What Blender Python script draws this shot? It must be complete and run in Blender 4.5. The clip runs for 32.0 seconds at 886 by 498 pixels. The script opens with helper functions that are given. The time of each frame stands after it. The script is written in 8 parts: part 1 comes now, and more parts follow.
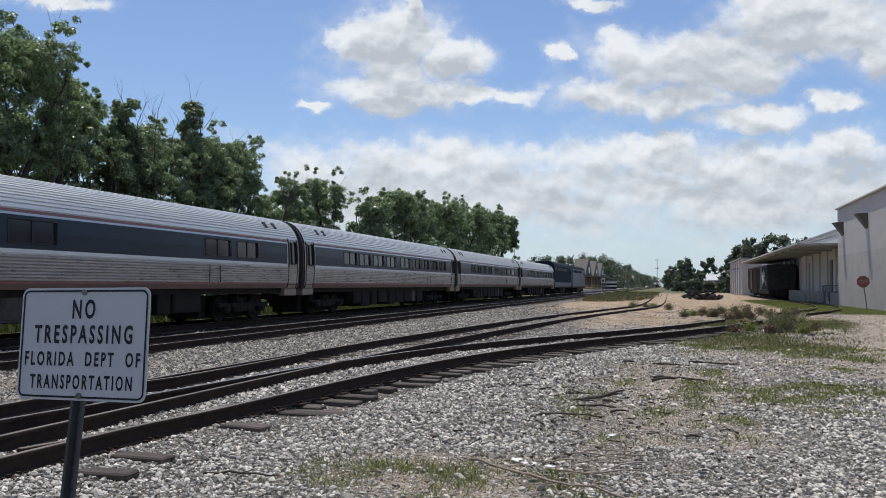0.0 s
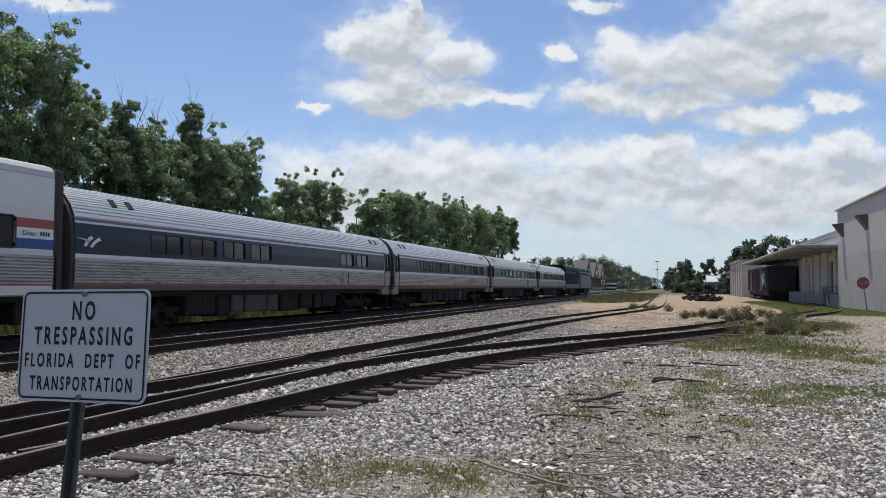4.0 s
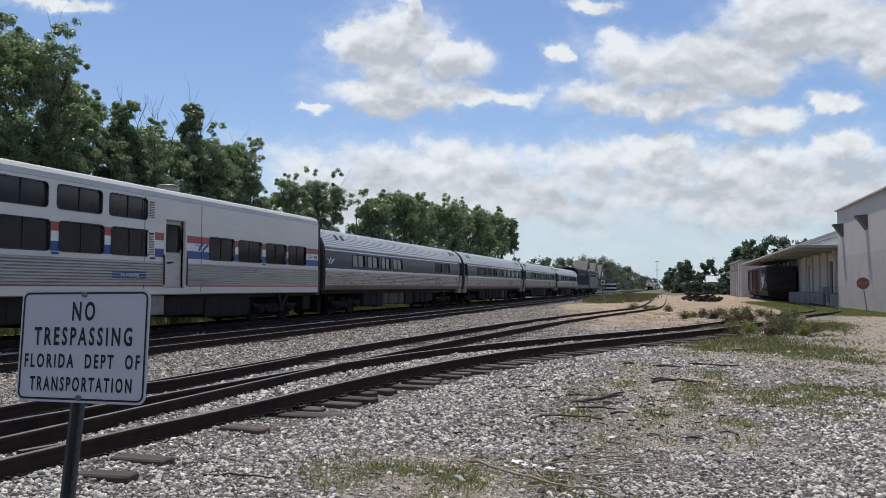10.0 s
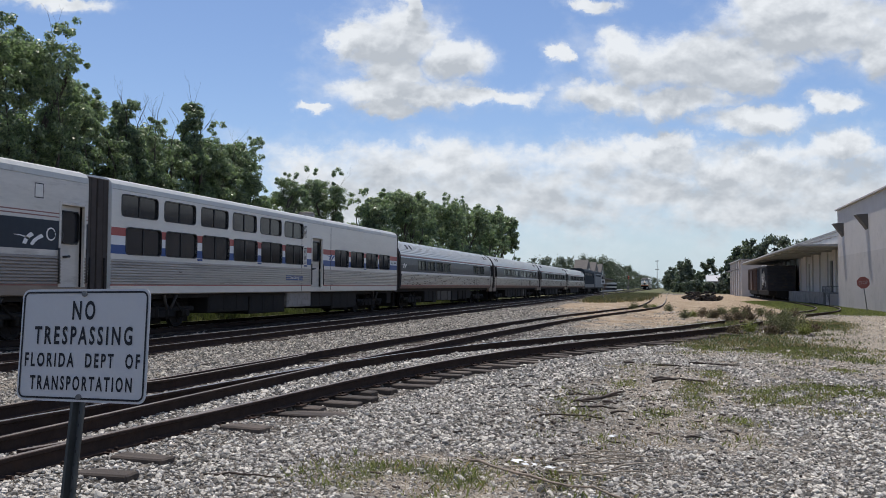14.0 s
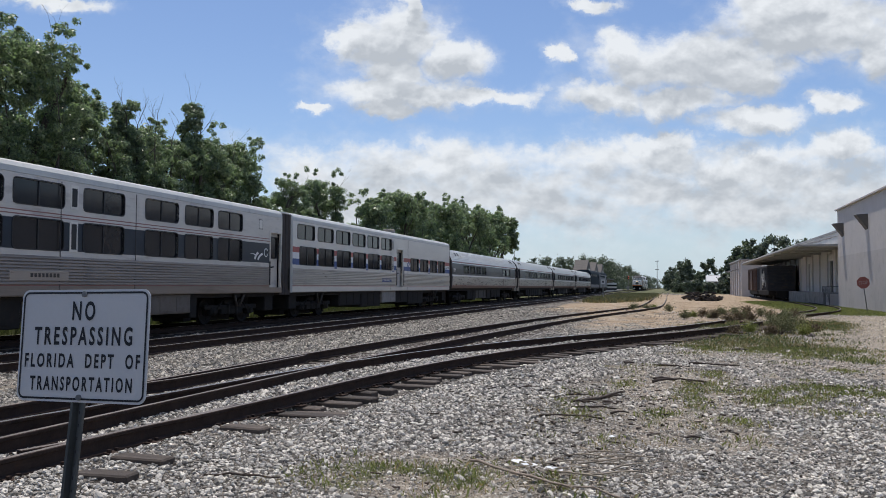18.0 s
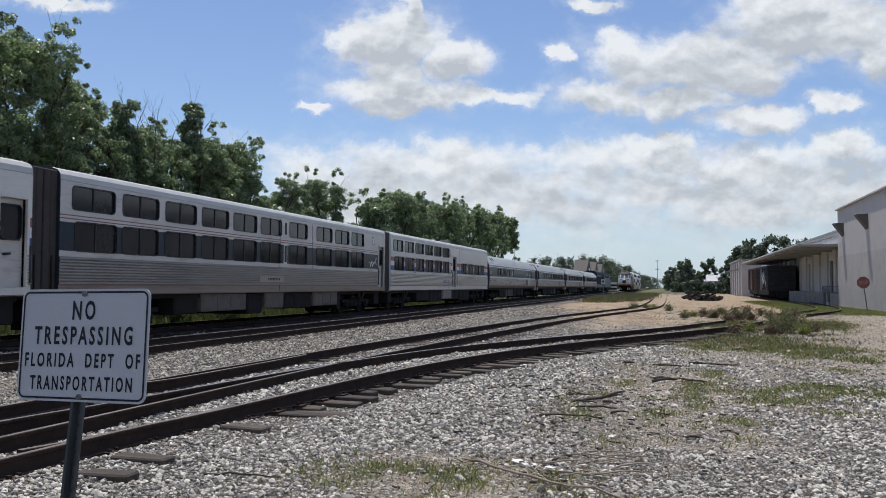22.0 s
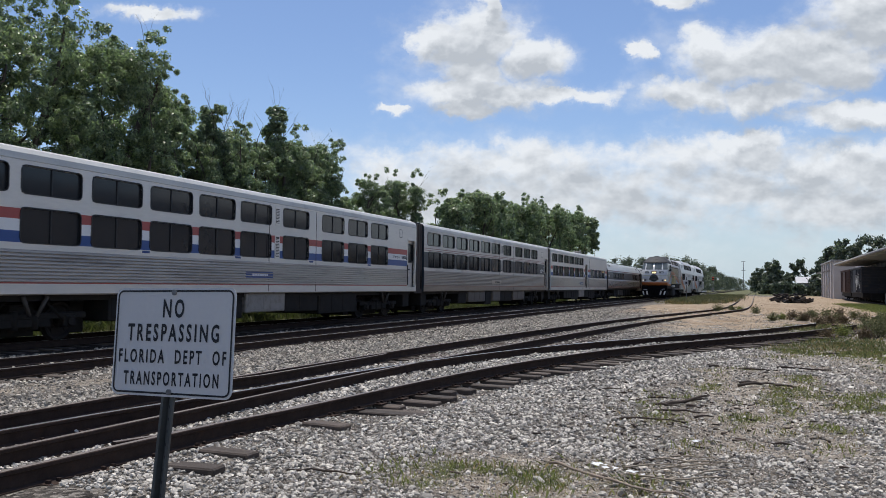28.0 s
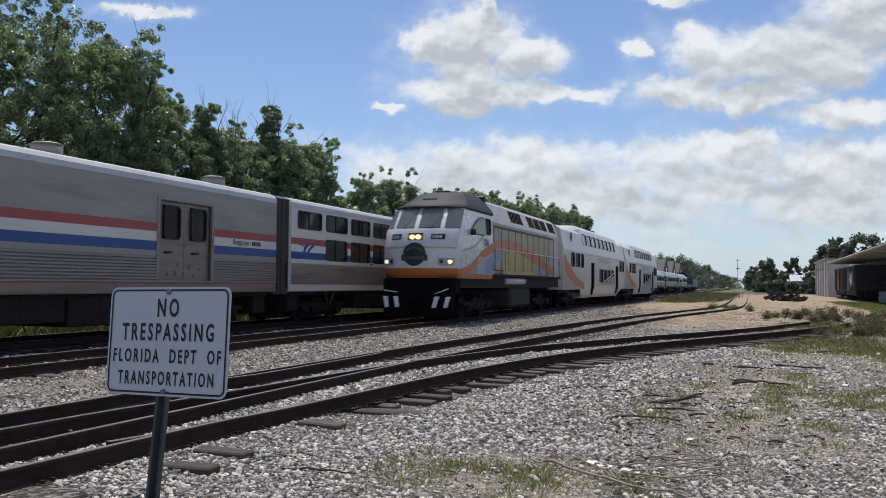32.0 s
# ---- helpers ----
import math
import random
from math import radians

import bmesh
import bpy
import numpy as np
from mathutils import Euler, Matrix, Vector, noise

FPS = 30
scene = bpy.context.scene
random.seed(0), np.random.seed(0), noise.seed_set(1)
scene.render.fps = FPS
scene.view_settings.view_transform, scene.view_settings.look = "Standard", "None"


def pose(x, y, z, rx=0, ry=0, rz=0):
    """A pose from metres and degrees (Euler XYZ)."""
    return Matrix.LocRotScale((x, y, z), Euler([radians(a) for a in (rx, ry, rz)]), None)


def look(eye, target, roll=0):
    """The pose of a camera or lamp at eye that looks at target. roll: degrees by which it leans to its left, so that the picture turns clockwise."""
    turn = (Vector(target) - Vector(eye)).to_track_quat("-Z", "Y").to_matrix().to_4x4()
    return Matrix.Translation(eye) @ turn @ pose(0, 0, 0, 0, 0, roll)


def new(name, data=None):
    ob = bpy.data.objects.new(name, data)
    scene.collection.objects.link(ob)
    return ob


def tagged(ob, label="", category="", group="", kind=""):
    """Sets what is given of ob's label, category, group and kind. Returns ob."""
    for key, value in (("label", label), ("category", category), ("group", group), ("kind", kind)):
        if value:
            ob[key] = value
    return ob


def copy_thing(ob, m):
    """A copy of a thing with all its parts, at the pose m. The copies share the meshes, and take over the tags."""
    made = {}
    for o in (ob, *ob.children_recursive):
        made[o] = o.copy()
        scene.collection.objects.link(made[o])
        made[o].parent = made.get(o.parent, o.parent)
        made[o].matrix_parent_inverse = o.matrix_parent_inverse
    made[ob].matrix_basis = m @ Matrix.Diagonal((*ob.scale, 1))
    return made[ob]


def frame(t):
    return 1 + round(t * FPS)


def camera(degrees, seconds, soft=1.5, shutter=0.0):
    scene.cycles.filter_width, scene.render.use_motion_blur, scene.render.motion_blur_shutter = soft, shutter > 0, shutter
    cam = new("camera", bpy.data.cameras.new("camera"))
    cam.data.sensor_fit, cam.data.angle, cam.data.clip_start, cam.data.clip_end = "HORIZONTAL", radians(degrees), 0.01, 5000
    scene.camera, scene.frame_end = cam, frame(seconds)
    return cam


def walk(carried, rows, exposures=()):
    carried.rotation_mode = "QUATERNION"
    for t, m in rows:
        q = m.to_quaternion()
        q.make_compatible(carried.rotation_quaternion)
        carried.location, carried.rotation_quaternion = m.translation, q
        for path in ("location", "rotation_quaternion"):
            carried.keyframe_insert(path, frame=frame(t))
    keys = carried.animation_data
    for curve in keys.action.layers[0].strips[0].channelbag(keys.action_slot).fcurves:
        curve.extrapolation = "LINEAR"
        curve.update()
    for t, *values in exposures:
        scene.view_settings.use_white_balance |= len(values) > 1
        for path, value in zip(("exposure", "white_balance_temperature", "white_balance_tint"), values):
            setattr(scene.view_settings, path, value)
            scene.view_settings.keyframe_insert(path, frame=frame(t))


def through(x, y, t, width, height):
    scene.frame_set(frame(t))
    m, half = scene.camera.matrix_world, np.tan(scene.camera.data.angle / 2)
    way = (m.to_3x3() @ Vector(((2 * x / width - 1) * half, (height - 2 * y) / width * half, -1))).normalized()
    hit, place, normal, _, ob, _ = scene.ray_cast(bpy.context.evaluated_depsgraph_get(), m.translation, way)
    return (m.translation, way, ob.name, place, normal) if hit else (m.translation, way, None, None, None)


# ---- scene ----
cam = camera(55.51, 32.0, soft=0.7, shutter=0.3)
EYE = (0.0, 0.0, 1.401)


def aim(yaw, pitch, roll):
    """Camera pose at EYE: yaw to the left of the tracks' direction, pitch up, lean to the left."""
    a, b = radians(yaw), radians(pitch)
    way = Vector((-math.sin(a) * math.cos(b), math.cos(a) * math.cos(b), math.sin(b)))
    return look(EYE, Vector(EYE) + way, roll)


# seconds, yaw, pitch, roll
AIM = [(0.0, 15.325, 2.395, 0.325), (0.5, 15.329, 2.427, 0.276), (1.0, 15.327, 2.429, 0.286), (1.5, 15.327, 2.388, 0.3),
       (2.0, 15.322, 2.388, 0.272), (2.5, 15.323, 2.411, 0.29), (3.0, 15.32, 2.461, 0.293), (3.5, 15.324, 2.48, 0.312),
       (5.5, 15.32, 2.524, 0.308), (6.0, 15.319, 2.528, 0.278), (6.5, 15.33, 2.478, 0.298), (7.0, 15.323, 2.471, 0.298),
       (7.5, 15.323, 2.48, 0.286), (8.0, 15.319, 2.485, 0.277), (8.5, 15.317, 2.478, 0.303), (9.0, 15.319, 2.476, 0.287),
       (9.5, 15.317, 2.475, 0.294), (10.0, 15.312, 2.523, 0.292), (10.5, 15.311, 2.556, 0.258), (11.0, 15.31, 2.566, 0.264),
       (11.5, 15.324, 2.528, 0.302), (12.0, 15.324, 2.528, 0.302), (12.5, 15.326, 2.488, 0.282), (13.0, 15.332, 2.471, 0.275),
       (13.5, 15.327, 2.471, 0.298), (14.0, 15.324, 2.471, 0.302), (14.5, 15.329, 2.485, 0.275), (16.5, 15.323, 2.435, 0.275),
       (17.0, 15.323, 2.419, 0.283), (17.5, 15.322, 2.444, 0.259), (18.0, 15.322, 2.49, 0.267), (18.5, 15.325, 2.492, 0.257),
       (19.0, 15.325, 2.48, 0.26), (19.5, 15.333, 2.481, 0.28), (20.0, 15.322, 2.475, 0.272), (20.5, 15.328, 2.448, 0.26),
       (21.0, 15.326, 2.474, 0.281), (21.5, 15.327, 2.476, 0.292), (22.0, 15.33, 2.468, 0.295), (22.5, 15.334, 2.448, 0.258),
       (23.0, 15.321, 2.432, 0.266), (23.5, 15.333, 2.433, 0.286), (24.0, 15.502, 2.427, 0.269), (24.5, 16.22, 2.343, 0.304),
       (25.0, 17.821, 2.273, 0.394), (25.5, 19.172, 2.275, 0.39), (27.5, 20.772, 2.396, 0.556), (28.0, 20.694, 2.455, 0.555),
       (28.5, 20.549, 2.47, 0.539), (29.0, 20.454, 2.426, 0.519), (29.5, 20.287, 2.384, 0.5), (30.0, 20.169, 2.352, 0.441),
       (30.5, 20.167, 2.334, 0.407), (31.0, 20.18, 2.333, 0.355), (31.5, 20.161, 2.329, 0.384), (32.0, 20.35, 2.375, 0.465)]

walk(cam, [(t, aim(y, p, r)) for t, y, p, r in AIM], exposures=[(0, 0.1), (32, 0.1)])

# ---- light ----
SUN_DIR = Vector((-0.16, 0.27, 1.0)).normalized()
sun = new("sun", bpy.data.lights.new("sun", "SUN"))
sun.data.energy, sun.data.angle, sun.data.color = 3.4, radians(0.53), (1.0, 0.95, 0.87)
sun.matrix_world = look((0, 0, 60), Vector((0, 0, 60)) - SUN_DIR)


def build_world():
    world = bpy.data.worlds.new("sky")
    scene.world = world
    world.use_nodes = True
    nt = world.node_tree
    nt.nodes.clear()
    N, L = nt.nodes.new, nt.links.new

    def math_(op, a, b=None, c=None, clamp=False):
        n = N("ShaderNodeMath")
        n.operation, n.use_clamp = op, clamp
        for i, v in enumerate((a, b, c)):
            if v is None:
                continue
            if isinstance(v, (int, float)):
                n.inputs[i].default_value = v
            else:
                L(v, n.inputs[i])
        return n.outputs[0]

    def dot(v, w):
        n = N("ShaderNodeVectorMath")
        n.operation = "DOT_PRODUCT"
        L(v, n.inputs[0])
        n.inputs[1].default_value = w
        return n.outputs["Value"]

    def fbm(vec, scale, detail, rough, dist=0.0):
        n = N("ShaderNodeTexNoise")
        n.inputs["Scale"].default_value, n.inputs["Detail"].default_value = scale, detail
        n.inputs["Roughness"].default_value, n.inputs["Distortion"].default_value = rough, dist
        L(vec, n.inputs["Vector"])
        return n.outputs["Fac"]

    def mix(fac, a, b):
        n = N("ShaderNodeMix")
        n.data_type = "RGBA"
        for v, s in ((fac, n.inputs[0]), (a, n.inputs[6]), (b, n.inputs[7])):
            if isinstance(v, (tuple, float)):
                s.default_value = v
            else:
                L(v, s)
        return n.outputs[2]

    def smooth(v, lo, hi):
        n = N("ShaderNodeMapRange")
        n.interpolation_type = "SMOOTHSTEP"
        L(v, n.inputs[0])
        n.inputs[1].default_value, n.inputs[2].default_value = lo, hi
        return n.outputs[0]

    sky = N("ShaderNodeTexSky")
    sky.sky_type, sky.sun_disc = "NISHITA", False
    sky.sun_elevation = math.asin(SUN_DIR.z)
    sky.sun_rotation = math.atan2(SUN_DIR.x, SUN_DIR.y)
    sky.air_density, sky.dust_density, sky.ozone_density = 1.0, 0.6, 1.6
    way = N("ShaderNodeTexCoord").outputs["Generated"]
    # sky plane coordinates round the direction of the tracks: a across, b up
    base = aim(15.33, 2.43, 0.29).to_3x3()
    f_ = dot(way, -base.col[2])
    front = smooth(f_, 0.15, 0.4)
    deep = math_("MAXIMUM", f_, 0.12)
    a = math_("DIVIDE", dot(way, base.col[0]), deep)
    b = math_("DIVIDE", dot(way, base.col[1]), deep)
    xyz = N("ShaderNodeCombineXYZ")
    L(a, xyz.inputs[0]), L(b, xyz.inputs[1])
    plane = xyz.outputs[0]
    # billows: ragged edges at two scales, the same size on every heap
    def shaken(vec, scale, much):
        n = N("ShaderNodeTexNoise")
        n.inputs["Scale"].default_value, n.inputs["Detail"].default_value, n.inputs["Roughness"].default_value = scale, 6.0, 0.62
        L(vec, n.inputs["Vector"])
        s = N("ShaderNodeVectorMath")
        s.operation = "SUBTRACT"
        L(n.outputs["Color"], s.inputs[0])
        s.inputs[1].default_value = (0.5, 0.5, 0.5)
        w = N("ShaderNodeVectorMath")
        w.operation = "MULTIPLY_ADD"
        L(s.outputs[0], w.inputs[0])
        w.inputs[1].default_value = (much, much * 0.75, 0)
        L(vec, w.inputs[2])
        return w.outputs[0]
    warped = shaken(shaken(plane, 8.0, 0.10), 32.0, 0.034)
    split = N("ShaderNodeSeparateXYZ")
    L(warped, split.inputs[0])
    a, b = split.outputs[0], split.outputs[1]
    stretch = N("ShaderNodeVectorMath")
    stretch.operation = "MULTIPLY"
    L(plane, stretch.inputs[0])
    stretch.inputs[1].default_value = (1.0, 1.45, 1.0)
    big = fbm(stretch.outputs[0], 9.0, 8.0, 0.6, 0.15)
    fine = fbm(stretch.outputs[0], 26.0, 5.0, 0.6, 0.2)
    rag = math_("ADD", math_("MULTIPLY", math_("SUBTRACT", big, 0.5), 3.0), math_("MULTIPLY", math_("SUBTRACT", fine, 0.5), 1.5))
    # cumulus heaps: centre across, up; half width, half height
    def heaped(a, b):
        out = None
        for a0, b0, ra, rb in CLOUDS:
            da = math_("MULTIPLY", math_("SUBTRACT", a, a0), 1.0 / ra)
            db = math_("MULTIPLY", math_("SUBTRACT", b, b0), 1.0 / rb)
            d = math_("SUBTRACT", 1.0, math_("SQRT", math_("ADD", math_("MULTIPLY", da, da), math_("MULTIPLY", db, db))))
            out = d if out is None else math_("MAXIMUM", out, d)
        # the long bank above the horizon
        bank = math_("MULTIPLY", math_("SUBTRACT", 0.131, b), 22.0)
        bank = math_("MINIMUM", math_("MINIMUM", bank, 0.44), math_("ADD", math_("MULTIPLY", b, 9.0), -0.05))
        return math_("MAXIMUM", out, math_("MINIMUM", bank, math_("MULTIPLY", math_("ADD", a, 0.215), 9.0)))
    field = heaped(a, b)
    above = heaped(math_("SUBTRACT", a, 0.006), math_("ADD", b, 0.022))
    # relief of the billows: the same noise a little higher up towards the sun
    lift = N("ShaderNodeVectorMath")
    L(stretch.outputs[0], lift.inputs[0])
    lift.inputs[1].default_value = (-0.004, 0.016, 0.0)
    relief = math_("SUBTRACT", fbm(stretch.outputs[0], 14.0, 4.0, 0.55, 0.1), fbm(lift.outputs[0], 14.0, 4.0, 0.55, 0.1))
    # soft edges and a thin veil round each heap
    dens = smooth(math_("ADD", field, math_("MULTIPLY", rag, 0.42)), -0.10, 0.50)
    veil = math_("MULTIPLY", smooth(math_("ADD", field, math_("MULTIPLY", rag, 0.75)), -0.5, 0.8), 0.45)
    dens = math_("MAXIMUM", dens, veil)
    # behind the back the same kind of sky, with no set places
    around = smooth(fbm(way, 3.2, 8.0, 0.58, 0.3), 0.5, 0.66)
    dens = math_("ADD", math_("MULTIPLY", dens, front), math_("MULTIPLY", around, math_("SUBTRACT", 1.0, front)))
    # white where a billow looks up to the sun, grey where more cloud lies above it
    shade = math_("MULTIPLY", smooth(math_("ADD", above, math_("MULTIPLY", rag, 0.34)), -0.1, 0.72), 0.86)
    shade = math_("ADD", shade, math_("MULTIPLY", math_("SUBTRACT", fbm(stretch.outputs[0], 11.0, 3.0, 0.5, 0.2), 0.5), 0.6))
    shade = math_("SUBTRACT", shade, math_("MULTIPLY", relief, 3.0), clamp=True)
    cloud = mix(shade, (0.775, 0.805, 0.84, 1), (0.47, 0.505, 0.55, 1))
    up = N("ShaderNodeSeparateXYZ")
    L(way, up.inputs[0])
    haze = smooth(up.outputs[2], 0.16, -0.01)
    skyc = N("ShaderNodeMix")
    skyc.data_type, skyc.blend_type = "RGBA", "MULTIPLY"
    skyc.inputs[0].default_value = 1.0
    L(sky.outputs[0], skyc.inputs[6])
    skyc.inputs[7].default_value = (SKY_K * 0.93, SKY_K * 0.99, SKY_K * 1.14, 1)
    clear = mix(math_("MULTIPLY", haze, 0.75), skyc.outputs[2], (0.50, 0.63, 0.74, 1))
    col = mix(math_("MULTIPLY", dens, 0.97), clear, cloud)
    bg = N("ShaderNodeBackground")
    L(col, bg.inputs[0])
    bg.inputs[1].default_value = 1.0
    L(bg.outputs[0], N("ShaderNodeOutputWorld").inputs[0])


SKY_K = 0.101
CLOUDS = ((-0.056, 0.213, 0.062, 0.024), (-0.063, 0.246, 0.081, 0.042), (-0.11, 0.25, 0.031, 0.03), (0.011, 0.226, 0.046, 0.03), (-0.043, 0.185, 0.114, 0.026), (0.051, 0.185, 0.07, 0.013), (-0.063, 0.167, 0.05, 0.015),
          (-0.039, 0.281, 0.02, 0.019), (-0.164, 0.161, 0.021, 0.009), (0.135, 0.234, 0.017, 0.017), (0.293, 0.223, 0.131, 0.05), (0.427, 0.266, 0.141, 0.057), (0.199, 0.183, 0.077, 0.026),
          (0.215, 0.242, 0.037, 0.032), (0.279, 0.177, 0.077, 0.023), (0.353, 0.209, 0.087, 0.031), (0.185, 0.298, 0.036, 0.010), (0.524, 0.246, 0.04, 0.044), (0.373, 0.15, 0.084, 0.021),
          (0.464, 0.17, 0.038, 0.016), (0.266, 0.123, 0.067, 0.023), (0.481, 0.116, 0.05, 0.031), (-0.459, 0.295, 0.067, 0.009))
build_world()

# ---- small builders ----
def part(name, bm, material, parent=None, label="", at=None):
    """One mesh object out of a bmesh, under a thing or a part."""
    me = bpy.data.meshes.new(name)
    bm.to_mesh(me)
    bm.free()
    return place(name, me, material, parent, label, at)


def place(name, me, material, parent=None, label="", at=None):
    mats = material if isinstance(material, (list, tuple)) else [material]
    if not me.materials:
        for m in mats:
            me.materials.append(m)
    ob = new(name, me)
    if parent is not None:
        ob.parent = parent
    if at is not None:
        ob.matrix_basis = at
    if label:
        tagged(ob, label)
    return ob


def thing(name, label, category, at=None, group="", kind=""):
    ob = new(name)
    ob.empty_display_size = 0.2
    if at is not None:
        ob.matrix_basis = at
    return tagged(ob, label, category, group, kind)


def box(bm, x0, x1, y0, y1, z0, z1, mi=0, bevel=0.0):
    v = [bm.verts.new(c) for c in ((x0, y0, z0), (x1, y0, z0), (x1, y1, z0), (x0, y1, z0), (x0, y0, z1), (x1, y0, z1), (x1, y1, z1), (x0, y1, z1))]
    fs = [bm.faces.new([v[i] for i in f]) for f in ((0, 3, 2, 1), (4, 5, 6, 7), (0, 1, 5, 4), (1, 2, 6, 5), (2, 3, 7, 6), (3, 0, 4, 7))]
    for f in fs:
        f.material_index = mi
    if bevel:
        es = list({e for f in fs for e in f.edges})
        bmesh.ops.bevel(bm, geom=es, offset=bevel, segments=1, affect="EDGES", profile=0.5)
    return v


def boxes(*specs, bevel=0.0):
    bm = bmesh.new()
    for s in specs:
        box(bm, *s, bevel=bevel)
    return bm


def rod(bm, p, q, r, n=8, r2=None, mi=0, cap=True):
    p, q = Vector(p), Vector(q)
    d = (q - p).normalized()
    u = d.orthogonal().normalized()
    w = d.cross(u)
    r2 = r if r2 is None else r2
    rings = []
    for c, rr in ((p, r), (q, r2)):
        rings.append([bm.verts.new(c + (u * math.cos(2 * math.pi * i / n) + w * math.sin(2 * math.pi * i / n)) * rr) for i in range(n)])
    for i in range(n):
        j = (i + 1) % n
        f = bm.faces.new((rings[0][i], rings[0][j], rings[1][j], rings[1][i]))
        f.smooth, f.material_index = True, mi
    if cap:
        for ring in (rings[0][::-1], rings[1]):
            bm.faces.new(ring).material_index = mi


def rods(*specs, n=8):
    bm = bmesh.new()
    for s in specs:
        rod(bm, *s, n=n)
    return bm


def disc_ring(bm, y0, y1, z0, z1, r, x0, x1, w, mi=0, n=4):
    """A frame round the rounded rectangle y0..y1, z0..z1, of width w, between depths x0 (back) and x1 (face)."""
    def loop(g, x):
        pts = []
        rr = max(r + g, 0.005)
        for cy, cz, a0 in ((y1 - r, z1 - r, 0), (y0 + r, z1 - r, 90), (y0 + r, z0 + r, 180), (y1 - r, z0 + r, 270)):
            for i in range(n + 1):
                a = radians(a0 + 90 * i / n)
                pts.append(bm.verts.new((x, cy + rr * math.cos(a), cz + rr * math.sin(a))))
        return pts
    loops = [loop(0, x0), loop(0, x1), loop(w * 0.7, x1), loop(w, x0)]
    m = len(loops[0])
    for A, B in zip(loops, loops[1:]):
        for i in range(m):
            f = bm.faces.new((A[i], A[(i + 1) % m], B[(i + 1) % m], B[i]))
            f.material_index, f.smooth = mi, False


def sheet(bm, pts, mi=0):
    f = bm.faces.new([bm.verts.new(p) for p in pts])
    f.material_index = mi
    return f


def raw_mesh(name, verts, faces):
    me = bpy.data.meshes.new(name)
    me.from_pydata(verts, [], faces)
    return me


def words(text, size, depth=0.0, bold=0.0, spread=1.0):
    """A mesh of letters in the built-in font, in the xy plane, centred."""
    cu = bpy.data.curves.new("letters", "FONT")
    cu.body, cu.size, cu.extrude, cu.offset, cu.space_character = text, size, depth, bold, spread
    cu.align_x, cu.align_y, cu.resolution_u = "CENTER", "CENTER", 3
    ob = bpy.data.objects.new("letters", cu)
    scene.collection.objects.link(ob)
    bpy.context.view_layer.update()
    me = bpy.data.meshes.new_from_object(ob.evaluated_get(bpy.context.evaluated_depsgraph_get()))
    bpy.data.objects.remove(ob)
    return me


def fit_words(me, width, height):
    """Scale letters to a width and a height."""
    xs = [v.co.x for v in me.vertices]
    ys = [v.co.y for v in me.vertices]
    sx, sy = width / (max(xs) - min(xs)), height / (max(ys) - min(ys))
    cx, cy = (max(xs) + min(xs)) / 2, (max(ys) + min(ys)) / 2
    for v in me.vertices:
        v.co.x, v.co.y = (v.co.x - cx) * sx, (v.co.y - cy) * sy
    return me


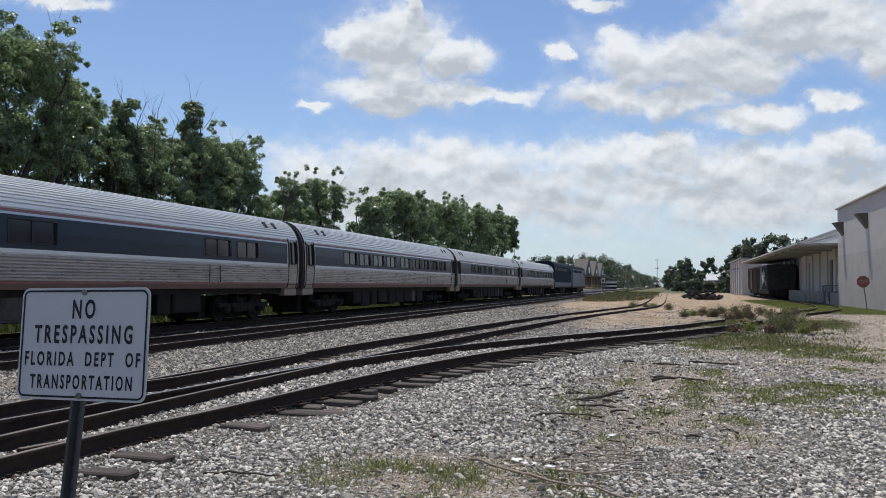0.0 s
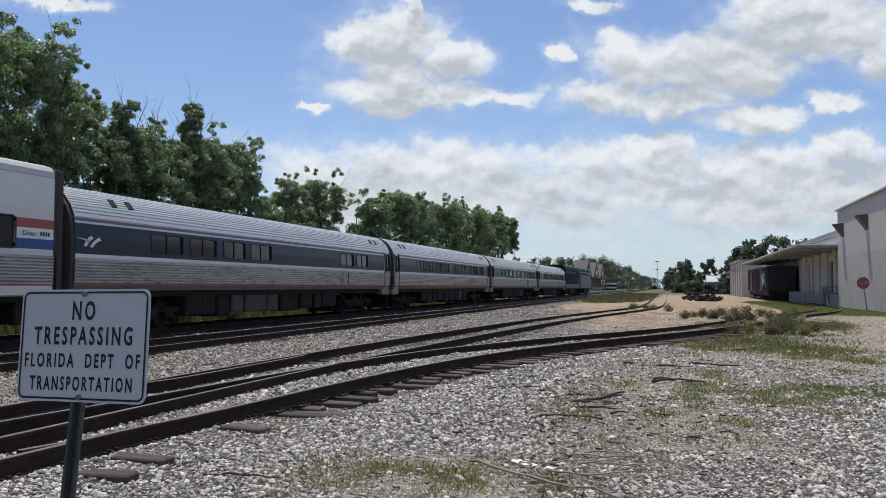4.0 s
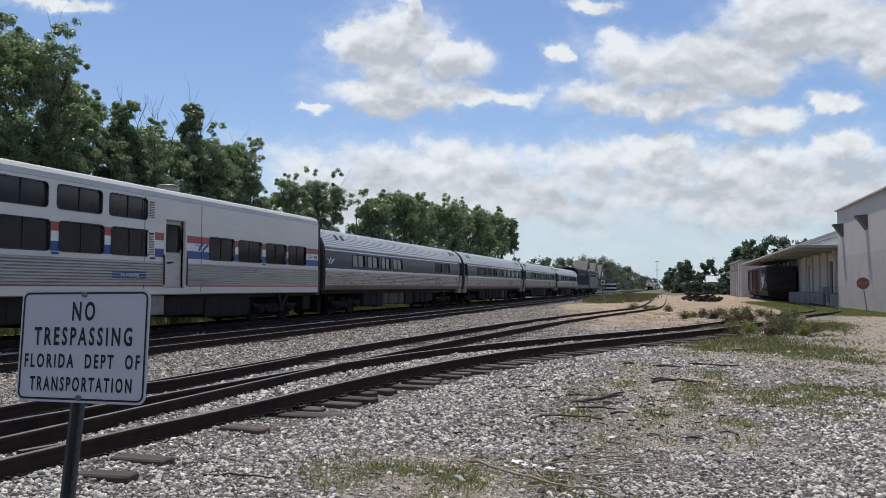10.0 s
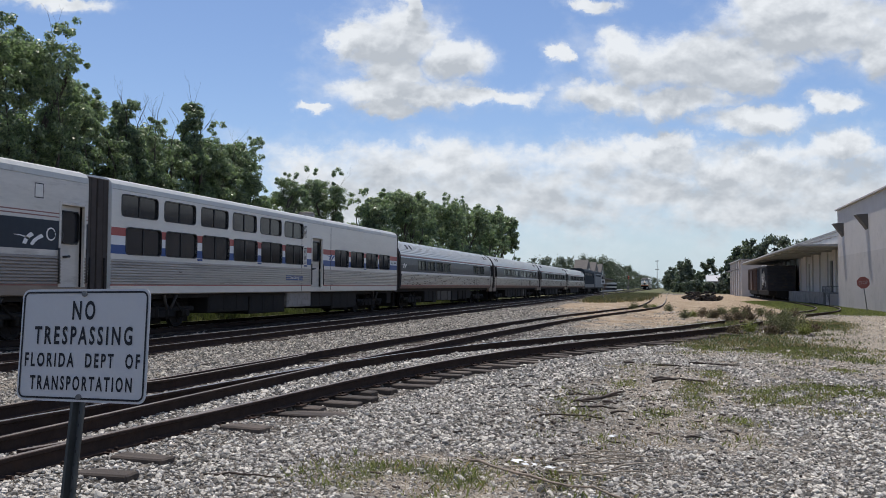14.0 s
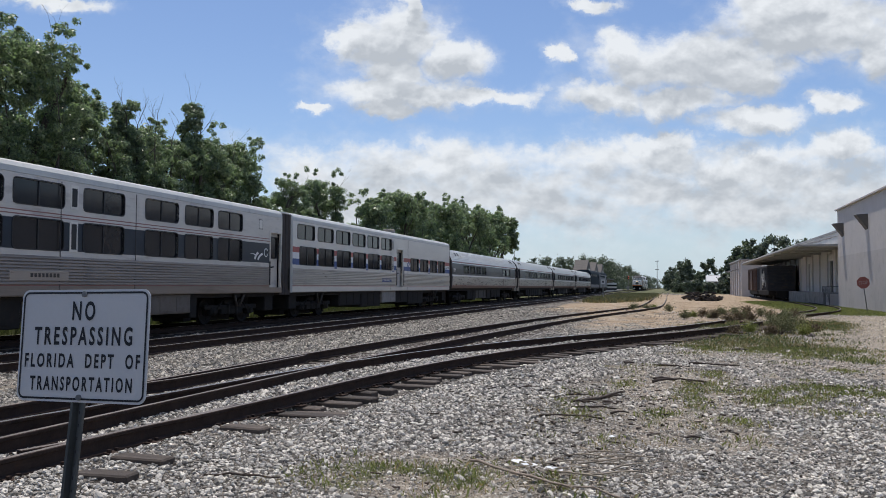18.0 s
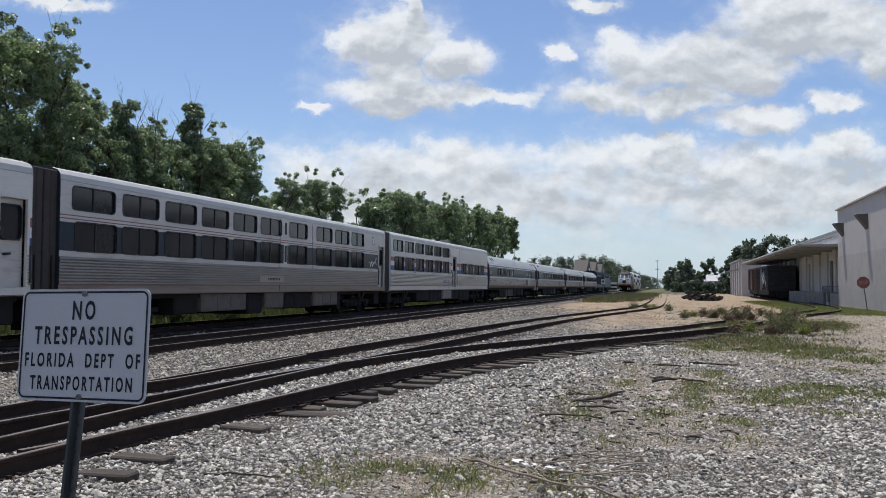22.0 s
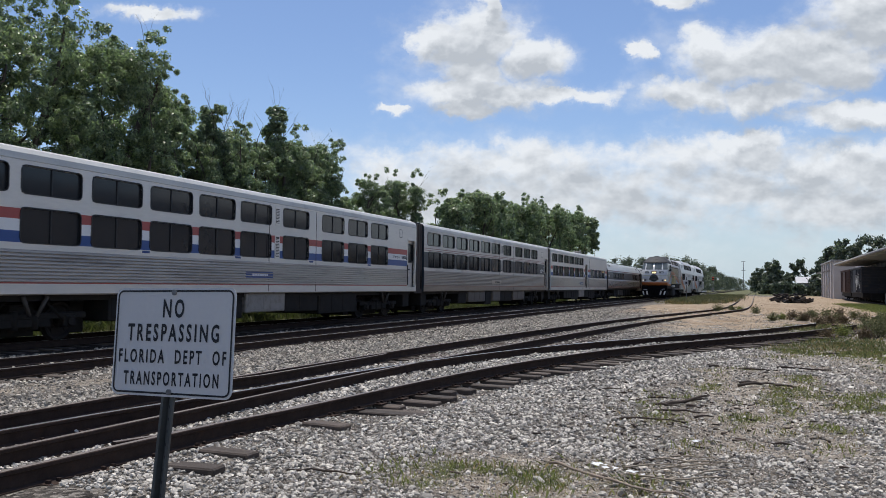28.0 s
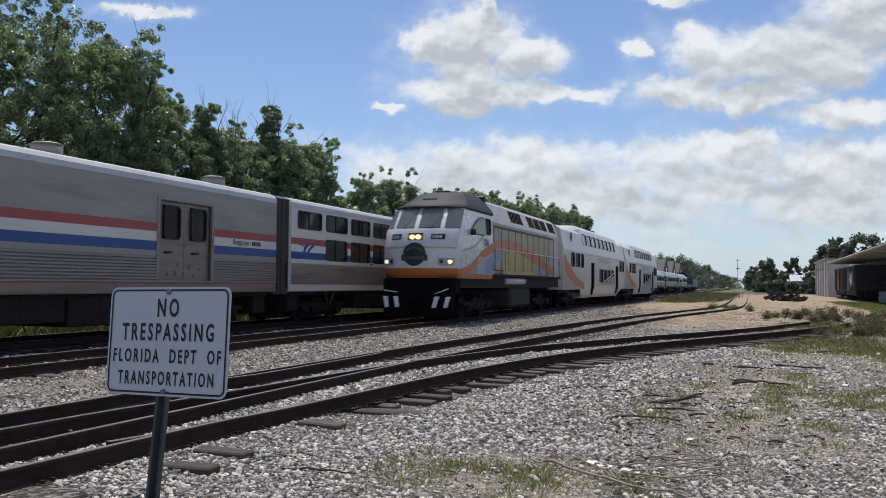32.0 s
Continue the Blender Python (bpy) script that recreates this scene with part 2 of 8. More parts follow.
# ---- materials ----
def surface(name, col, rough=0.6, metal=0.0, var=0.25, scale=3.0, fine=40.0, bump=0.15, grime=None, grime_at=0.62, each=0.0, stretch=(1, 1, 1), island=False, spec=0.5, coat=0.0):
    """A procedural surface: base colour, broad and fine variation, stains, relief, and a shift from piece to piece."""
    m = bpy.data.materials.new(name)
    m.use_nodes = True
    nt = m.node_tree
    N, L = nt.nodes.new, nt.links.new
    bsdf = nt.nodes["Principled BSDF"]
    co = N("ShaderNodeTexCoord")
    mp = N("ShaderNodeMapping")
    mp.inputs["Scale"].default_value = stretch
    L(co.outputs["Object"], mp.inputs[0])
    info = N("ShaderNodeObjectInfo")
    if each and not island:
        off = N("ShaderNodeVectorMath")
        off.operation = "SCALE"
        off.inputs[0].default_value = (37.0, 19.0, 53.0)
        L(info.outputs["Random"], off.inputs["Scale"])
        L(off.outputs[0], mp.inputs["Location"])

    def tex(s, d, r):
        n = N("ShaderNodeTexNoise")
        n.inputs["Scale"].default_value, n.inputs["Detail"].default_value, n.inputs["Roughness"].default_value = s, d, r
        L(mp.outputs[0], n.inputs["Vector"])
        return n.outputs["Fac"]
    broad, small = tex(scale, 4, 0.6), tex(fine, 3, 0.6)
    add = N("ShaderNodeMath")
    add.operation = "MULTIPLY_ADD"
    L(broad, add.inputs[0])
    add.inputs[1].default_value = 0.6
    half = N("ShaderNodeMath")
    half.operation = "MULTIPLY"
    L(small, half.inputs[0])
    half.inputs[1].default_value = 0.4
    L(half.outputs[0], add.inputs[2])
    ramp = N("ShaderNodeMapRange")
    L(add.outputs[0], ramp.inputs[0])
    ramp.inputs[1].default_value, ramp.inputs[2].default_value = 0.3, 0.7
    ramp.inputs[3].default_value, ramp.inputs[4].default_value = 1 - var, 1 + var
    last = ramp.outputs[0]
    if each:
        pick = N("ShaderNodeNewGeometry").outputs["Random Per Island"] if island else info.outputs["Random"]
        rr = N("ShaderNodeMapRange")
        L(pick, rr.inputs[0])
        rr.inputs[3].default_value, rr.inputs[4].default_value = 1 - each, 1 + each
        mu = N("ShaderNodeMath")
        mu.operation = "MULTIPLY"
        L(last, mu.inputs[0]), L(rr.outputs[0], mu.inputs[1])
        last = mu.outputs[0]
    vm = N("ShaderNodeVectorMath")
    vm.operation = "SCALE"
    vm.inputs[0].default_value = col
    L(last, vm.inputs["Scale"])
    out = vm.outputs[0]
    if grime:
        gr = N("ShaderNodeMapRange")
        L(tex(scale * 1.7, 6, 0.7), gr.inputs[0])
        gr.inputs[1].default_value, gr.inputs[2].default_value = grime_at - 0.1, grime_at + 0.12
        mx = N("ShaderNodeMix")
        mx.data_type = "RGBA"
        L(gr.outputs[0], mx.inputs[0]), L(out, mx.inputs[6])
        mx.inputs[7].default_value = (*grime, 1)
        out = mx.outputs[2]
    L(out, bsdf.inputs["Base Color"])
    rg = N("ShaderNodeMapRange")
    L(small, rg.inputs[0])
    rg.inputs[3].default_value, rg.inputs[4].default_value = max(rough - 0.12, 0.02), min(rough + 0.12, 1)
    L(rg.outputs[0], bsdf.inputs["Roughness"])
    bsdf.inputs["Metallic"].default_value = metal
    bsdf.inputs["Specular IOR Level"].default_value = spec
    bsdf.inputs["Coat Weight"].default_value = coat
    if bump:
        bp = N("ShaderNodeBump")
        bp.inputs["Strength"].default_value, bp.inputs["Distance"].default_value = bump, 0.02
        L(add.outputs[0], bp.inputs["Height"])
        L(bp.outputs[0], bsdf.inputs["Normal"])
    return m


def glow(name, col, strength):
    m = bpy.data.materials.new(name)
    m.use_nodes = True
    b = m.node_tree.nodes["Principled BSDF"]
    b.inputs["Base Color"].default_value = (*col, 1)
    b.inputs["Emission Color"].default_value = (*col, 1)
    b.inputs["Emission Strength"].default_value = strength
    return m


def leafy(name, col, through=0.35, each=0.45, rough=0.5):
    m = bpy.data.materials.new(name)
    m.use_nodes = True
    nt = m.node_tree
    N, L = nt.nodes.new, nt.links.new
    b = nt.nodes["Principled BSDF"]
    pick = N("ShaderNodeNewGeometry").outputs["Random Per Island"]
    rr = N("ShaderNodeValToRGB")
    e = rr.color_ramp.elements
    e[0].color = (col[0] * (1 - each), col[1] * (1 - each), col[2] * (1 - each), 1)
    e[1].color = (col[0] * (1 + each * 1.4), col[1] * (1 + each), col[2] * (1 + each * 0.4), 1)
    L(pick, rr.inputs[0])
    L(rr.outputs[0], b.inputs["Base Color"])
    b.inputs["Roughness"].default_value = rough
    t = N("ShaderNodeBsdfTranslucent")
    tint = N("ShaderNodeVectorMath")
    tint.operation = "MULTIPLY"
    L(rr.outputs[0], tint.inputs[0])
    tint.inputs[1].default_value = (0.98, 1.2, 0.78)
    L(tint.outputs[0], t.inputs[0])
    mx = N("ShaderNodeMixShader")
    mx.inputs[0].default_value = through
    L(b.outputs[0], mx.inputs[1]), L(t.outputs[0], mx.inputs[2])
    L(mx.outputs[0], nt.nodes["Material Output"].inputs[0])
    return m


STEEL = surface("fluted_stainless", (0.60, 0.60, 0.565), 0.36, 0.45, 0.08, 0.8, 5, 0.0, (0.30, 0.28, 0.26), 0.72, each=0.06, stretch=(1, 0.3, 2))
SIDE_WHITE = surface("silver_side_panel", (0.71, 0.682, 0.622), 0.38, 0.15, 0.09, 0.9, 8, 0.0, (0.48, 0.46, 0.44), 0.72, each=0.05, stretch=(1, 0.4, 2))
ROOF_GREY = surface("car_roof_grey", (0.55, 0.54, 0.50), 0.42, 0.15, 0.12, 0.8, 20, 0.04, (0.36, 0.34, 0.33), 0.66)
# warm tone: the ground's reflection in the lower flutes, painted in beside the grime
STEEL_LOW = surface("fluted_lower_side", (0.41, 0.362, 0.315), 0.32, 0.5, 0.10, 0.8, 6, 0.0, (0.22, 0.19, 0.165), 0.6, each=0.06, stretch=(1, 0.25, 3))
DULL_STEEL = surface("dull_dirty_steel", (0.335, 0.303, 0.268), 0.45, 0.15, 0.16, 0.8, 6, 0.0, (0.26, 0.235, 0.21), 0.6, stretch=(1, 0.25, 2))
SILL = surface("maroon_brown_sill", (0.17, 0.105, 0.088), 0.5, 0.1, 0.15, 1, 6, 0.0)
NAVY = surface("navy_window_band", (0.025, 0.034, 0.047), 0.36, 0.0, 0.2, 1.0, 8, 0.0, spec=0.3)
SIDE_GREY = surface("weathered_silver_side", (0.615, 0.582, 0.53), 0.42, 0.15, 0.12, 0.9, 8, 0.0, (0.37, 0.335, 0.305), 0.64, each=0.05, stretch=(1, 0.4, 2))
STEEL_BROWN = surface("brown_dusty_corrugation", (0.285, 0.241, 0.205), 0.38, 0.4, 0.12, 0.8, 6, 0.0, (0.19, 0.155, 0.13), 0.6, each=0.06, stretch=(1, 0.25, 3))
# darker steel colour stands in for dark track mirrored at a glancing angle
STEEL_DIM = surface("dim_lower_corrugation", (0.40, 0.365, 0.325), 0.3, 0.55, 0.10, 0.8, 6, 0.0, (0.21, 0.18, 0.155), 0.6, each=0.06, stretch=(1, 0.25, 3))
RED_DULL = surface("dull_red_line", (0.26, 0.115, 0.10), 0.5, 0.0, 0.15, 1.5, 30, 0.0)
RED = surface("red_stripe", (0.38, 0.080, 0.068), 0.4, 0.0, 0.12, 1.5, 30, 0.02)
BLUE = surface("blue_stripe", (0.035, 0.085, 0.26), 0.4, 0.0, 0.12, 1.5, 30, 0.02)
WHITE = surface("white_paint", (0.78, 0.78, 0.77), 0.42, 0.0, 0.06, 1.5, 30, 0.03, (0.5, 0.48, 0.45), 0.74)
PLATE_BLUE = surface("blue_nameplate", (0.022, 0.055, 0.20), 0.4, 0.0, 0.08)
GASKET = surface("black_rubber", (0.012, 0.012, 0.013), 0.5, 0, 0.2)
DIAPHRAGM = surface("brown_canvas_diaphragm", (0.055, 0.045, 0.04), 0.85, 0, 0.3, 3, 40, 0.3)
DARK = surface("dark_underframe", (0.019, 0.0175, 0.0165), 0.8, 0.0, 0.4, 2, 20, 0.3, (0.03, 0.024, 0.018), 0.62, spec=0.25)
WHEEL = surface("wheel_steel", (0.018, 0.015, 0.014), 0.7, 0.0, 0.3, spec=0.25)
GREY_BOX = surface("grey_equipment_box", (0.052, 0.047, 0.043), 0.6, 0.1, 0.2, 2, 20, 0.1, (0.08, 0.07, 0.06), 0.58)
BOX_TAN = surface("dusty_tan_equipment_box", (0.15, 0.13, 0.112), 0.7, 0.1, 0.15, 2, 20, 0.1, (0.10, 0.085, 0.07), 0.6)
BOX_LIGHT = surface("pale_grey_battery_box", (0.28, 0.265, 0.25), 0.6, 0.1, 0.15, 2, 20, 0.1, (0.16, 0.14, 0.12), 0.6)
GLASS = surface("tinted_window_glass", (0.018, 0.020, 0.023), 0.06, 0, 0.1, 1, 10, 0.0, spec=0.42)
RAIL_TOP = surface("polished_rail_head", (0.50, 0.48, 0.46), 0.3, 0.9, 0.25, 6, 60, 0.05, stretch=(1, 0.1, 1))
RAIL_TOP_OLD = surface("worn_rail_head", (0.20, 0.165, 0.14), 0.5, 0.6, 0.4, 3, 60, 0.1, stretch=(1, 0.1, 1))
RAIL_SIDE = surface("rusty_rail_side", (0.040, 0.027, 0.022), 0.9, 0.0, 0.4, 6, 60, 0.3, (0.055, 0.03, 0.02), 0.62, spec=0.2)
TIE_WOOD = surface("weathered_tie_wood", (0.088, 0.068, 0.055), 0.9, 0, 0.45, 4, 60, 0.5, (0.045, 0.036, 0.03), 0.55, each=0.4, stretch=(0.25, 3, 3))
STONE_BROWN = surface("brown_ballast_stone", (0.35, 0.315, 0.264), 0.88, 0, 0.25, 14, 90, 0.3, each=0.7, island=True)
STONE = surface("ballast_stone", (0.44, 0.403, 0.35), 0.85, 0, 0.3, 20, 90, 0.35, each=0.75, island=True)
BARK = surface("bark", (0.085, 0.07, 0.058), 0.9, 0, 0.35, 4, 30, 0.5, stretch=(3, 3, 0.6))
LEAF = leafy("oak_leaves", (0.222, 0.284, 0.206), 0.48, 0.45, 0.36)
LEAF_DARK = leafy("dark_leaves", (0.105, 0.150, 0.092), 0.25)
# lighter, bluish tone puts the haze over the far woods into the leaves
LEAF_HAZED = leafy("hazed_distant_leaves", (0.120, 0.152, 0.130), 0.25)
# paler copy of LEAF for the far row, its haze mixed into the colour
LEAF_PALE = leafy("hazed_grey_green_leaves", (0.235, 0.300, 0.215), 0.45, 0.45, 0.36)
GRASS = leafy("grass_blades", (0.20, 0.225, 0.088), 0.3, 0.45, 0.8)
DRY = leafy("dry_grass", (0.27, 0.21, 0.11), 0.2, 0.35, 0.8)
TWIG = surface("dry_twig", (0.13, 0.105, 0.085), 0.9, 0, 0.4, 8, 60, 0.4, each=0.35)
CONCRETE = surface("painted_block_wall", (0.50, 0.465, 0.445), 0.85, 0, 0.10, 0.6, 12, 0.15, (0.40, 0.37, 0.35), 0.66)
ROOFING = surface("weathered_canopy_metal", (0.34, 0.33, 0.32), 0.7, 0.1, 0.2, 1, 20, 0.1, (0.2, 0.18, 0.17), 0.6)
DOCKWALL = surface("dock_wall_siding", (0.55, 0.53, 0.505), 0.85, 0, 0.12, 0.8, 10, 0.1, (0.58, 0.55, 0.52), 0.66, stretch=(1, 2, 0.5))
CANOPY_PAINT = surface("pale_canopy_paint", (0.36, 0.355, 0.35), 0.7, 0.0, 0.12, 1, 20, 0.1, (0.42, 0.40, 0.37), 0.64)
GALV = surface("galvanised_steel", (0.20, 0.20, 0.205), 0.5, 0.6, 0.25, 6, 60, 0.15)

# ---- ground ----
TRACK_B, TRACK_A = -12.08, -16.60       # centre lines of the two main tracks; rail heads at z = 0
GROUND = -0.20


SIDING = ((-6.35, -4), (-5.93, 6), (-5.68, 8.5), (-5.35, 12), (-4.95, 14.9), (-4.25, 18.0), (-3.3, 20.9), (-2.2, 23.6), (-0.75, 27.0), (0.7, 30.6), (2.35, 35.6), (3.0, 38.2), (4.0, 42.0))


def side_of_siding(x, y):
    """How far a place lies to the right of the siding's centre line."""
    for (xa, ya), (xb, yb) in zip(SIDING, SIDING[1:]):
        if ya <= y <= yb:
            return (x - xa - (xb - xa) * (y - ya) / (yb - ya)) * (yb - ya) / math.hypot(xb - xa, yb - ya)
    return 99.0


SIDE_TRACK = ((8, -6.67), (20, -6.35), (26, -5.95), (34, -5.25), (43, -4.2), (53, -2.75), (61, -1.85), (72, -1.55), (100, -1.6), (170, -1.9), (300, -2.1))


def drift_at(x, y):
    """Sand blown over the side track, 0 to 1."""
    for (ya, xa), (yb, xb) in zip(SIDE_TRACK, SIDE_TRACK[1:]):
        if ya <= y <= yb:
            off = abs(x - xa - (xb - xa) * (y - ya) / (yb - ya))
            return max(0.0, min(1.0, (2.2 - off) / 0.9)) * max(0.0, min(1.0, (y - 26) / 14))
    return 0.0


def bump_at(x, y):
    """Gentle relief of the yard."""
    n = noise.noise(Vector((x * 0.35, y * 0.35, 0))) * 0.035 + noise.noise(Vector((x * 1.3, y * 1.3, 4))) * 0.012
    if 4 < y < 40 and -7 < x < 4:
        off = side_of_siding(x, y)
        n -= 0.07 * min(1.0, max(0.0, (y - 8.0) / 3)) * max(0.0, 1.0 - abs(off - 1.15) / 0.6)
        n += 0.05 * min(1.0, max(0.0, (0.72 - abs(off)) / 0.15))
        if y < 17:
            n += 0.045 * min(1.0, max(0.0, (-off - 0.6) / 0.2)) * min(1.0, max(0.0, (2.4 + off) / 0.4))
        if y < 9.5:
            n += 0.045 * min(1.0, max(0.0, (off - 0.75) / 0.2)) * min(1.0, max(0.0, (1.9 - off) / 0.5)) * min(1.0, (9.5 - y) / 1.0)
    lift = 0.075 * drift_at(x, y) if 26 < y < 300 and -9 < x < 2 else 0.0
    return lift + (n if y < 140 else n * 0.3)


def zone(x, y):
    """Sand, grass, trodden dirt and ballast darkened by oil and painted train shade at a place of the yard, each 0 to
    1.
    """
    w1 = noise.noise(Vector((x * 0.22, y * 0.12, 9)))
    w2 = noise.noise(Vector((x * 0.9, y * 0.5, 3)))
    w3 = noise.noise(Vector((x * 2.1, y * 1.5, 6))) + 0.6 * noise.noise(Vector((x * 5.0, y * 3.4, 2)))
    step = lambda v, a, b: min(max((v - a) / (b - a), 0), 1)
    sand = step(y + 5 * w1, 46, 56) * step(-y + 9 * w1, -190, -150) * step(x + 1.6 * w1, -4.0, -2.4) * step(-x + 2 * w1, -9.5, -8.0)
    sand = max(sand, step(y + 6 * w1, 44, 60) * step(-y, -112, -96) * step(x + 1.2 * w2, -9.6, -8.2) * step(-x, 0, 2.5) * 0.85)
    sand = max(sand, step(y + 6 * w1 + 3 * w3, 27, 40) * step(x + 1.2 * w2, -6.5, -5.0) * step(-x, -9, -6) * (0.7 + 0.3 * w2) * step(-y, -70, -60))
    sand = max(sand, step(y, 96, 110) * step(-abs(x - 8 - w1 * 2), -5, -2.5) * step(-y, -230, -200))
    sand *= 0.62 + 0.38 * step(w3 + 0.8 * w2, -0.5, 0.25)
    grass = step(y + 2 * w1, 51, 55) * step(x + 1.0 * w2, 7.0, 8.4) * step(-y, -104, -96) * 0.95
    grass = max(grass, step(w3 + 0.7 * w2, -0.6, 0.4) * step(-abs(y - 13.3 + 2.6 * w1 + 0.7 * w3), -2.0, -0.3) * step(x + 0.8 * w3, -0.6, 2.0) * step(-x + w3, -7.0, -3.5))
    grass = max(grass, step(w3 + 0.5 * w2, -0.2, 0.5) * step(-abs(y - 10.9 + 1.6 * w1 + 0.6 * w3), -1.5, -0.2) * step(x + w3, -1.5, 0.5) * step(-x + w3, -4.6, -1.6) * 0.75)
    grass = max(grass, step(0.6 * w2 + 0.7 * w1 + 0.8 * w3, -0.35, 0.5) * step(-x + 0.9 * w3 + 0.2 * max(0, y - 26), -5.6, -4.0) * step(y + 3 * w1 + 2 * w3, 19, 25) * step(-y + 4 * w1, -53, -43) * step(x + 1.5 * w1, -2.5 + (y - 22) * 0.12, 0.5 + (y - 22) * 0.12) * step(-x, -11, -7) * 0.85)
    grass = max(grass, step(w3 + 0.5 * w2, -0.35, 0.45) * step(-abs(y - 6.9 + w1), -1.6, -0.3) * step(x, -3.6, -2.6) * step(-x, -0.7, 0.8) * 0.75)
    grass = max(grass, step(-x, 19.0, 20.5) * 0.9, step(y + 12 * w1, 80, 98) * step(x + w3, -9.6, -8.4) * step(-x + w3, 2.9, 4.0) * step(w3 + w2, -0.8, 0.3) * 0.85)
    grass = max(grass, step(y, 150, 220) * 0.7, step(w3 + w2 + w1, 0.35, 0.8) * step(y, 6, 8) * step(-y, -30, -20) * step(x, -2.4, -0.8) * 0.6)
    dirt = step(x + 1.5 * w1, 3.0, 4.6) * step(-y + 5 * w1, -62, -46) * (0.75 + 0.3 * w1)
    dirt = max(dirt, step(w1 + 0.6 * w2 + 0.5 * w3, -0.5, 0.25) * step(x + 0.12 * y, -0.9, 1.2) * 0.72 * step(-y, -60, -40))
    dirt = max(dirt, step(-abs(y - 7.0), -1.4, -0.5) * step(w2 + 0.5, 0.1, 0.6) * step(x, -3.4, -2.3) * step(-x, -0.8, 0.6) * 0.85)
    dirt = max(dirt, step(-abs(x + 10.0 + 0.5 * w2), -1.1, -0.4) * step(-y + 3 * w1, -18, -12) * (0.45 + 0.3 * w3))
    # ballast below the trains: oily, with their deep shade in the colour as well
    oil_shade = max(step(-abs(x + 16.6), -2.15, -1.75), 0.75 * step(-abs(x + 12.08), -0.85, -0.7)) * step(-y, -140, -110)
    return sand, grass, max(dirt, 0), oil_shade


def ground_material():
    m = bpy.data.materials.new("yard_ground")
    m.use_nodes = True
    nt = m.node_tree
    N, L = nt.nodes.new, nt.links.new
    b = nt.nodes["Principled BSDF"]
    pos = N("ShaderNodeNewGeometry").outputs["Position"]

    def tex(s, d=4, r=0.6, kind="ShaderNodeTexNoise"):
        n = N(kind)
        n.inputs["Scale"].default_value = s
        if kind == "ShaderNodeTexNoise":
            n.inputs["Detail"].default_value, n.inputs["Roughness"].default_value = d, r
        L(pos, n.inputs["Vector"])
        return n

    def ramp(v, stops):
        r = N("ShaderNodeValToRGB")
        e = r.color_ramp.elements
        while len(e) < len(stops):
            e.new(0.5)
        for i, (p, c) in enumerate(stops):
            e[i].position, e[i].color = p, (*c, 1)
        L(v, r.inputs[0])
        return r.outputs[0]

    def mix(f, a, c, how="MIX"):
        n = N("ShaderNodeMix")
        n.data_type, n.blend_type = "RGBA", how
        for v, s in ((f, n.inputs[0]), (a, n.inputs[6]), (c, n.inputs[7])):
            if isinstance(v, (int, float)):
                s.default_value = v
            else:
                L(v, s)
        return n.outputs[2]
    cells = tex(26.0, kind="ShaderNodeTexVoronoi")
    # kept dark so the colour gives the shadowed gaps between loose stones
    gravel = ramp(cells.outputs["Color"], [(0.1, (0.045, 0.04, 0.036)), (0.5, (0.15, 0.138, 0.124)), (0.9, (0.44, 0.41, 0.37))])
    gravel = mix(0.8, gravel, ramp(tex(4.5, 6, 0.75).outputs["Fac"], [(0.3, (0.35, 0.33, 0.31)), (0.62, (1.25, 1.22, 1.18))]), "MULTIPLY")
    gravel = mix(0.6, gravel, ramp(tex(0.7).outputs["Fac"], [(0.3, (0.62, 0.58, 0.54)), (0.7, (1, 1, 1))]), "MULTIPLY")
    chips = ramp(tex(85.0, kind="ShaderNodeTexVoronoi").outputs["Color"], [(0.1, (0.55, 0.53, 0.51)), (0.5, (1.0, 1.0, 1.0)), (0.9, (1.5, 1.48, 1.45))])
    gravel = mix(0.8, gravel, chips, "MULTIPLY")
    sand = ramp(tex(2.2, 9, 0.7).outputs["Fac"], [(0.3, (0.235, 0.178, 0.122)), (0.55, (0.41, 0.325, 0.232)), (0.8, (0.52, 0.44, 0.345))])
    sand = mix(0.85, sand, ramp(tex(0.45, 7, 0.72).outputs["Fac"], [(0.34, (0.70, 0.60, 0.50)), (0.48, (1.0, 0.97, 0.93)), (0.64, (1.28, 1.30, 1.34))]), "MULTIPLY")
    sand = mix(0.7, sand, ramp(tex(7.0, 6, 0.75).outputs["Fac"], [(0.36, (0.55, 0.50, 0.46)), (0.52, (1.06, 1.05, 1.04))]), "MULTIPLY")
    grass = ramp(tex(9.0, 6).outputs["Fac"], [(0.3, (0.065, 0.072, 0.034)), (0.55, (0.145, 0.145, 0.072)), (0.8, (0.27, 0.24, 0.16))])
    dirt = ramp(tex(6.0, 6).outputs["Fac"], [(0.3, (0.225, 0.192, 0.155)), (0.6, (0.425, 0.378, 0.315)), (0.8, (0.55, 0.505, 0.44))])
    dirt = mix(0.75, dirt, chips, "MULTIPLY")
    dirt = mix(0.8, dirt, ramp(tex(14.0, 5, 0.7).outputs["Fac"], [(0.32, (0.62, 0.56, 0.50)), (0.6, (1.08, 1.06, 1.03))]), "MULTIPLY")
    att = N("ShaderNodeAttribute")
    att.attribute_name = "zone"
    sep = N("ShaderNodeSeparateColor")
    L(att.outputs["Color"], sep.inputs[0])
    edge = tex(5.0, 6, 0.7).outputs["Fac"]

    def ragged(v):
        s = N("ShaderNodeMath")
        s.operation = "ADD"
        L(v, s.inputs[0]), L(edge, s.inputs[1])
        r = N("ShaderNodeMapRange")
        L(s.outputs[0], r.inputs[0])
        r.inputs[1].default_value, r.inputs[2].default_value = 0.78, 1.12
        return r.outputs[0]
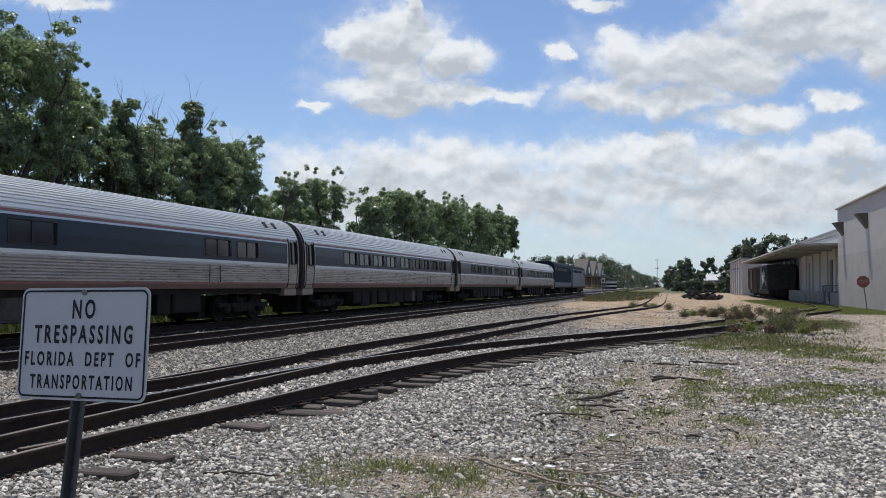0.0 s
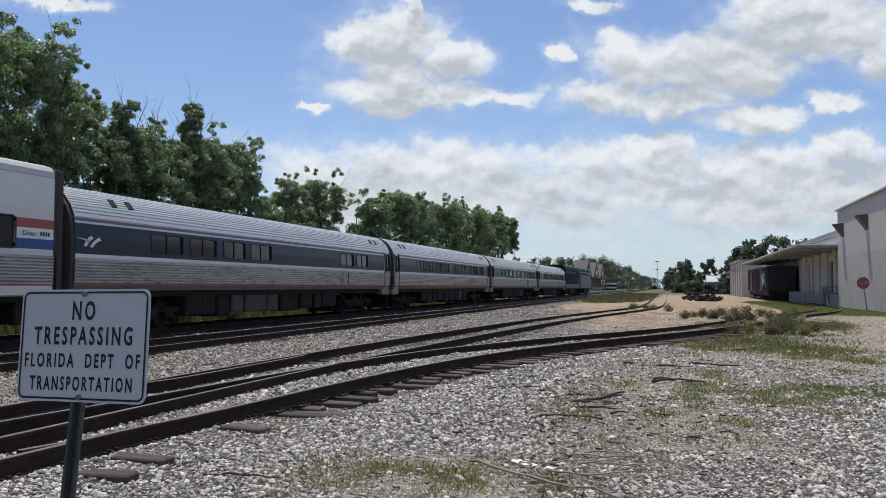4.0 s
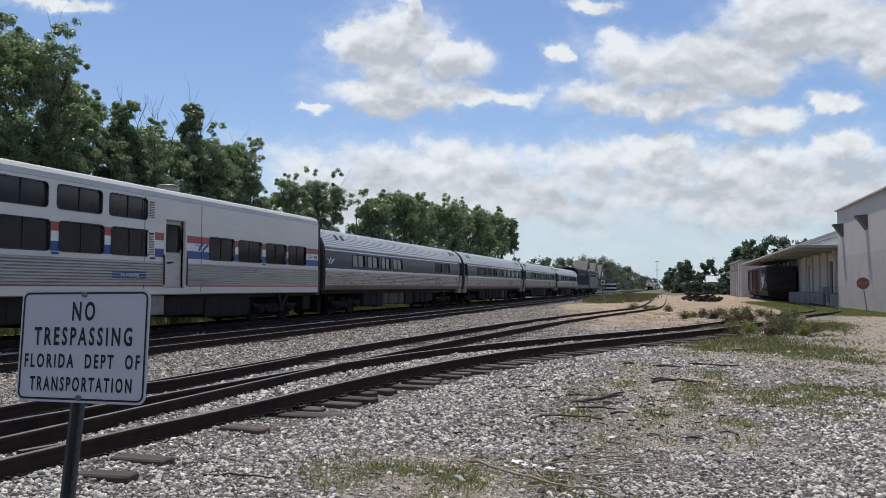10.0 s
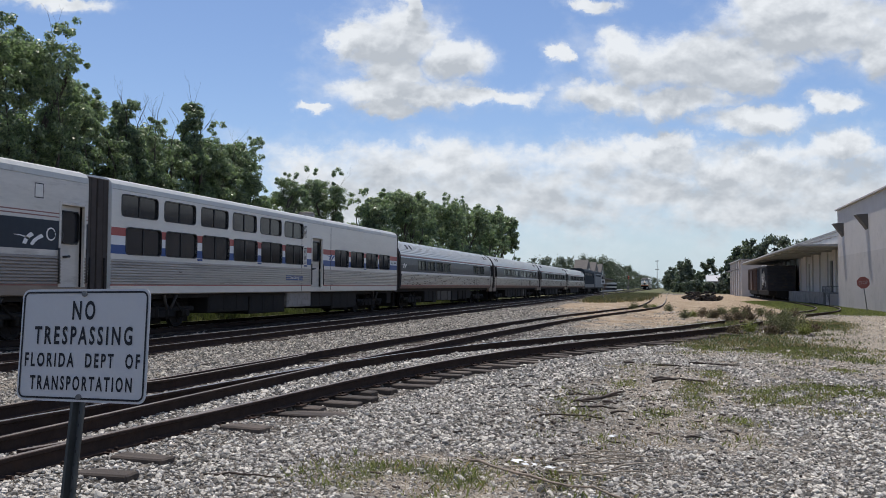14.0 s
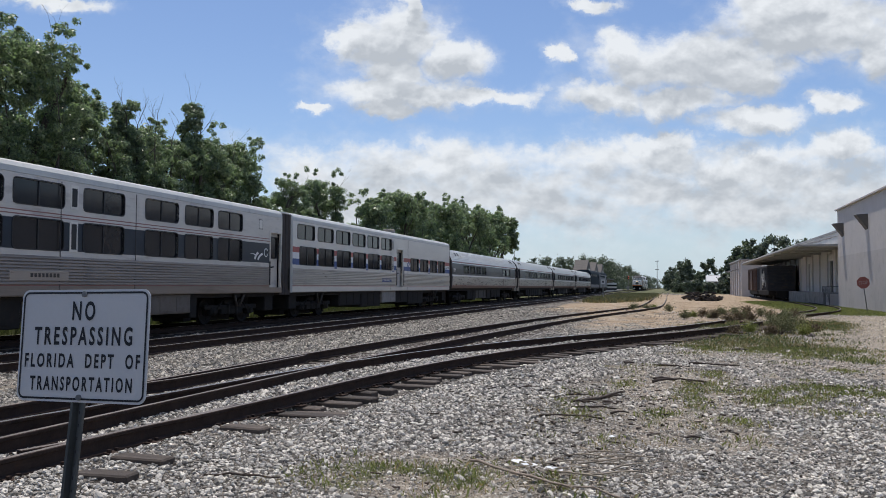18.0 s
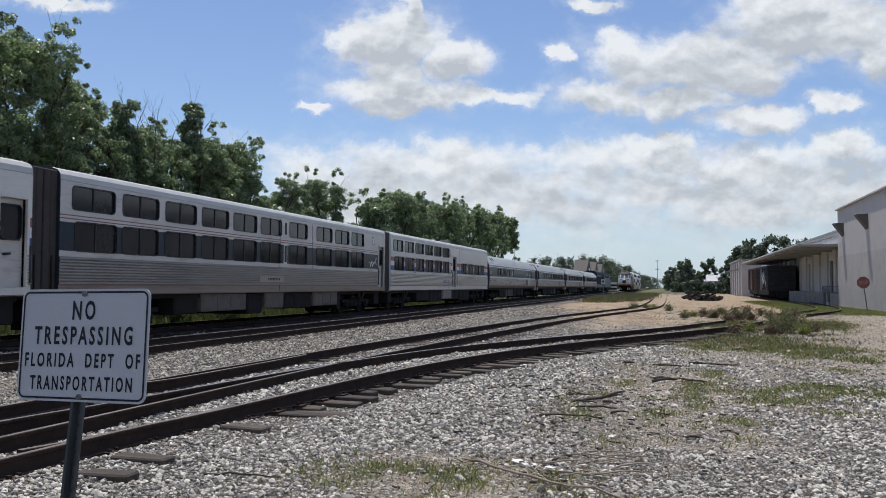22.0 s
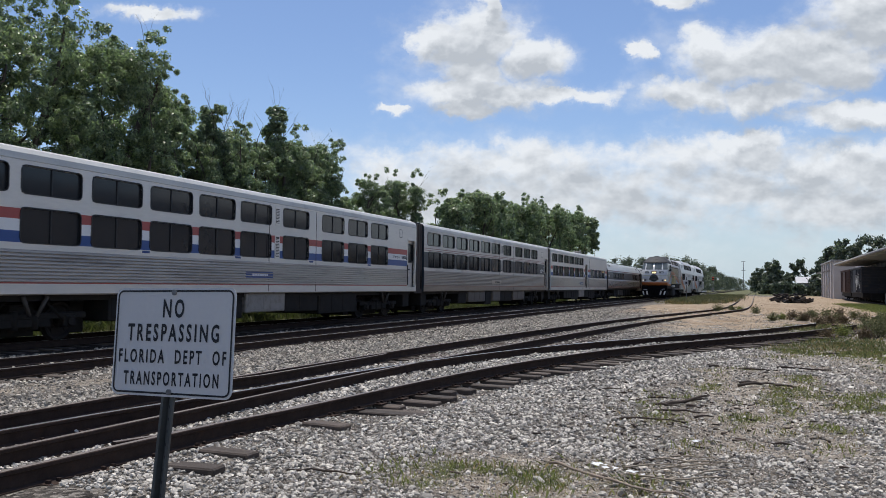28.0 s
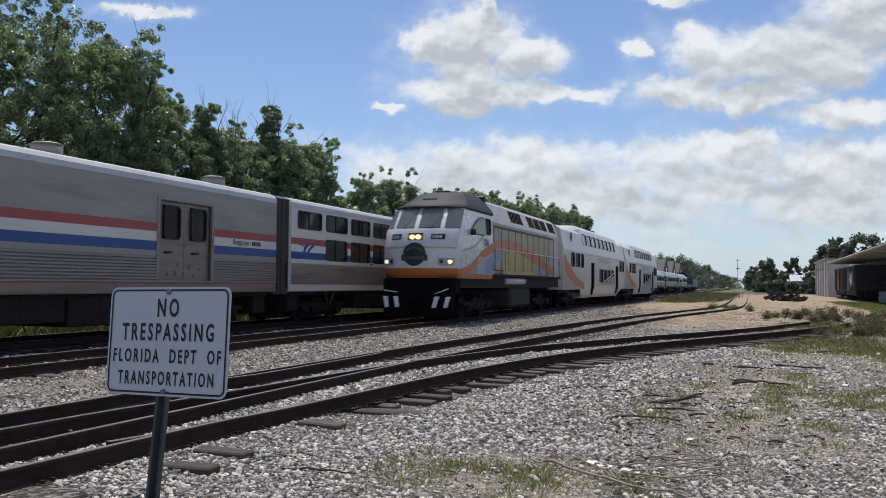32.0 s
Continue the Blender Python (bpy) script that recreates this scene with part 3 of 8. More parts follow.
    col = mix(ragged(sep.outputs[2]), gravel, dirt)
    col = mix(ragged(sep.outputs[0]), col, sand)
    col = mix(ragged(sep.outputs[1]), col, grass)
    # near-black of the oily ballast and of the shade painted below the trains
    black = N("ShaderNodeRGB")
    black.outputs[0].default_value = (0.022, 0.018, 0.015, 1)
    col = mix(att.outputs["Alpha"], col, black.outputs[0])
    L(col, b.inputs["Base Color"])
    b.inputs["Roughness"].default_value = 0.95
    b.inputs["Specular IOR Level"].default_value = 0.2
    hs = N("ShaderNodeMath")
    hs.operation = "MULTIPLY_ADD"
    L(cells.outputs["Distance"], hs.inputs[0])
    hs.inputs[1].default_value = 0.6
    L(tex(30, 5, 0.7).outputs["Fac"], hs.inputs[2])
    bp = N("ShaderNodeBump")
    bp.inputs["Strength"].default_value, bp.inputs["Distance"].default_value = 0.8, 0.05
    L(hs.outputs[0], bp.inputs["Height"])
    L(bp.outputs[0], b.inputs["Normal"])
    return m


def build_ground():
    grow = lambda a, k, n, f: [a + k * (f ** i - 1) / (f - 1) for i in range(1, n)]
    xs = [-v for v in grow(19.6, 0.6, 34, 1.19)][::-1] + list(np.arange(-19.6, 14.01, 0.28)) + grow(14, 0.6, 34, 1.19)
    ys = [-v for v in grow(2, 0.8, 32, 1.2)][::-1] + list(np.arange(-2, 44, 0.3)) + grow(44, 0.6, 46, 1.12)
    verts = [(x, y, GROUND + bump_at(x, y)) for y in ys for x in xs]
    w = len(xs)
    faces = [(j * w + i, j * w + i + 1, (j + 1) * w + i + 1, (j + 1) * w + i) for j in range(len(ys) - 1) for i in range(w - 1)]
    me = raw_mesh("ground", verts, faces)
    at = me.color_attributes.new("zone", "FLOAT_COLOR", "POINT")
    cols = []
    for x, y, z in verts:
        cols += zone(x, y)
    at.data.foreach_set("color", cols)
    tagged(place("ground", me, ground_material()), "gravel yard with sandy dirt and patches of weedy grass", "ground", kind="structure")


build_ground()


# ---- tracks ----
RAIL = ((-0.066, -0.165), (0.066, -0.165), (0.066, -0.150), (0.014, -0.135), (0.009, -0.045), (0.036, -0.032), (0.036, -0.006), (0.028, 0.0), (-0.028, 0.0), (-0.036, -0.006),
        (-0.036, -0.032), (-0.009, -0.045), (-0.014, -0.135), (-0.066, -0.150))


def smooth_line(pts, step):
    """A Catmull-Rom line through the points, in even steps."""
    P = [Vector((*p, 0)) for p in pts]
    P = [2 * P[0] - P[1]] + P + [2 * P[-1] - P[-2]]
    out = []
    for i in range(1, len(P) - 2):
        n = max(1, int((P[i + 1] - P[i]).length / step))
        for k in range(n):
            t = k / n
            out.append(0.5 * ((2 * P[i]) + (P[i + 1] - P[i - 1]) * t + (2 * P[i - 1] - 5 * P[i] + 4 * P[i + 1] - P[i + 2]) * t * t + (3 * P[i] - P[i - 1] - 3 * P[i + 1] + P[i + 2]) * t ** 3))
    return out + [P[-2]]


def sides(line, off):
    out = []
    for i, p in enumerate(line):
        d = (line[min(i + 1, len(line) - 1)] - line[max(i - 1, 0)]).normalized()
        out.append(p + Vector((d.y, -d.x, 0)) * off)
    return out


def rail_mesh(line, sink=0.0):
    verts, faces, mats = [], [], []
    n = len(RAIL)
    for i, p in enumerate(line):
        d = (line[min(i + 1, len(line) - 1)] - line[max(i - 1, 0)]).normalized()
        s = Vector((d.y, -d.x, 0))
        verts += [tuple(p + s * a + Vector((0, 0, b - sink))) for a, b in RAIL]
    for i in range(len(line) - 1):
        for k in range(n):
            faces.append((i * n + k, i * n + (k + 1) % n, (i + 1) * n + (k + 1) % n, (i + 1) * n + k))
            mats.append(1 if k == 7 else 0)
    faces += [tuple(range(n))[::-1], tuple((len(line) - 1) * n + k for k in range(n))]
    mats += [0, 0]
    me = raw_mesh("rail", verts, faces)
    me.polygons.foreach_set("material_index", mats)
    me.update()
    return me


def tie_mesh(half=1.3):
    bm = bmesh.new()
    box(bm, -half, half, -0.115, 0.115, -0.16, 0.0, bevel=0.014)
    me = bpy.data.meshes.new("tie")
    bm.to_mesh(me)
    bm.free()
    me.materials.append(TIE_WOOD)
    return me


TIE = tie_mesh()


def plate_mesh():
    """A steel tie plate with four spike heads."""
    bm = bmesh.new()
    box(bm, -0.17, 0.17, -0.09, 0.09, 0.0, 0.016)
    for x in (-0.1, 0.1):
        for y in (-0.05, 0.05):
            box(bm, x - 0.018, x + 0.018, y - 0.014, y + 0.014, 0.016, 0.042)
    me = bpy.data.meshes.new("tie_plate")
    bm.to_mesh(me)
    bm.free()
    me.materials.append(RAIL_SIDE)
    return me


PLATE = plate_mesh()


def lay_track(label, line, top, ties_from, ties_to, gap=0.53, half_gauge=0.754, sink=0.0, rails=True, jitter=0.05, shift=0.0, bright=0, plates=(0, 0)):
    """Two rails along a line with wooden ties under them."""
    tr = thing("railway_track", label, "railway track", kind="structure")
    if rails:
        for s in (-1, 1):
            place("rail", rail_mesh(sides(line, s * half_gauge), sink), [RAIL_SIDE, RAIL_TOP if bright == s else top], tr)
    rnd = random.Random(len(line))
    run, nxt = 0.0, 0.0
    for i in range(len(line) - 1):
        a, b = line[i], line[i + 1]
        seg = (b - a).length
        while nxt <= run + seg:
            p = a.lerp(b, (nxt - run) / max(seg, 1e-6))
            if ties_from <= p.y <= ties_to:
                d = (b - a).normalized()
                ob = new("tie", TIE)
                ob.parent = tr
                sh = rnd.uniform(-jitter, jitter) * 3
                ob.matrix_basis = Matrix.Translation(p + Vector((d.y, -d.x, 0)) * (sh + shift) + Vector((0, 0, -0.168 - sink - rnd.uniform(0, 0.012)))) @ pose(0, 0, 0, 0, 0, math.degrees(math.atan2(-d.x, d.y)) + rnd.uniform(-1.6, 1.6) * jitter / 0.05)
                if plates[0] < p.y < plates[1]:
                    n = Vector((d.y, -d.x, 0))
                    for s in (-1, 1):
                        ob = new("tie_plate", PLATE)
                        ob.parent = tr
                        ob.matrix_basis = Matrix.Translation(p + n * s * half_gauge + Vector((0, 0, -0.166 - sink))) @ pose(0, 0, 0, 0, 0, math.degrees(math.atan2(-d.x, d.y)))
            nxt += gap * (1 + rnd.uniform(-0.08, 0.08))
        run += seg
    return tr


straight = lambda x: [Vector((x, y, 0)) for y in (-60, 0, 20, 40, 80, 160, 320, 640, 1200)]
lay_track("main line track with polished steel rails on ballast", straight(TRACK_A), RAIL_TOP, -6, 110)
lay_track("nearer main line track with polished steel rails on ballast", straight(TRACK_B), RAIL_TOP, -6, 110)
LINE_C = smooth_line([(-6.72, -20), (-6.70, 0), (-6.67, 8), (-6.58, 14), (-6.35, 20), (-5.95, 26), (-5.25, 34), (-4.2, 43), (-2.75, 53), (-1.85, 61), (-1.55, 72), (-1.6, 100), (-1.9, 170), (-2.1, 300)], 1.0)
LINE_D = smooth_line([(-6.9, -20), (-6.35, -4), (-5.93, 6), (-5.68, 8.5), (-5.35, 12), (-4.95, 14.9), (-4.25, 18.0), (-3.3, 20.9), (-2.2, 23.6), (-0.75, 27.0), (0.7, 30.6), (2.0, 34.6), (2.6, 36.6), (2.8, 37.2)], 0.5)
lay_track("weathered side track curving away through sand and weeds", LINE_C, RAIL_TOP_OLD, 2, 76, sink=0.0)
lay_track("rusty siding with exposed wooden ties that ends in weeds", LINE_D, RAIL_TOP_OLD, 2, 39, gap=0.56, jitter=0.13, shift=0.16, bright=-1, plates=(5, 30))
# a half-buried spur bends through the grass to the loading dock
LINE_E = smooth_line([(6.1, 48.8), (7.25, 51.9), (9.0, 57.0), (10.35, 63.6), (11.0, 69.0), (11.45, 76.0), (11.8, 84.0), (12.1, 94.0), (12.2, 106.0), (12.2, 136.0)], 1.0)
lay_track("rusty spur track half buried in grass at the loading dock", LINE_E, RAIL_TOP_OLD, 0, 0, sink=0.04)


def guard(pts, label):
    tr = thing("guard_rail", label, "guard rail", kind="structure")
    place("rail", rail_mesh(smooth_line(pts, 0.6), 0.01), [RAIL_SIDE, RAIL_TOP_OLD], tr)


guard([(-7.33, 10.6), (-7.22, 11.2), (-7.17, 14.5), (-7.2, 15.8)], "short rusty guard rail beside the side track's rail")
guard([(-5.36, 6.0), (-5.2, 6.6), (-5.02, 8.2), (-5.0, 9.0)], "short rusty guard rail inside the siding's rail")


# ---- railway cars ----
CAR = 25.95                 # from coupling to coupling


def curve_at(curve, z):
    for (d0, z0), (d1, z1) in zip(curve, curve[1:]):
        if z0 <= z <= z1 and z1 > z0:
            return d0 + (d1 - d0) * (z - z0) / (z1 - z0)
    return curve[-1][0]


def fluted(curve, spans, pitch=0.085, deep=0.014):
    """The half section of a car with corrugated stretches between the heights in spans."""
    out = []
    for (d0, z0), (d1, z1) in zip(curve, curve[1:]):
        out.append((d0, z0))
        a, b = Vector((d0, z0)), Vector((d1, z1))
        if any(lo - 1e-6 <= z0 and z1 <= hi + 1e-6 for lo, hi in spans):
            n = max(1, round((b - a).length / pitch))
            nrm = Vector((b.y - a.y, a.x - b.x)).normalized() * deep
            for i in range(n):
                for f, k in ((0.06, 0), (0.20, 1), (0.78, 0.8), (0.92, 0)):
                    q = a.lerp(b, (i + f) / n) + nrm * k
                    out.append((q.x, q.y))
    out.append(curve[-1])
    return out


def shell(bm, section, y0, y1, holes=(), paint=None, cuts=(), reveal=0.08, reveal_mat=0, ends=True):
    """Walls and roof of a car: the half section drawn along y on both sides, with openings (ya, yb, za, zb) through the sides."""
    zc = sorted({z for h in holes for z in h[2:4]})
    pts = [section[0]]
    for (d0, z0), (d1, z1) in zip(section, section[1:]):
        for z in zc:
            if min(z0, z1) + 1e-4 < z < max(z0, z1) - 1e-4:
                t = (z - z0) / (z1 - z0)
                pts.append((d0 + (d1 - d0) * t, z))
        pts.append((d1, z1))
    for s in (1, -1):
        for (d0, za), (d1, zb) in zip(pts, pts[1:]):
            zm = (za + zb) / 2
            hs = [h for h in holes if h[2] < zm < h[3]]
            ys = sorted({y0, y1, *(y for y in cuts if y0 < y < y1), *(y for h in hs for y in h[:2])})
            for ya, yb in zip(ys, ys[1:]):
                ym = (ya + yb) / 2
                if any(h[0] < ym < h[1] for h in hs):
                    continue
                q = [(s * d0, ya, za), (s * d0, yb, za), (s * d1, yb, zb), (s * d1, ya, zb)]
                f = sheet(bm, q if s > 0 else q[::-1], paint(zm, ym) if paint else 0)
        for ya, yb, za, zb in holes:
            A, B = curve_at(pts, za), curve_at(pts, zb)
            for q in (((A, ya, za), (A, yb, za), (A - reveal, yb, za), (A - reveal, ya, za)), ((B, ya, zb), (B - reveal, ya, zb), (B - reveal, yb, zb), (B, yb, zb)),
                      ((A, ya, za), (A - reveal, ya, za), (B - reveal, ya, zb), (B, ya, zb)), ((A, yb, za), (B, yb, zb), (B - reveal, yb, zb), (A - reveal, yb, za))):
                w = [(s * x, y, z) for x, y, z in q]
                sheet(bm, w, reveal_mat)
    if ends:
        loop = [(d, z) for d, z in pts] + [(-d, z) for d, z in pts[::-1][1:]]
        for y in (y0, y1):
            sheet(bm, [(d, y, z) for d, z in (loop if y == y0 else loop[::-1])], paint(2.6, y) if paint else 0)
    sheet(bm, [(pts[0][0], y0, pts[0][1]), (-pts[0][0], y0, pts[0][1]), (-pts[0][0], y1, pts[0][1]), (pts[0][0], y1, pts[0][1])], reveal_mat)


def mesh_of(bm, name, mats):
    me = bpy.data.meshes.new(name)
    bm.to_mesh(me)
    bm.free()
    for m in mats:
        me.materials.append(m)
    return me


WINDOW_KEPT = {}


def window_meshes(w, h, d, r, mull, style):
    key = (round(w, 2), round(h, 2), round(d, 3), r, mull, style)
    if key not in WINDOW_KEPT:
        bm = bmesh.new()
        disc_ring(bm, -w / 2, w / 2, -h / 2, h / 2, r, -0.06, 0.014, 0.035)
        if mull:
            box(bm, -0.05, -0.022, -0.02, 0.02, -h / 2, h / 2)
        fr = mesh_of(bm, "window", [GASKET])
        bm = bmesh.new()
        box(bm, -0.065, -0.045, -w / 2 - 0.03, w / 2 + 0.03, -h / 2 - 0.03, h / 2 + 0.03)
        WINDOW_KEPT[key] = fr, mesh_of(bm, "pane", [GLASS])
    return WINDOW_KEPT[key]


def add_windows(car, section, wins, r=0.07, mull=True, style="car", glass=None):
    """Windows (ya, yb, za, zb) on both sides of a car: a gasket with a pane in it."""
    for ya, yb, za, zb in wins:
        w, h, zm = yb - ya, zb - za, (za + zb) / 2
        d = curve_at(section, zm)
        lean = math.degrees(math.atan2(curve_at(section, za) - curve_at(section, zb), h))
        fr, pa = window_meshes(w, h, 0, r, mull, style)
        if glass:
            pa.materials[0] = glass
        for turn in (0, 180):
            m = Matrix.Translation((0, (ya + yb) / 2, 0)) @ pose(0, 0, 0, 0, 0, turn) @ pose(d, 0, zm, 0, -lean, 0)
            f = place("window", fr, GASKET, car, at=m)
            place("pane", pa, glass or GLASS, f)


def wheel_mesh(r=0.46):
    bm = bmesh.new()
    n = 20
    prof = ((0.0, -0.05), (0.16, -0.07), (0.17, -0.03), (r - 0.1, -0.02), (r - 0.06, -0.055), (r, -0.055), (r, 0.045), (r + 0.03, 0.05), (r + 0.03, 0.075), (r - 0.07, 0.075), (r - 0.1, 0.02), (0.0, 0.02))
    rings = [[bm.verts.new((-x, rr * math.cos(2 * math.pi * i / n), rr * math.sin(2 * math.pi * i / n))) for i in range(n)] for rr, x in prof[1:-1]]
    for A, B in zip(rings, rings[1:]):
        for i in range(n):
            bm.faces.new((A[i], A[(i + 1) % n], B[(i + 1) % n], B[i]))
    bm.faces.new(rings[0]), bm.faces.new(rings[-1][::-1])
    # counterweight holes read as small bosses
    for i in range(4):
        a = i * math.pi / 2 + 0.4
        box(bm, 0.02, 0.045, 0.28 * math.cos(a) - 0.04, 0.28 * math.cos(a) + 0.04, 0.28 * math.sin(a) - 0.04, 0.28 * math.sin(a) + 0.04)
    bmesh.ops.recalc_face_normals(bm, faces=bm.faces)
    return mesh_of(bm, "wheel", [WHEEL])


WHEEL_MESH = wheel_mesh()
WHEELS_ONE, WHEELS_TWO = [], []


def truck_mesh(base):
    bm = bmesh.new()
    for s in (-1, 1):
        x0, x1 = sorted((s * 0.98, s * 1.14))
        box(bm, x0, x1, -base / 2 - 0.55, base / 2 + 0.55, 0.52, 0.68, bevel=0.03)
        box(bm, x0, x1, -0.75, 0.75, 0.34, 0.56, bevel=0.03)
        for y in (-base / 2, base / 2):
            box(bm, s * 1.06 - 0.12, s * 1.06 + 0.12, y - 0.17, y + 0.17, 0.32, 0.62, bevel=0.04)
            rod(bm, (s * 1.12, y, 0.46), (s * 1.24, y, 0.46), 0.11, 10)
        for y in (-0.28, 0.28):
            rod(bm, (s * 1.08, y, 0.3), (s * 1.08, y, 0.72), 0.11, 8)
        rod(bm, (s * 1.16, -0.55, 0.95), (s * 1.12, -base / 2 + 0.2, 0.5), 0.035, 6)
        rod(bm, (s * 1.16, 0.55, 0.95), (s * 1.12, base / 2 - 0.2, 0.5), 0.035, 6)
    box(bm, -1.0, 1.0, -0.3, 0.3, 0.55, 0.85)
    for y in (-base / 2, base / 2):
        rod(bm, (-0.75, y, 0.46), (0.75, y, 0.46), 0.08, 8)
    return mesh_of(bm, "truck", [DARK])


TRUCK_MESH = truck_mesh(2.6)
BRAKE_MESH = mesh_of(boxes((-0.6, 0.6, -2.3, -1.85, 0.14, 0.95), (-0.6, 0.6, -0.75, 0.75, 0.12, 0.9), (-0.6, 0.6, 1.85, 2.3, 0.14, 0.95), (-0.3, 0.3, -1.9, 1.9, 0.25, 0.9)), "brake_gear", [DARK])


def add_truck(car, y, wheels):
    tr = place("truck", TRUCK_MESH, DARK, car, "dark steel truck with springs", at=pose(0, y, 0))
    place("brake_gear", BRAKE_MESH, DARK, tr)
    for s in (-1, 1):
        for yy in (-1.3, 1.3):
            w = place("wheel", WHEEL_MESH, WHEEL, tr, at=pose(s * 0.77, yy, 0.46, 0, 0, 0 if s > 0 else 180))
            wheels.append(w)


def add_gear(car, items, mat=None, name="equipment_box"):
    for x0, x1, y0, y1, z0, z1 in items:
        bm = bmesh.new()
        box(bm, x0, x1, y0, y1, z0, z1, bevel=0.03)
        for k in range(max(1, int((y1 - y0) / 0.9))):
            ya = y0 + 0.08 + k * 0.9
            if ya + 0.7 < y1:
                box(bm, x1 - 0.01, x1 + 0.015, ya, ya + 0.7, z0 + 0.08, z1 - 0.08, bevel=0.01)
        part(name, bm, mat or GREY_BOX, car)


def add_diaphragm(car, y, front, z0, z1, half, deep=0.42):
    bm = bmesh.new()
    d = deep if front else -deep
    ya, yb = sorted((y, y + d))
    for k in range(2):
        a, b = ya + (yb - ya) * k / 2, ya + (yb - ya) * (k + 1) / 2
        box(bm, -half, half, a, b, z0, z1, bevel=0.02)
    part("diaphragm", bm, DIAPHRAGM, car, "brown canvas gangway diaphragm")
    part("side_grab", rods(((half + 0.03, y + d * 0.4, 1.2), (half + 0.03, y + d * 0.4, 2.1), 0.022), n=6), DARK, car)
    part("coupler", boxes((-0.14, 0.14, *sorted((y, y + d * 1.3)), 0.72, 0.98), bevel=0.03), DARK, car)


def add_grab(car, spec):
    for p, q in spec:
        part("grab_rail", rods((p, q, 0.026), n=6), GREY_BOX, car)


def door_leaf(car, section, ya, yb, za, zb, mat, wz=None, name="door", sunk=0.14, glazed=0.7):
    """A door with a window set back in the car's side, on both sides."""
    bm = bmesh.new()
    w = yb - ya
    d = min(curve_at(section, za), curve_at(section, zb)) - sunk
    box(bm, d - 0.04, d, -w / 2, w / 2, za, zb, bevel=0.008)
    box(bm, d - 0.01, d + 0.02, -w / 2 + 0.06, -w / 2 + 0.10, za + 0.9, za + 1.05)
    me = mesh_of(bm, name, [mat])
    wz = wz or (za + (zb - za) * 0.5, zb - 0.18)
    for turn in (0, 180):
        m = Matrix.Translation((0, (ya + yb) / 2, 0)) @ pose(0, 0, 0, 0, 0, turn)
        o = place(name, me, mat, car, at=m)
        fr, pa = window_meshes(w * glazed, wz[1] - wz[0], 0, 0.12, False, "door")
        f = place("window", fr, GASKET, o, at=pose(d + 0.068, 0, sum(wz) / 2))
        place("pane", pa, GLASS, f)
        part("handle", rods(((d + 0.02, -w * 0.22, za + 0.78), (d + 0.05, w * 0.02, za + 0.8), 0.03), n=6), GASKET, o)
    return d


def curved_door(car, section, ya, yb, za, zb):
    """A steel door that follows the car's round side, with dark jambs and a narrow window."""
    zs = [za + (zb - za) * i / 8 for i in range(9)]
    for s in (1, -1):
        m = Matrix.Translation((0, (ya + yb) / 2, 0)) @ pose(0, 0, 0, 0, 0, 0 if s > 0 else 180)
        h = (yb - ya) / 2
        bm = bmesh.new()
        for a, b in zip(zs, zs[1:]):
            sheet(bm, [(curve_at(section, a) + 0.012, -h, a), (curve_at(section, a) + 0.012, h, a), (curve_at(section, b) + 0.012, h, b), (curve_at(section, b) + 0.012, -h, b)])
        o = part("door", bm, STEEL_LOW, car, "narrow steel vestibule door", at=m)
        for e in (-h, h):
            bm = bmesh.new()
            for a, b in zip(zs, zs[1:]):
                rod(bm, (curve_at(section, a) + 0.012, e, a), (curve_at(section, b) + 0.012, e, b), 0.03, 5, cap=False)
            part("door_jamb", bm, DIAPHRAGM, o)
        fr, pa = window_meshes(h * 1.05, 0.86, 0, 0.08, False, "door")
        lean = math.degrees(math.atan2(curve_at(section, 2.2) - curve_at(section, 3.06), 0.86))
        f = place("window", fr, GASKET, o, at=pose(curve_at(section, 2.63) + 0.064, 0, 2.63, 0, -lean, 0))
        place("pane", pa, GLASS, f)


def swoosh(car, mat, y, z, size, d):
    """A sign of three curved blades on the car's side, drawn as plain shapes."""
    bm = bmesh.new()
    for (sy, sz), (ty, tz), (by, bz), w0, w1 in (((-0.02, 0.22), (-0.62, 0.40), (-0.25, 0.42), 0.05, 0.012), ((-0.20, -0.02), (0.14, 0.50), (-0.12, 0.32), 0.075, 0.10), ((0.10, -0.05), (0.56, 0.44), (0.22, 0.26), 0.07, 0.09)):
        ring = []
        for i in range(9):
            u = i / 8
            y_ = sy * (1 - u) ** 2 + 2 * by * u * (1 - u) + ty * u * u
            z_ = sz * (1 - u) ** 2 + 2 * bz * u * (1 - u) + tz * u * u
            dy, dz = 2 * (1 - u) * (by - sy) + 2 * u * (ty - by), 2 * (1 - u) * (bz - sz) + 2 * u * (tz - bz)
            n = math.hypot(dy, dz) or 1.0
            w = w0 + (w1 - w0) * u
            ring.append(((y_ - dz / n * w) * size, (z_ + dy / n * w) * size * 0.62, (y_ + dz / n * w) * size, (z_ - dy / n * w) * size * 0.62))
        for A, B in zip(ring, ring[1:]):
            sheet(bm, [(0.004, A[0], A[1]), (0.004, A[2], A[3]), (0.004, B[2], B[3]), (0.004, B[0], B[1])])
    me = mesh_of(bm, "emblem", [mat])
    for turn in (0, 180):
        m = Matrix.Translation((0, y, z)) @ pose(0, 0, 0, 0, 0, turn) @ pose(d, 0, 0)
        place("emblem", me, mat, car, at=m)


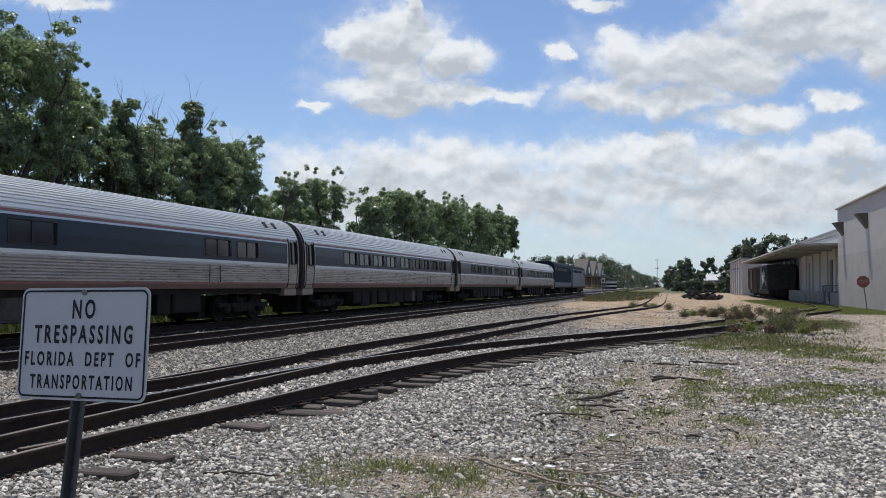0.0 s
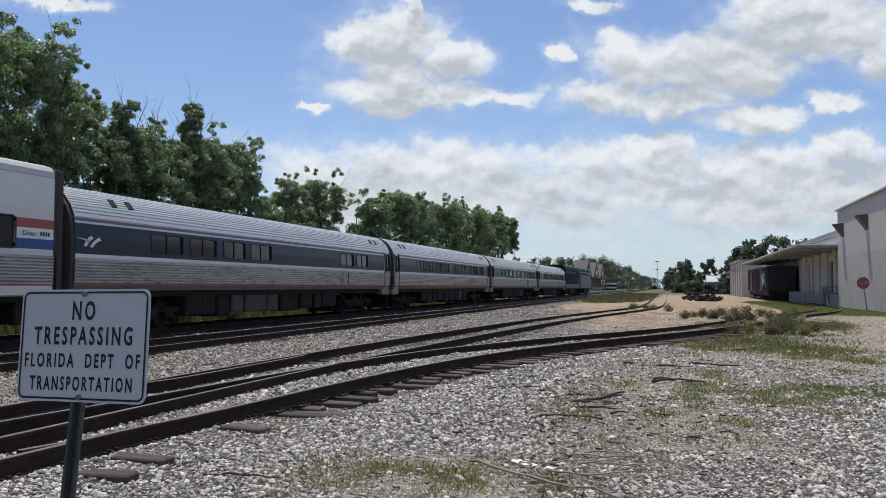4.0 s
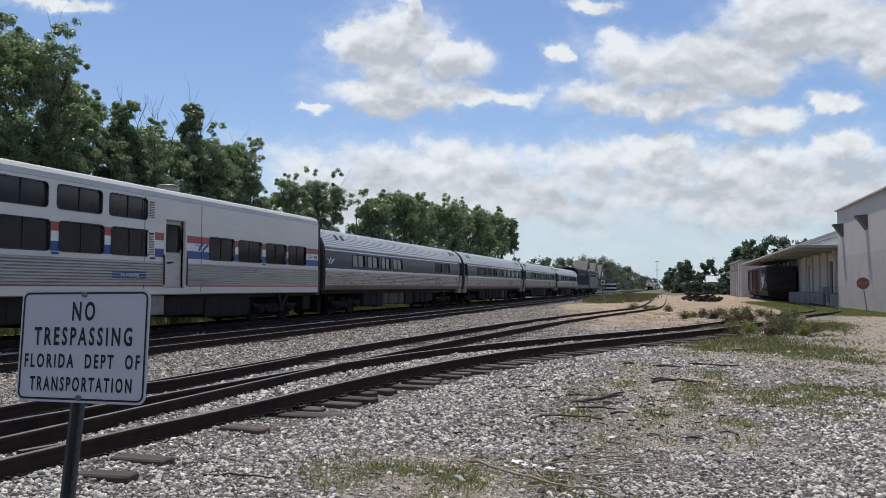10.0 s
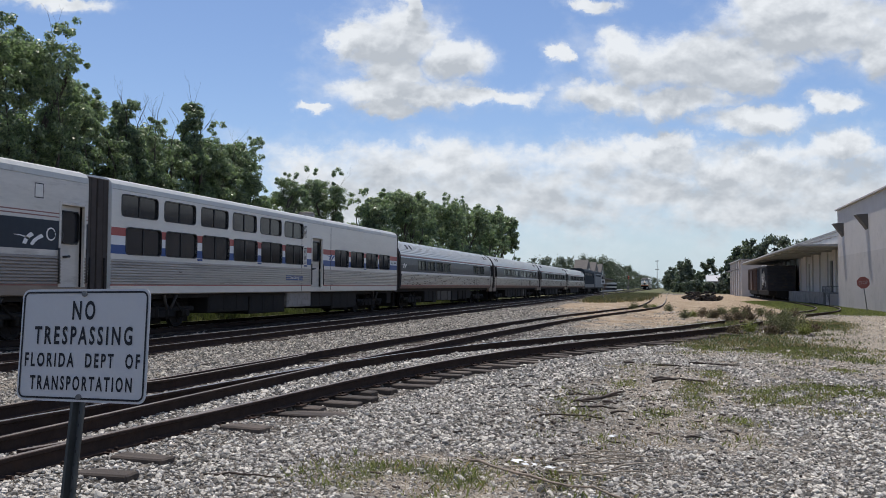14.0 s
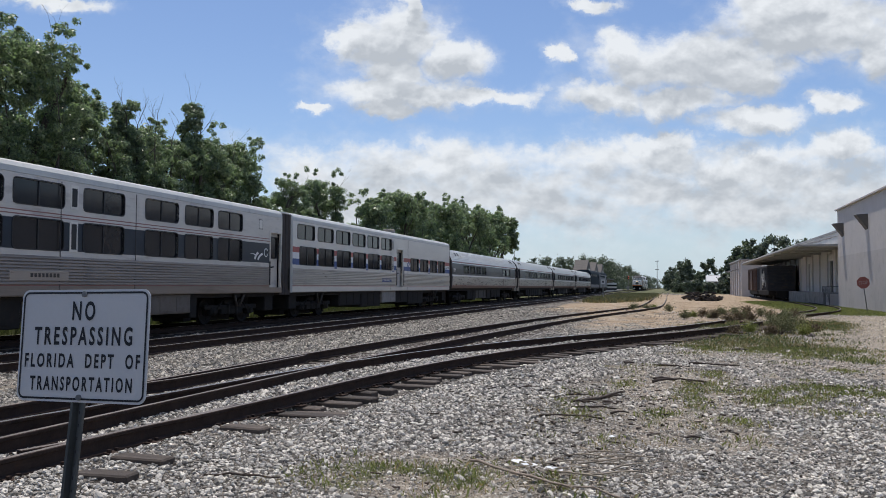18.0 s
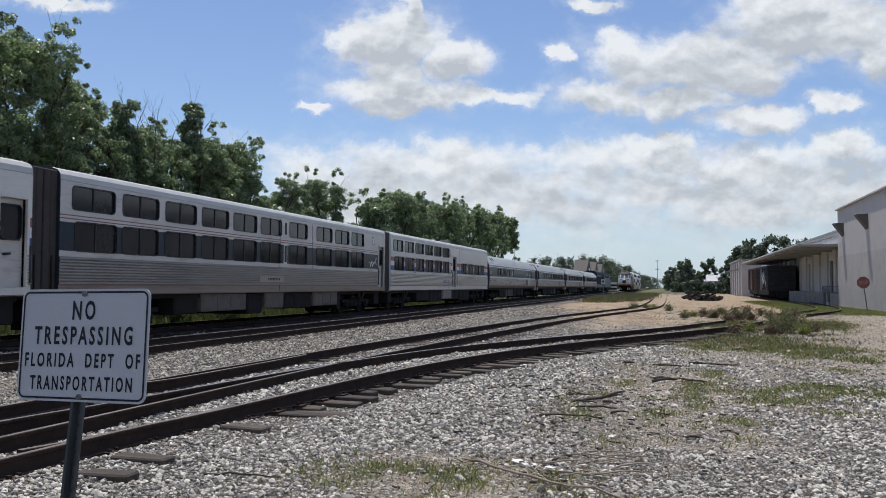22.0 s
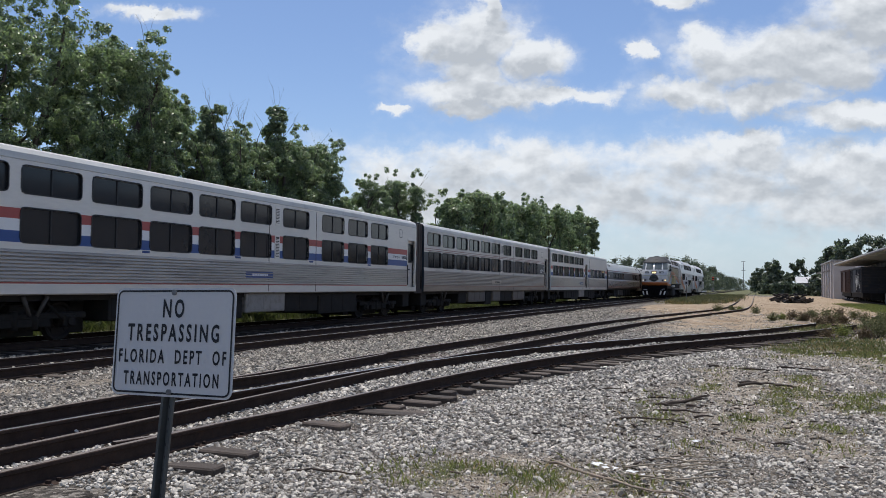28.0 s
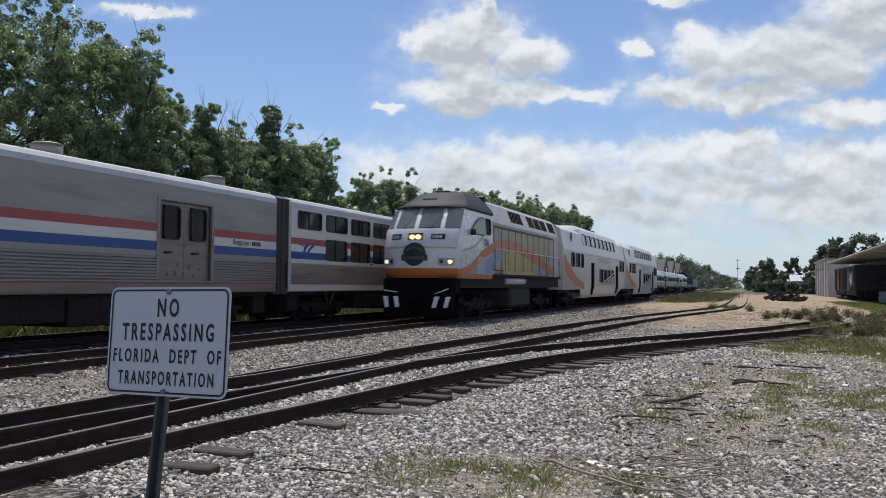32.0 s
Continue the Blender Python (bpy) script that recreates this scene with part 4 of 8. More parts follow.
def bars(car, mat, y, z, d, count, w, h, gap, name="lettering"):
    """Writing too small to read, as plain bars."""
    bm = bmesh.new()
    for i in range(count):
        a = i * (w + gap)
        sheet(bm, [(0.004, a, 0), (0.004, a + w, 0), (0.004, a + w, h), (0.004, a, h)])
    me = mesh_of(bm, name, [mat])
    for turn in (0, 180):
        place(name, me, mat, car, at=Matrix.Translation((0, y, z)) @ pose(0, 0, 0, 0, 0, turn) @ pose(d, 0, 0))


def side_words(car, mat, text, y, z, d, w, h):
    me = fit_words(words(text, 0.3), w, h)
    me.materials.append(mat)
    for turn in (0, 180):
        m = Matrix.Translation((0, y, z)) @ pose(0, 0, 0, 0, 0, turn) @ pose(d + 0.005, 0, 0, 90, 0, 90)
        place("lettering", me, mat, car, at=m)


AM_CURVE = [(1.50, 1.21), (1.545, 1.36), (1.547, 1.42), (1.575, 2.06), (1.577, 2.10), (1.58, 2.19), (1.575, 2.60), (1.545, 3.0), (1.53, 3.06), (1.515, 3.14), (1.47, 3.28), (1.38, 3.48), (1.22, 3.70), (1.0, 3.88), (0.68, 4.02), (0.34, 4.09), (0.0, 4.11)]
AM_SECTION = fluted(fluted(AM_CURVE, [(1.42, 2.06)], 0.082, 0.026), [(3.139, 4.03)], 0.1, 0.02)


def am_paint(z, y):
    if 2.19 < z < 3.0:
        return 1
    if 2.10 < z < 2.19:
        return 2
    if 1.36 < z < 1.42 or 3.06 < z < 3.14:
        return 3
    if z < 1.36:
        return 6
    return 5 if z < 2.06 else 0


def coach(label, wins, doors, emblem=None):
    """A round-sided corrugated coach with a dark window band. Openings are given as distances back from its front coupling."""
    car = thing("passenger_coach", label, "train car", group="cars of the long train")
    wz = (2.33, 2.89)
    W = [(-b, -a, *wz) for a, b in wins]
    D = [(-b, -a, 1.02, 3.2) for a, b in doors]
    y0, y1 = -CAR + 0.32, -0.32
    bm = bmesh.new()
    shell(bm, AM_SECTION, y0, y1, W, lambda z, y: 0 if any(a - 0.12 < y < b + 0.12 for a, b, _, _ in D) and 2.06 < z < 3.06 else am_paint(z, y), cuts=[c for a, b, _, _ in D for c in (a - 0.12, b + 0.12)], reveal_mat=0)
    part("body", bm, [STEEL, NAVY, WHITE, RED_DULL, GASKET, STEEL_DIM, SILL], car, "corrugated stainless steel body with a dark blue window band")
    add_windows(car, AM_CURVE, W, 0.05)
    for a, b, za, zb in D:
        curved_door(car, AM_CURVE, a, b, 1.22, 3.2)
    # steps drop below the sill at the doors
    for a, b, _, _ in D:
        lo, hi = a - 0.14, b + 0.14
        for s in (-1, 1):
            x0, x1 = sorted((s * 1.2, s * 1.5))
            part("step_well", boxes((x0, x1, lo, hi, 0.9, 1.21), bevel=0.03), STEEL_BROWN, car)
    for u in (2.0, 2.75, CAR - 2.2, CAR - 2.95):
        for s in (-1, 1):
            bm = bmesh.new()
            box(bm, -0.14, 0.14, -0.12, 0.12, -0.02, 0.03, bevel=0.01)
            box(bm, -0.11, 0.11, -0.09, 0.09, 0.03, 0.034, mi=1)
            part("roof_vent", bm, [DIAPHRAGM, GASKET], car, at=pose(s * 1.25, -u, 3.67, 0, s * 52, 0))
    for y, fr in ((y0, False), (y1, True)):
        add_diaphragm(car, y, fr, 1.0, 3.86, 1.12, 0.3)
        bm = bmesh.new()
        shell(bm, [(d * 0.985, z * 0.985 + 0.02) for d, z in AM_CURVE], *sorted((y, y + (0.14 if fr else -0.14))))
        part("end_ring", bm, DIAPHRAGM, car)
    add_truck(car, -4.0, WHEELS_ONE)
    add_truck(car, -CAR + 4.0, WHEELS_ONE)
    rnd = random.Random(len(wins))
    y = -7.2
    while y > -CAR + 7.5:
        n = rnd.uniform(0.7, 1.9)
        add_gear(car, [(-1.25, 1.25, y - n, y, rnd.uniform(0.24, 0.46), 1.215)], DARK if rnd.random() < 0.75 else GREY_BOX)
        y -= n + rnd.uniform(0.05, 0.35)
    part("underframe", boxes((-1.3, 1.3, y0 + 0.2, y1 - 0.2, 1.02, 1.205)), DARK, car)
    if emblem:
        swoosh(car, WHITE, -emblem, 2.4, 0.8, 1.585)
    bars(car, GREY_BOX, -9.6, 1.75, 1.575, 5, 0.09, 0.13, 0.035)
    for u in (6.6, 7.3):
        part("grab_rail", rods(((1.615, -u, 1.44), (1.615, -u, 2.02), 0.016), n=6), GREY_BOX, car)
    return car


VL_CURVE = [(1.545, 1.09), (1.565, 1.12), (1.565, 1.345), (1.565, 1.375), (1.565, 2.09), (1.565, 2.24), (1.565, 2.49), (1.565, 2.75), (1.565, 2.98), (1.565, 3.06), (1.565, 3.09), (1.565, 3.15), (1.565, 3.18), (1.565, 4.03), (1.55, 4.045), (1.565, 4.06), (1.55, 4.20), (1.46, 4.31), (1.25, 4.38), (0.9, 4.44), (0.45, 4.48), (0.0, 4.49)]
VL_SECTION = fluted(VL_CURVE, [(1.375, 2.09)], 0.082, 0.030)


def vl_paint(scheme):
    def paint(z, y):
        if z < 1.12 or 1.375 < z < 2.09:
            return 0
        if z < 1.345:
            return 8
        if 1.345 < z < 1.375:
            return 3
        if z > 4.05:
            return 2
        if scheme == "stripes":
            if 2.75 < z < 2.98:
                return 3
            if 2.49 < z < 2.75:
                return 5
            if 2.24 < z < 2.49:
                return 4
        else:
            if 2.24 < z < 2.98:
                return 6
            if 3.06 < z < 3.09 or 3.15 < z < 3.18:
                return 3
        return 1
    return paint


def tall_car(label, upper, lower, doors, scheme, name="sleeping_car", plate=None, plate_text="", slots=(), emblem=None, note=None, hatches=(), wide_door=None):
    """A flat-sided car with two rows of windows. Openings are distances back from its front coupling."""
    car = thing(name, label, "train car", group="cars of the long train")
    U = [(-b, -a, 3.33, 3.93) for a, b in upper]
    W = [(-b, -a, 2.25, 3.0) for a, b in lower]
    D = [(-b, -a, 1.3, 3.42) for a, b in doors]
    B = [(-b, -a, 1.42, 3.62) for a, b in (wide_door or ())]
    y0, y1 = -CAR + 0.48, -0.48
    bm = bmesh.new()
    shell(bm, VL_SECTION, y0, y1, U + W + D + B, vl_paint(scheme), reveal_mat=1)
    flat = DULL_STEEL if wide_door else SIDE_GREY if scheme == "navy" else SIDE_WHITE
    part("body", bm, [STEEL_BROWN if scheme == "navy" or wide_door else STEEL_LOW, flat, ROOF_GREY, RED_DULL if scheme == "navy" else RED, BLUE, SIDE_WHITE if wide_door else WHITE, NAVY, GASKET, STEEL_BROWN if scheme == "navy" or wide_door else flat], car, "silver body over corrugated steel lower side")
    add_windows(car, VL_CURVE, U, 0.11)
    add_windows(car, VL_CURVE, W, 0.11)
    for a, b, za, zb in D:
        door_leaf(car, VL_CURVE, a, b, za, zb, SIDE_GREY, (2.45, 3.25), sunk=0.14)
        for ya, yb, z1, z2 in ((a - 0.07, a + 0.01, za, zb + 0.08), (b - 0.01, b + 0.07, za, zb + 0.08), (a + 0.01, b - 0.01, zb - 0.01, zb + 0.08)):
            part("door_frame", boxes((1.5, 1.585, ya, yb, z1, z2), bevel=0.012), flat, car)
        add_grab(car, [((1.6, yy, 1.4), (1.6, yy, 2.3)) for yy in (a - 0.08, b + 0.08)])
    for a, b, za, zb in B:
        m = (a + b) / 2
        door_leaf(car, VL_CURVE, a, m - 0.01, za, zb, STEEL_BROWN, (2.6, 3.48), sunk=0.09, glazed=0.56)
        door_leaf(car, VL_CURVE, m + 0.01, b, za, zb, STEEL_BROWN, (2.6, 3.48), sunk=0.09, glazed=0.56)
        for yy, y2, z1, z2 in ((a - 0.09, a + 0.02, za - 0.06, zb + 0.09), (b - 0.02, b + 0.09, za - 0.06, zb + 0.09), (a + 0.02, b - 0.02, zb - 0.01, zb + 0.09), (a + 0.02, b - 0.02, za - 0.06, za + 0.02)):
            part("door_frame", boxes((1.5, 1.605, yy, y2, z1, z2), bevel=0.02), STEEL_BROWN, car)
        rnd = random.Random(5)
        for k in range(9):
            yy, zz, ww = m + rnd.uniform(-0.75, 0.75), za + rnd.uniform(0.06, 0.42), rnd.uniform(0.05, 0.13)
            part("rust_patch", boxes((1.474, 1.479, yy, yy + ww, zz, zz + ww * rnd.uniform(0.5, 1.3)), bevel=0.002), SILL, car)
    for u0, u1, za, zb in slots:
        bm = bmesh.new()
        box(bm, 1.55, 1.578, -u1, -u0, za, zb, bevel=0.006)
        box(bm, 1.575, 1.58, -u1 + 0.05, -u0 - 0.05, za + 0.07, zb - 0.07, mi=1)
        for i in range(int((zb - za - 0.16) / 0.05) if scheme == "stripes" else 0):
            box(bm, 1.58, 1.59, -u1 + 0.06, -u0 - 0.06, za + 0.09 + i * 0.05, za + 0.115 + i * 0.05)
        part("vent_panel" if scheme == "stripes" else "narrow_window", bm, [SIDE_WHITE, GREY_BOX if scheme == "stripes" else GASKET], car)
    if plate:
        bm = bmesh.new()
        box(bm, 1.57, 1.592, -plate - 0.78, -plate + 0.78, 1.57, 1.77, bevel=0.006)
        o = part("nameplate", bm, PLATE_BLUE, car, "small blue nameplate")
        if plate_text:
            me = fit_words(words(plate_text, 0.1), 0.8, 0.13)
            place("lettering", me, WHITE, o, at=pose(1.596, -plate, 1.665, 90, 0, 90))
        bm = bmesh.new()
        for i in range(9 if not plate_text else 0):
            yy = -plate - 0.42 + i * 0.1
            sheet(bm, [(1.594, yy, 1.63), (1.594, yy + 0.07, 1.63), (1.594, yy + 0.07, 1.71), (1.594, yy, 1.71)])
        if not plate_text:
            part("lettering", bm, WHITE, o)
    if emblem:
        u, mat = emblem
        swoosh(car, mat, -u, 2.5 if mat == BLUE else 2.36, 0.95 if mat == BLUE else 0.8, 1.574)
    if scheme == "navy":
        part("name_panel", boxes((1.57, 1.598, -14.75, -12.75, 1.48, 1.72), bevel=0.006), STEEL_LOW, car, "plain steel name panel")
        bars(car, GREY_BOX, -14.1, 1.56, 1.6, 8, 0.09, 0.1, 0.04)
        bm = bmesh.new()
        disc_ring(bm, -1.98, -1.72, 2.5, 2.76, 0.12, 1.566, 1.572, 0.035)
        part("round_mark", bm, WHITE, car)
    if note:
        note(car)
    for u, d in hatches:
        bm = bmesh.new()
        rod(bm, (d, -u, 4.36), (d, -u, 4.64), 0.36, 16)
        rod(bm, (d, -u, 4.64), (d, -u, 4.69), 0.39, 16, 0.3)
        part("roof_vent", bm, DULL_STEEL, car, "round roof ventilator")
    for y, fr in ((y0, False), (y1, True)):
        add_diaphragm(car, y, fr, 1.0, 4.28, 1.47, 0.46)
    # seams and blue data plates under the window row
    for u in (9.95, 13.05) if not wide_door else ():
        part("seam", boxes((1.56, 1.572, -u - 0.012, -u + 0.012, 1.15, 4.0)), GREY_BOX, car)
    if scheme == "stripes":
        for a, b in list(lower)[1:-1:2]:
            part("data_plate", boxes((1.56, 1.576, -a + 0.06, -a + 0.34, 2.16, 2.22)), PLATE_BLUE, car)
    for u in (3.6, CAR - 3.6):
        for s in (-1, 1):
            bm = bmesh.new()
            for k in (-1, 1):
                rod(bm, (s * 1.42, -u + k * 0.34, 1.06), (s * 1.38, -u + k * 0.10, 0.62), 0.055, 6, 0.04)
            part("bolster_strut", bm, GREY_BOX, car, "grey V-shaped strut above the truck")
    add_truck(car, -3.6, WHEELS_ONE)
    add_truck(car, -CAR + 3.6, WHEELS_ONE)
    part("underframe", boxes((-1.35, 1.35, y0 + 0.2, y1 - 0.2, 0.95, 1.085)), DARK, car)
    tan = [(18.5, 15.5), (14.0, 12.4), (9.5, 6.8)] if scheme == "navy" else [(14.1, 11.8)] if not wide_door else []
    add_gear(car, [(-1.44, 1.44, -u0, -u1, 0.47, 1.09) for u0, u1 in tan], BOX_TAN if scheme == "navy" else BOX_LIGHT)
    dark = [(20.0, 18.7), (15.3, 14.1), (12.2, 9.6), (6.7, 6.3)] if scheme == "navy" else [(20.0, 17.2), (17.1, 14.2), (11.7, 9.4), (9.3, 6.2)]
    add_gear(car, [(-1.36, 1.36, -u0, -u1, 0.3 if k % 2 else 0.42, 1.09) for k, (u0, u1) in enumerate(dark)] + [(-1.3, 1.3, -1.4, -0.7, 0.4, 1.09), (-1.3, 1.3, -25.2, -24.5, 0.4, 1.09)], DARK)
    if name == "sleeping_car":
        part("sign_border", boxes((1.555, 1.566, -2.45, -2.13, 3.49, 3.87), bevel=0.006), GASKET, car)
        part("sign_plate", boxes((1.56, 1.572, -2.42, -2.16, 3.52, 3.84), bevel=0.006), SIDE_WHITE, car)
        bm = bmesh.new()
        disc_ring(bm, -1.72, -1.42, 2.56, 2.70, 0.06, 1.566, 1.574, 0.03)
        part("marker_frame", bm, GASKET, car)
    return car


# window rows, as distances back from the front coupling
UP10 = [(23.3, 25.02), (21.22, 22.94), (19.14, 20.86), (17.07, 18.79), (15.0, 16.72), (12.95, 14.67), (10.5, 12.2), (7.8, 9.5), (5.72, 7.4), (3.72, 5.36)]
LOW10 = [(23.2, 24.9), *UP10[1:]]
SLOTS = [(12.42, 12.72, 3.33, 3.95), (12.42, 12.72, 2.22, 3.02)]
TRAIN_ONE = []


def diner_note(car):
    swoosh(car, BLUE, -9.95, 2.52, 0.75, 1.572)
    side_words(car, GASKET, "Diner", -1.3, 2.62, 1.57, 0.45, 0.13)
    bars(car, GASKET, -0.95, 2.57, 1.57, 4, 0.06, 0.1, 0.03)


def sleeper_note(car):
    side_words(car, NAVY, "Sleeper", -2.75, 2.62, 1.57, 0.85, 0.16)
    bars(car, NAVY, -2.2, 2.56, 1.57, 5, 0.09, 0.12, 0.04)


def baggage_note(car):
    side_words(car, GREY_BOX, "Baggage", -2.55, 2.63, 1.57, 0.85, 0.2)
    bars(car, GREY_BOX, -1.95, 2.56, 1.57, 5, 0.075, 0.13, 0.03)
    bars(car, GREY_BOX, -19.0, 2.54, 1.57, 9, 0.12, 0.16, 0.04)


COACH_WINS = [(2.81, 4.41), (4.96, 6.45), (6.97, 8.47), (8.84, 10.47), (10.92, 12.64), (13.56, 15.11), (15.58, 17.18), (17.69, 19.23), (19.62, 21.25)]
LOUNGE_WINS = [(3.87, 5.40), (5.86, 7.53), (14.54, 16.16), (16.60, 18.11), (18.60, 20.21), (20.64, 22.30)]
ends_ = [(0.45, 1.25), (CAR - 1.25, CAR - 0.45)]
TRAIN_ONE.append((coach("corrugated stainless lounge coach with few windows in dark blue band", LOUNGE_WINS, [(0.45, 1.25)], 25.1), -CAR))
day = coach("corrugated stainless day coach with windows in a dark blue band", COACH_WINS, ends_)
TRAIN_ONE.append((day, -2 * CAR))
for k in (3, 4):
    TRAIN_ONE.append((copy_thing(day, pose(0, 0, 0)), -k * CAR))
TRAIN_ONE.append((tall_car("silver dining car with red, white and blue stripes", [(a, b) for a, b in UP10[:6]], [*[(a - 0.1, b - 0.1) for a, b in LOW10[:6]], (7.79, 9.44), (5.72, 7.47), (3.64, 5.36), (1.75, 3.4)],
                           [(10.9, 12.0)], "stripes", "dining_car", plate=13.75, plate_text="Harrisburg", slots=[(12.55, 12.9, 3.33, 3.95), (12.55, 12.9, 2.22, 3.02)], note=diner_note, hatches=[(10.3, 0.5)]), 0.0))
TRAIN_ONE.append((tall_car("silver sleeping car with dark blue window band and red lines", UP10, LOW10, [(0.62, 1.5)], "navy", slots=SLOTS, emblem=(2.6, WHITE)), CAR))
TRAIN_ONE.append((tall_car("silver sleeping car with red, white, blue stripes and blue nameplate", UP10, LOW10[1:], [(0.62, 1.5)], "stripes", plate=13.6, slots=SLOTS, emblem=(24.4, BLUE), note=sleeper_note), 2 * CAR))
TRAIN_ONE.append((tall_car("silver baggage car with red and blue stripes and double doors", [], [], [], "stripes", "baggage_car", note=baggage_note, hatches=[(2.9, 0.75), (9.5, 0.75), (17.5, 0.75)], wide_door=[(4.05, 6.4), (19.0, 21.4)]), 3 * CAR))


# ---- locomotives of the long train ----
LOCO_BLUE = surface("slate_blue_loco_paint", (0.022, 0.031, 0.040), 0.8, 0.0, 0.15, 1, 20, 0.02, (0.03, 0.03, 0.035), 0.66, spec=0.1)
LOCO_GREY = surface("silver_loco_paint", (0.19, 0.197, 0.205), 0.6, 0.1, 0.12, 1, 20, 0.02, (0.2, 0.19, 0.18), 0.64)


def road_engine(label, pale):
    """A slab-sided diesel locomotive with a slanted nose at its front (y = 0) end."""
    car = thing("diesel_locomotive", label, "locomotive", group="locomotives of the long train")
    sec = [(1.45, 1.15), (1.5, 1.3), (1.5, 1.75), (1.5, 3.3), (1.48, 3.9), (1.34, 4.25), (0.95, 4.5), (0.4, 4.56), (0, 4.56)]
    wins = [(-4.6, -3.9, 2.95, 3.55), (-3.6, -2.9, 2.95, 3.55)]
    grills = [(-20.2 + i * 2.6, -18.2 + i * 2.6, 3.35, 3.72) for i in range(5)]
    bm = bmesh.new()
    shell(bm, sec, -20.6, -2.4, wins, lambda z, y: (1 if z < 1.75 else 1 if pale and z < 3.9 else 0), reveal_mat=3)
    part("body", bm, [LOCO_BLUE, LOCO_GREY, RED, GASKET], car)
    bm = bmesh.new()
    rows = [[(s * d, y, z) for d, z in ((1.5, 1.2), (1.5, 2.0), (1.5, 3.3), (1.46, 3.75), (0.95, 4.4))] for s, y in ((1, 0),)]
    prof = ((-2.4, 1.15, 4.46, 1.5), (-1.9, 1.1, 4.1, 1.45), (-1.0, 1.0, 3.15, 1.35), (-0.35, 0.9, 2.5, 1.2), (-0.25, 0.9, 1.2, 1.2))
    loops = [[bm.verts.new(c) for c in ((w, y, lo), (w, y, lo + (hi - lo) * 0.7), (w * 0.75, y, hi), (-w * 0.75, y, hi), (-w, y, lo + (hi - lo) * 0.7), (-w, y, lo))] for y, lo, hi, w in prof]
    for A, B in zip(loops, loops[1:]):
        for i in range(6):
            bm.faces.new((A[i], A[(i + 1) % 6], B[(i + 1) % 6], B[i]))
    bm.faces.new(loops[-1])
    bmesh.ops.recalc_face_normals(bm, faces=bm.faces)
    part("nose", bm, LOCO_GREY if pale else LOCO_BLUE, car)
    add_windows(car, sec, wins, 0.08, False)
    for g in grills:
        for s in (-1, 1):
            bm = bmesh.new()
            x = 1.5 if s > 0 else -1.5
            box(bm, min(x, x - s * 0.03), max(x, x + s * 0.02), g[0], g[1], g[2], g[3])
            for i in range(4):
                z = g[2] + 0.05 + i * 0.085
                box(bm, min(x, x + s * 0.035), max(x, x + s * 0.035), g[0] + 0.05, g[1] - 0.05, z, z + 0.03)
            part("grille", bm, GASKET if not pale else LOCO_BLUE, car)
    part("fuel_tank", boxes((-1.35, 1.35, -13.4, -8.2, 0.3, 1.15), bevel=0.1), DARK, car)
    part("underframe", boxes((-1.4, 1.4, -20.5, -0.5, 0.95, 1.16)), DARK, car)
    part("roof_fan", rods(((0, -16.5, 4.4), (0, -16.5, 4.58), 0.7), ((0, -18.3, 4.4), (0, -18.3, 4.58), 0.7), n=20), DARK, car)
    for y in (-4.2, -17.0):
        add_truck(car, y, WHEELS_ONE)
    return car


TRAIN_ONE.append((road_engine("slate blue diesel locomotive coupled behind another", False), -4 * CAR - 21.0))
TRAIN_ONE.append((road_engine("silver and blue diesel locomotive at the head of the train", True), -4 * CAR - 42.0))
RUN_ONE = [(0, 6.5), (1, 9.45), (3.5, 16.8), (6, 24.05), (9, 32.0), (13, 42.75), (16.5, 52.6), (19, 60.1), (23, 72.5), (25.5, 80.2), (27.5, 86.95), (30, 95.6), (32, 102.8)]


# ---- commuter train ----
NOSE_WHITE = surface("pearl_nose_paint", (0.64, 0.64, 0.635), 0.28, 0.0, 0.015, 0.7, 4, 0.0, coat=0.3)
CAP_GREY = surface("grey_cab_roof", (0.028, 0.028, 0.030), 0.7, 0.1, 0.15, 1.5, 20, 0.04)
ORANGE = surface("orange_band", (0.50, 0.155, 0.045), 0.4, 0, 0.15, 1.2, 20, 0.02, (0.36, 0.17, 0.09), 0.62, stretch=(1, 4, 0.6))
YELLOW = surface("yellow_band", (0.52, 0.41, 0.12), 0.4, 0, 0.2, 1.2, 20, 0.02, (0.30, 0.23, 0.12), 0.56, stretch=(1, 4, 0.6))
PALE_BLUE = surface("pale_blue_band", (0.25, 0.32, 0.44), 0.4, 0, 0.15, 1.2, 20, 0.02, (0.22, 0.22, 0.22), 0.6, stretch=(1, 4, 0.6))
STRAW = surface("faded_straw_paint", (0.41, 0.355, 0.215), 0.5, 0, 0.25, 1.2, 20, 0.02, (0.34, 0.28, 0.17), 0.52, stretch=(1, 4, 0.5))
OLIVE = surface("pale_olive_line", (0.45, 0.44, 0.25), 0.4, 0, 0.1)
HOOD = surface("dirty_white_hood_paint", (0.41, 0.38, 0.325), 0.45, 0, 0.2, 1.2, 20, 0.05, (0.24, 0.19, 0.13), 0.54, stretch=(1, 4, 0.5))
COACH_WHITE = surface("white_bilevel_paint", (0.57, 0.565, 0.56), 0.32, 0.0, 0.06, 0.8, 20, 0.02, (0.5, 0.48, 0.46), 0.72)
COACH_GREY = surface("grey_swoop_paint", (0.34, 0.34, 0.34), 0.35, 0.0, 0.08)
PILOT = surface("black_pilot", (0.005, 0.005, 0.006), 0.85, 0.0, 0.3, spec=0.1)
LAMP_WARM = glow("warm_headlight", (1.0, 0.72, 0.34), 1.7)
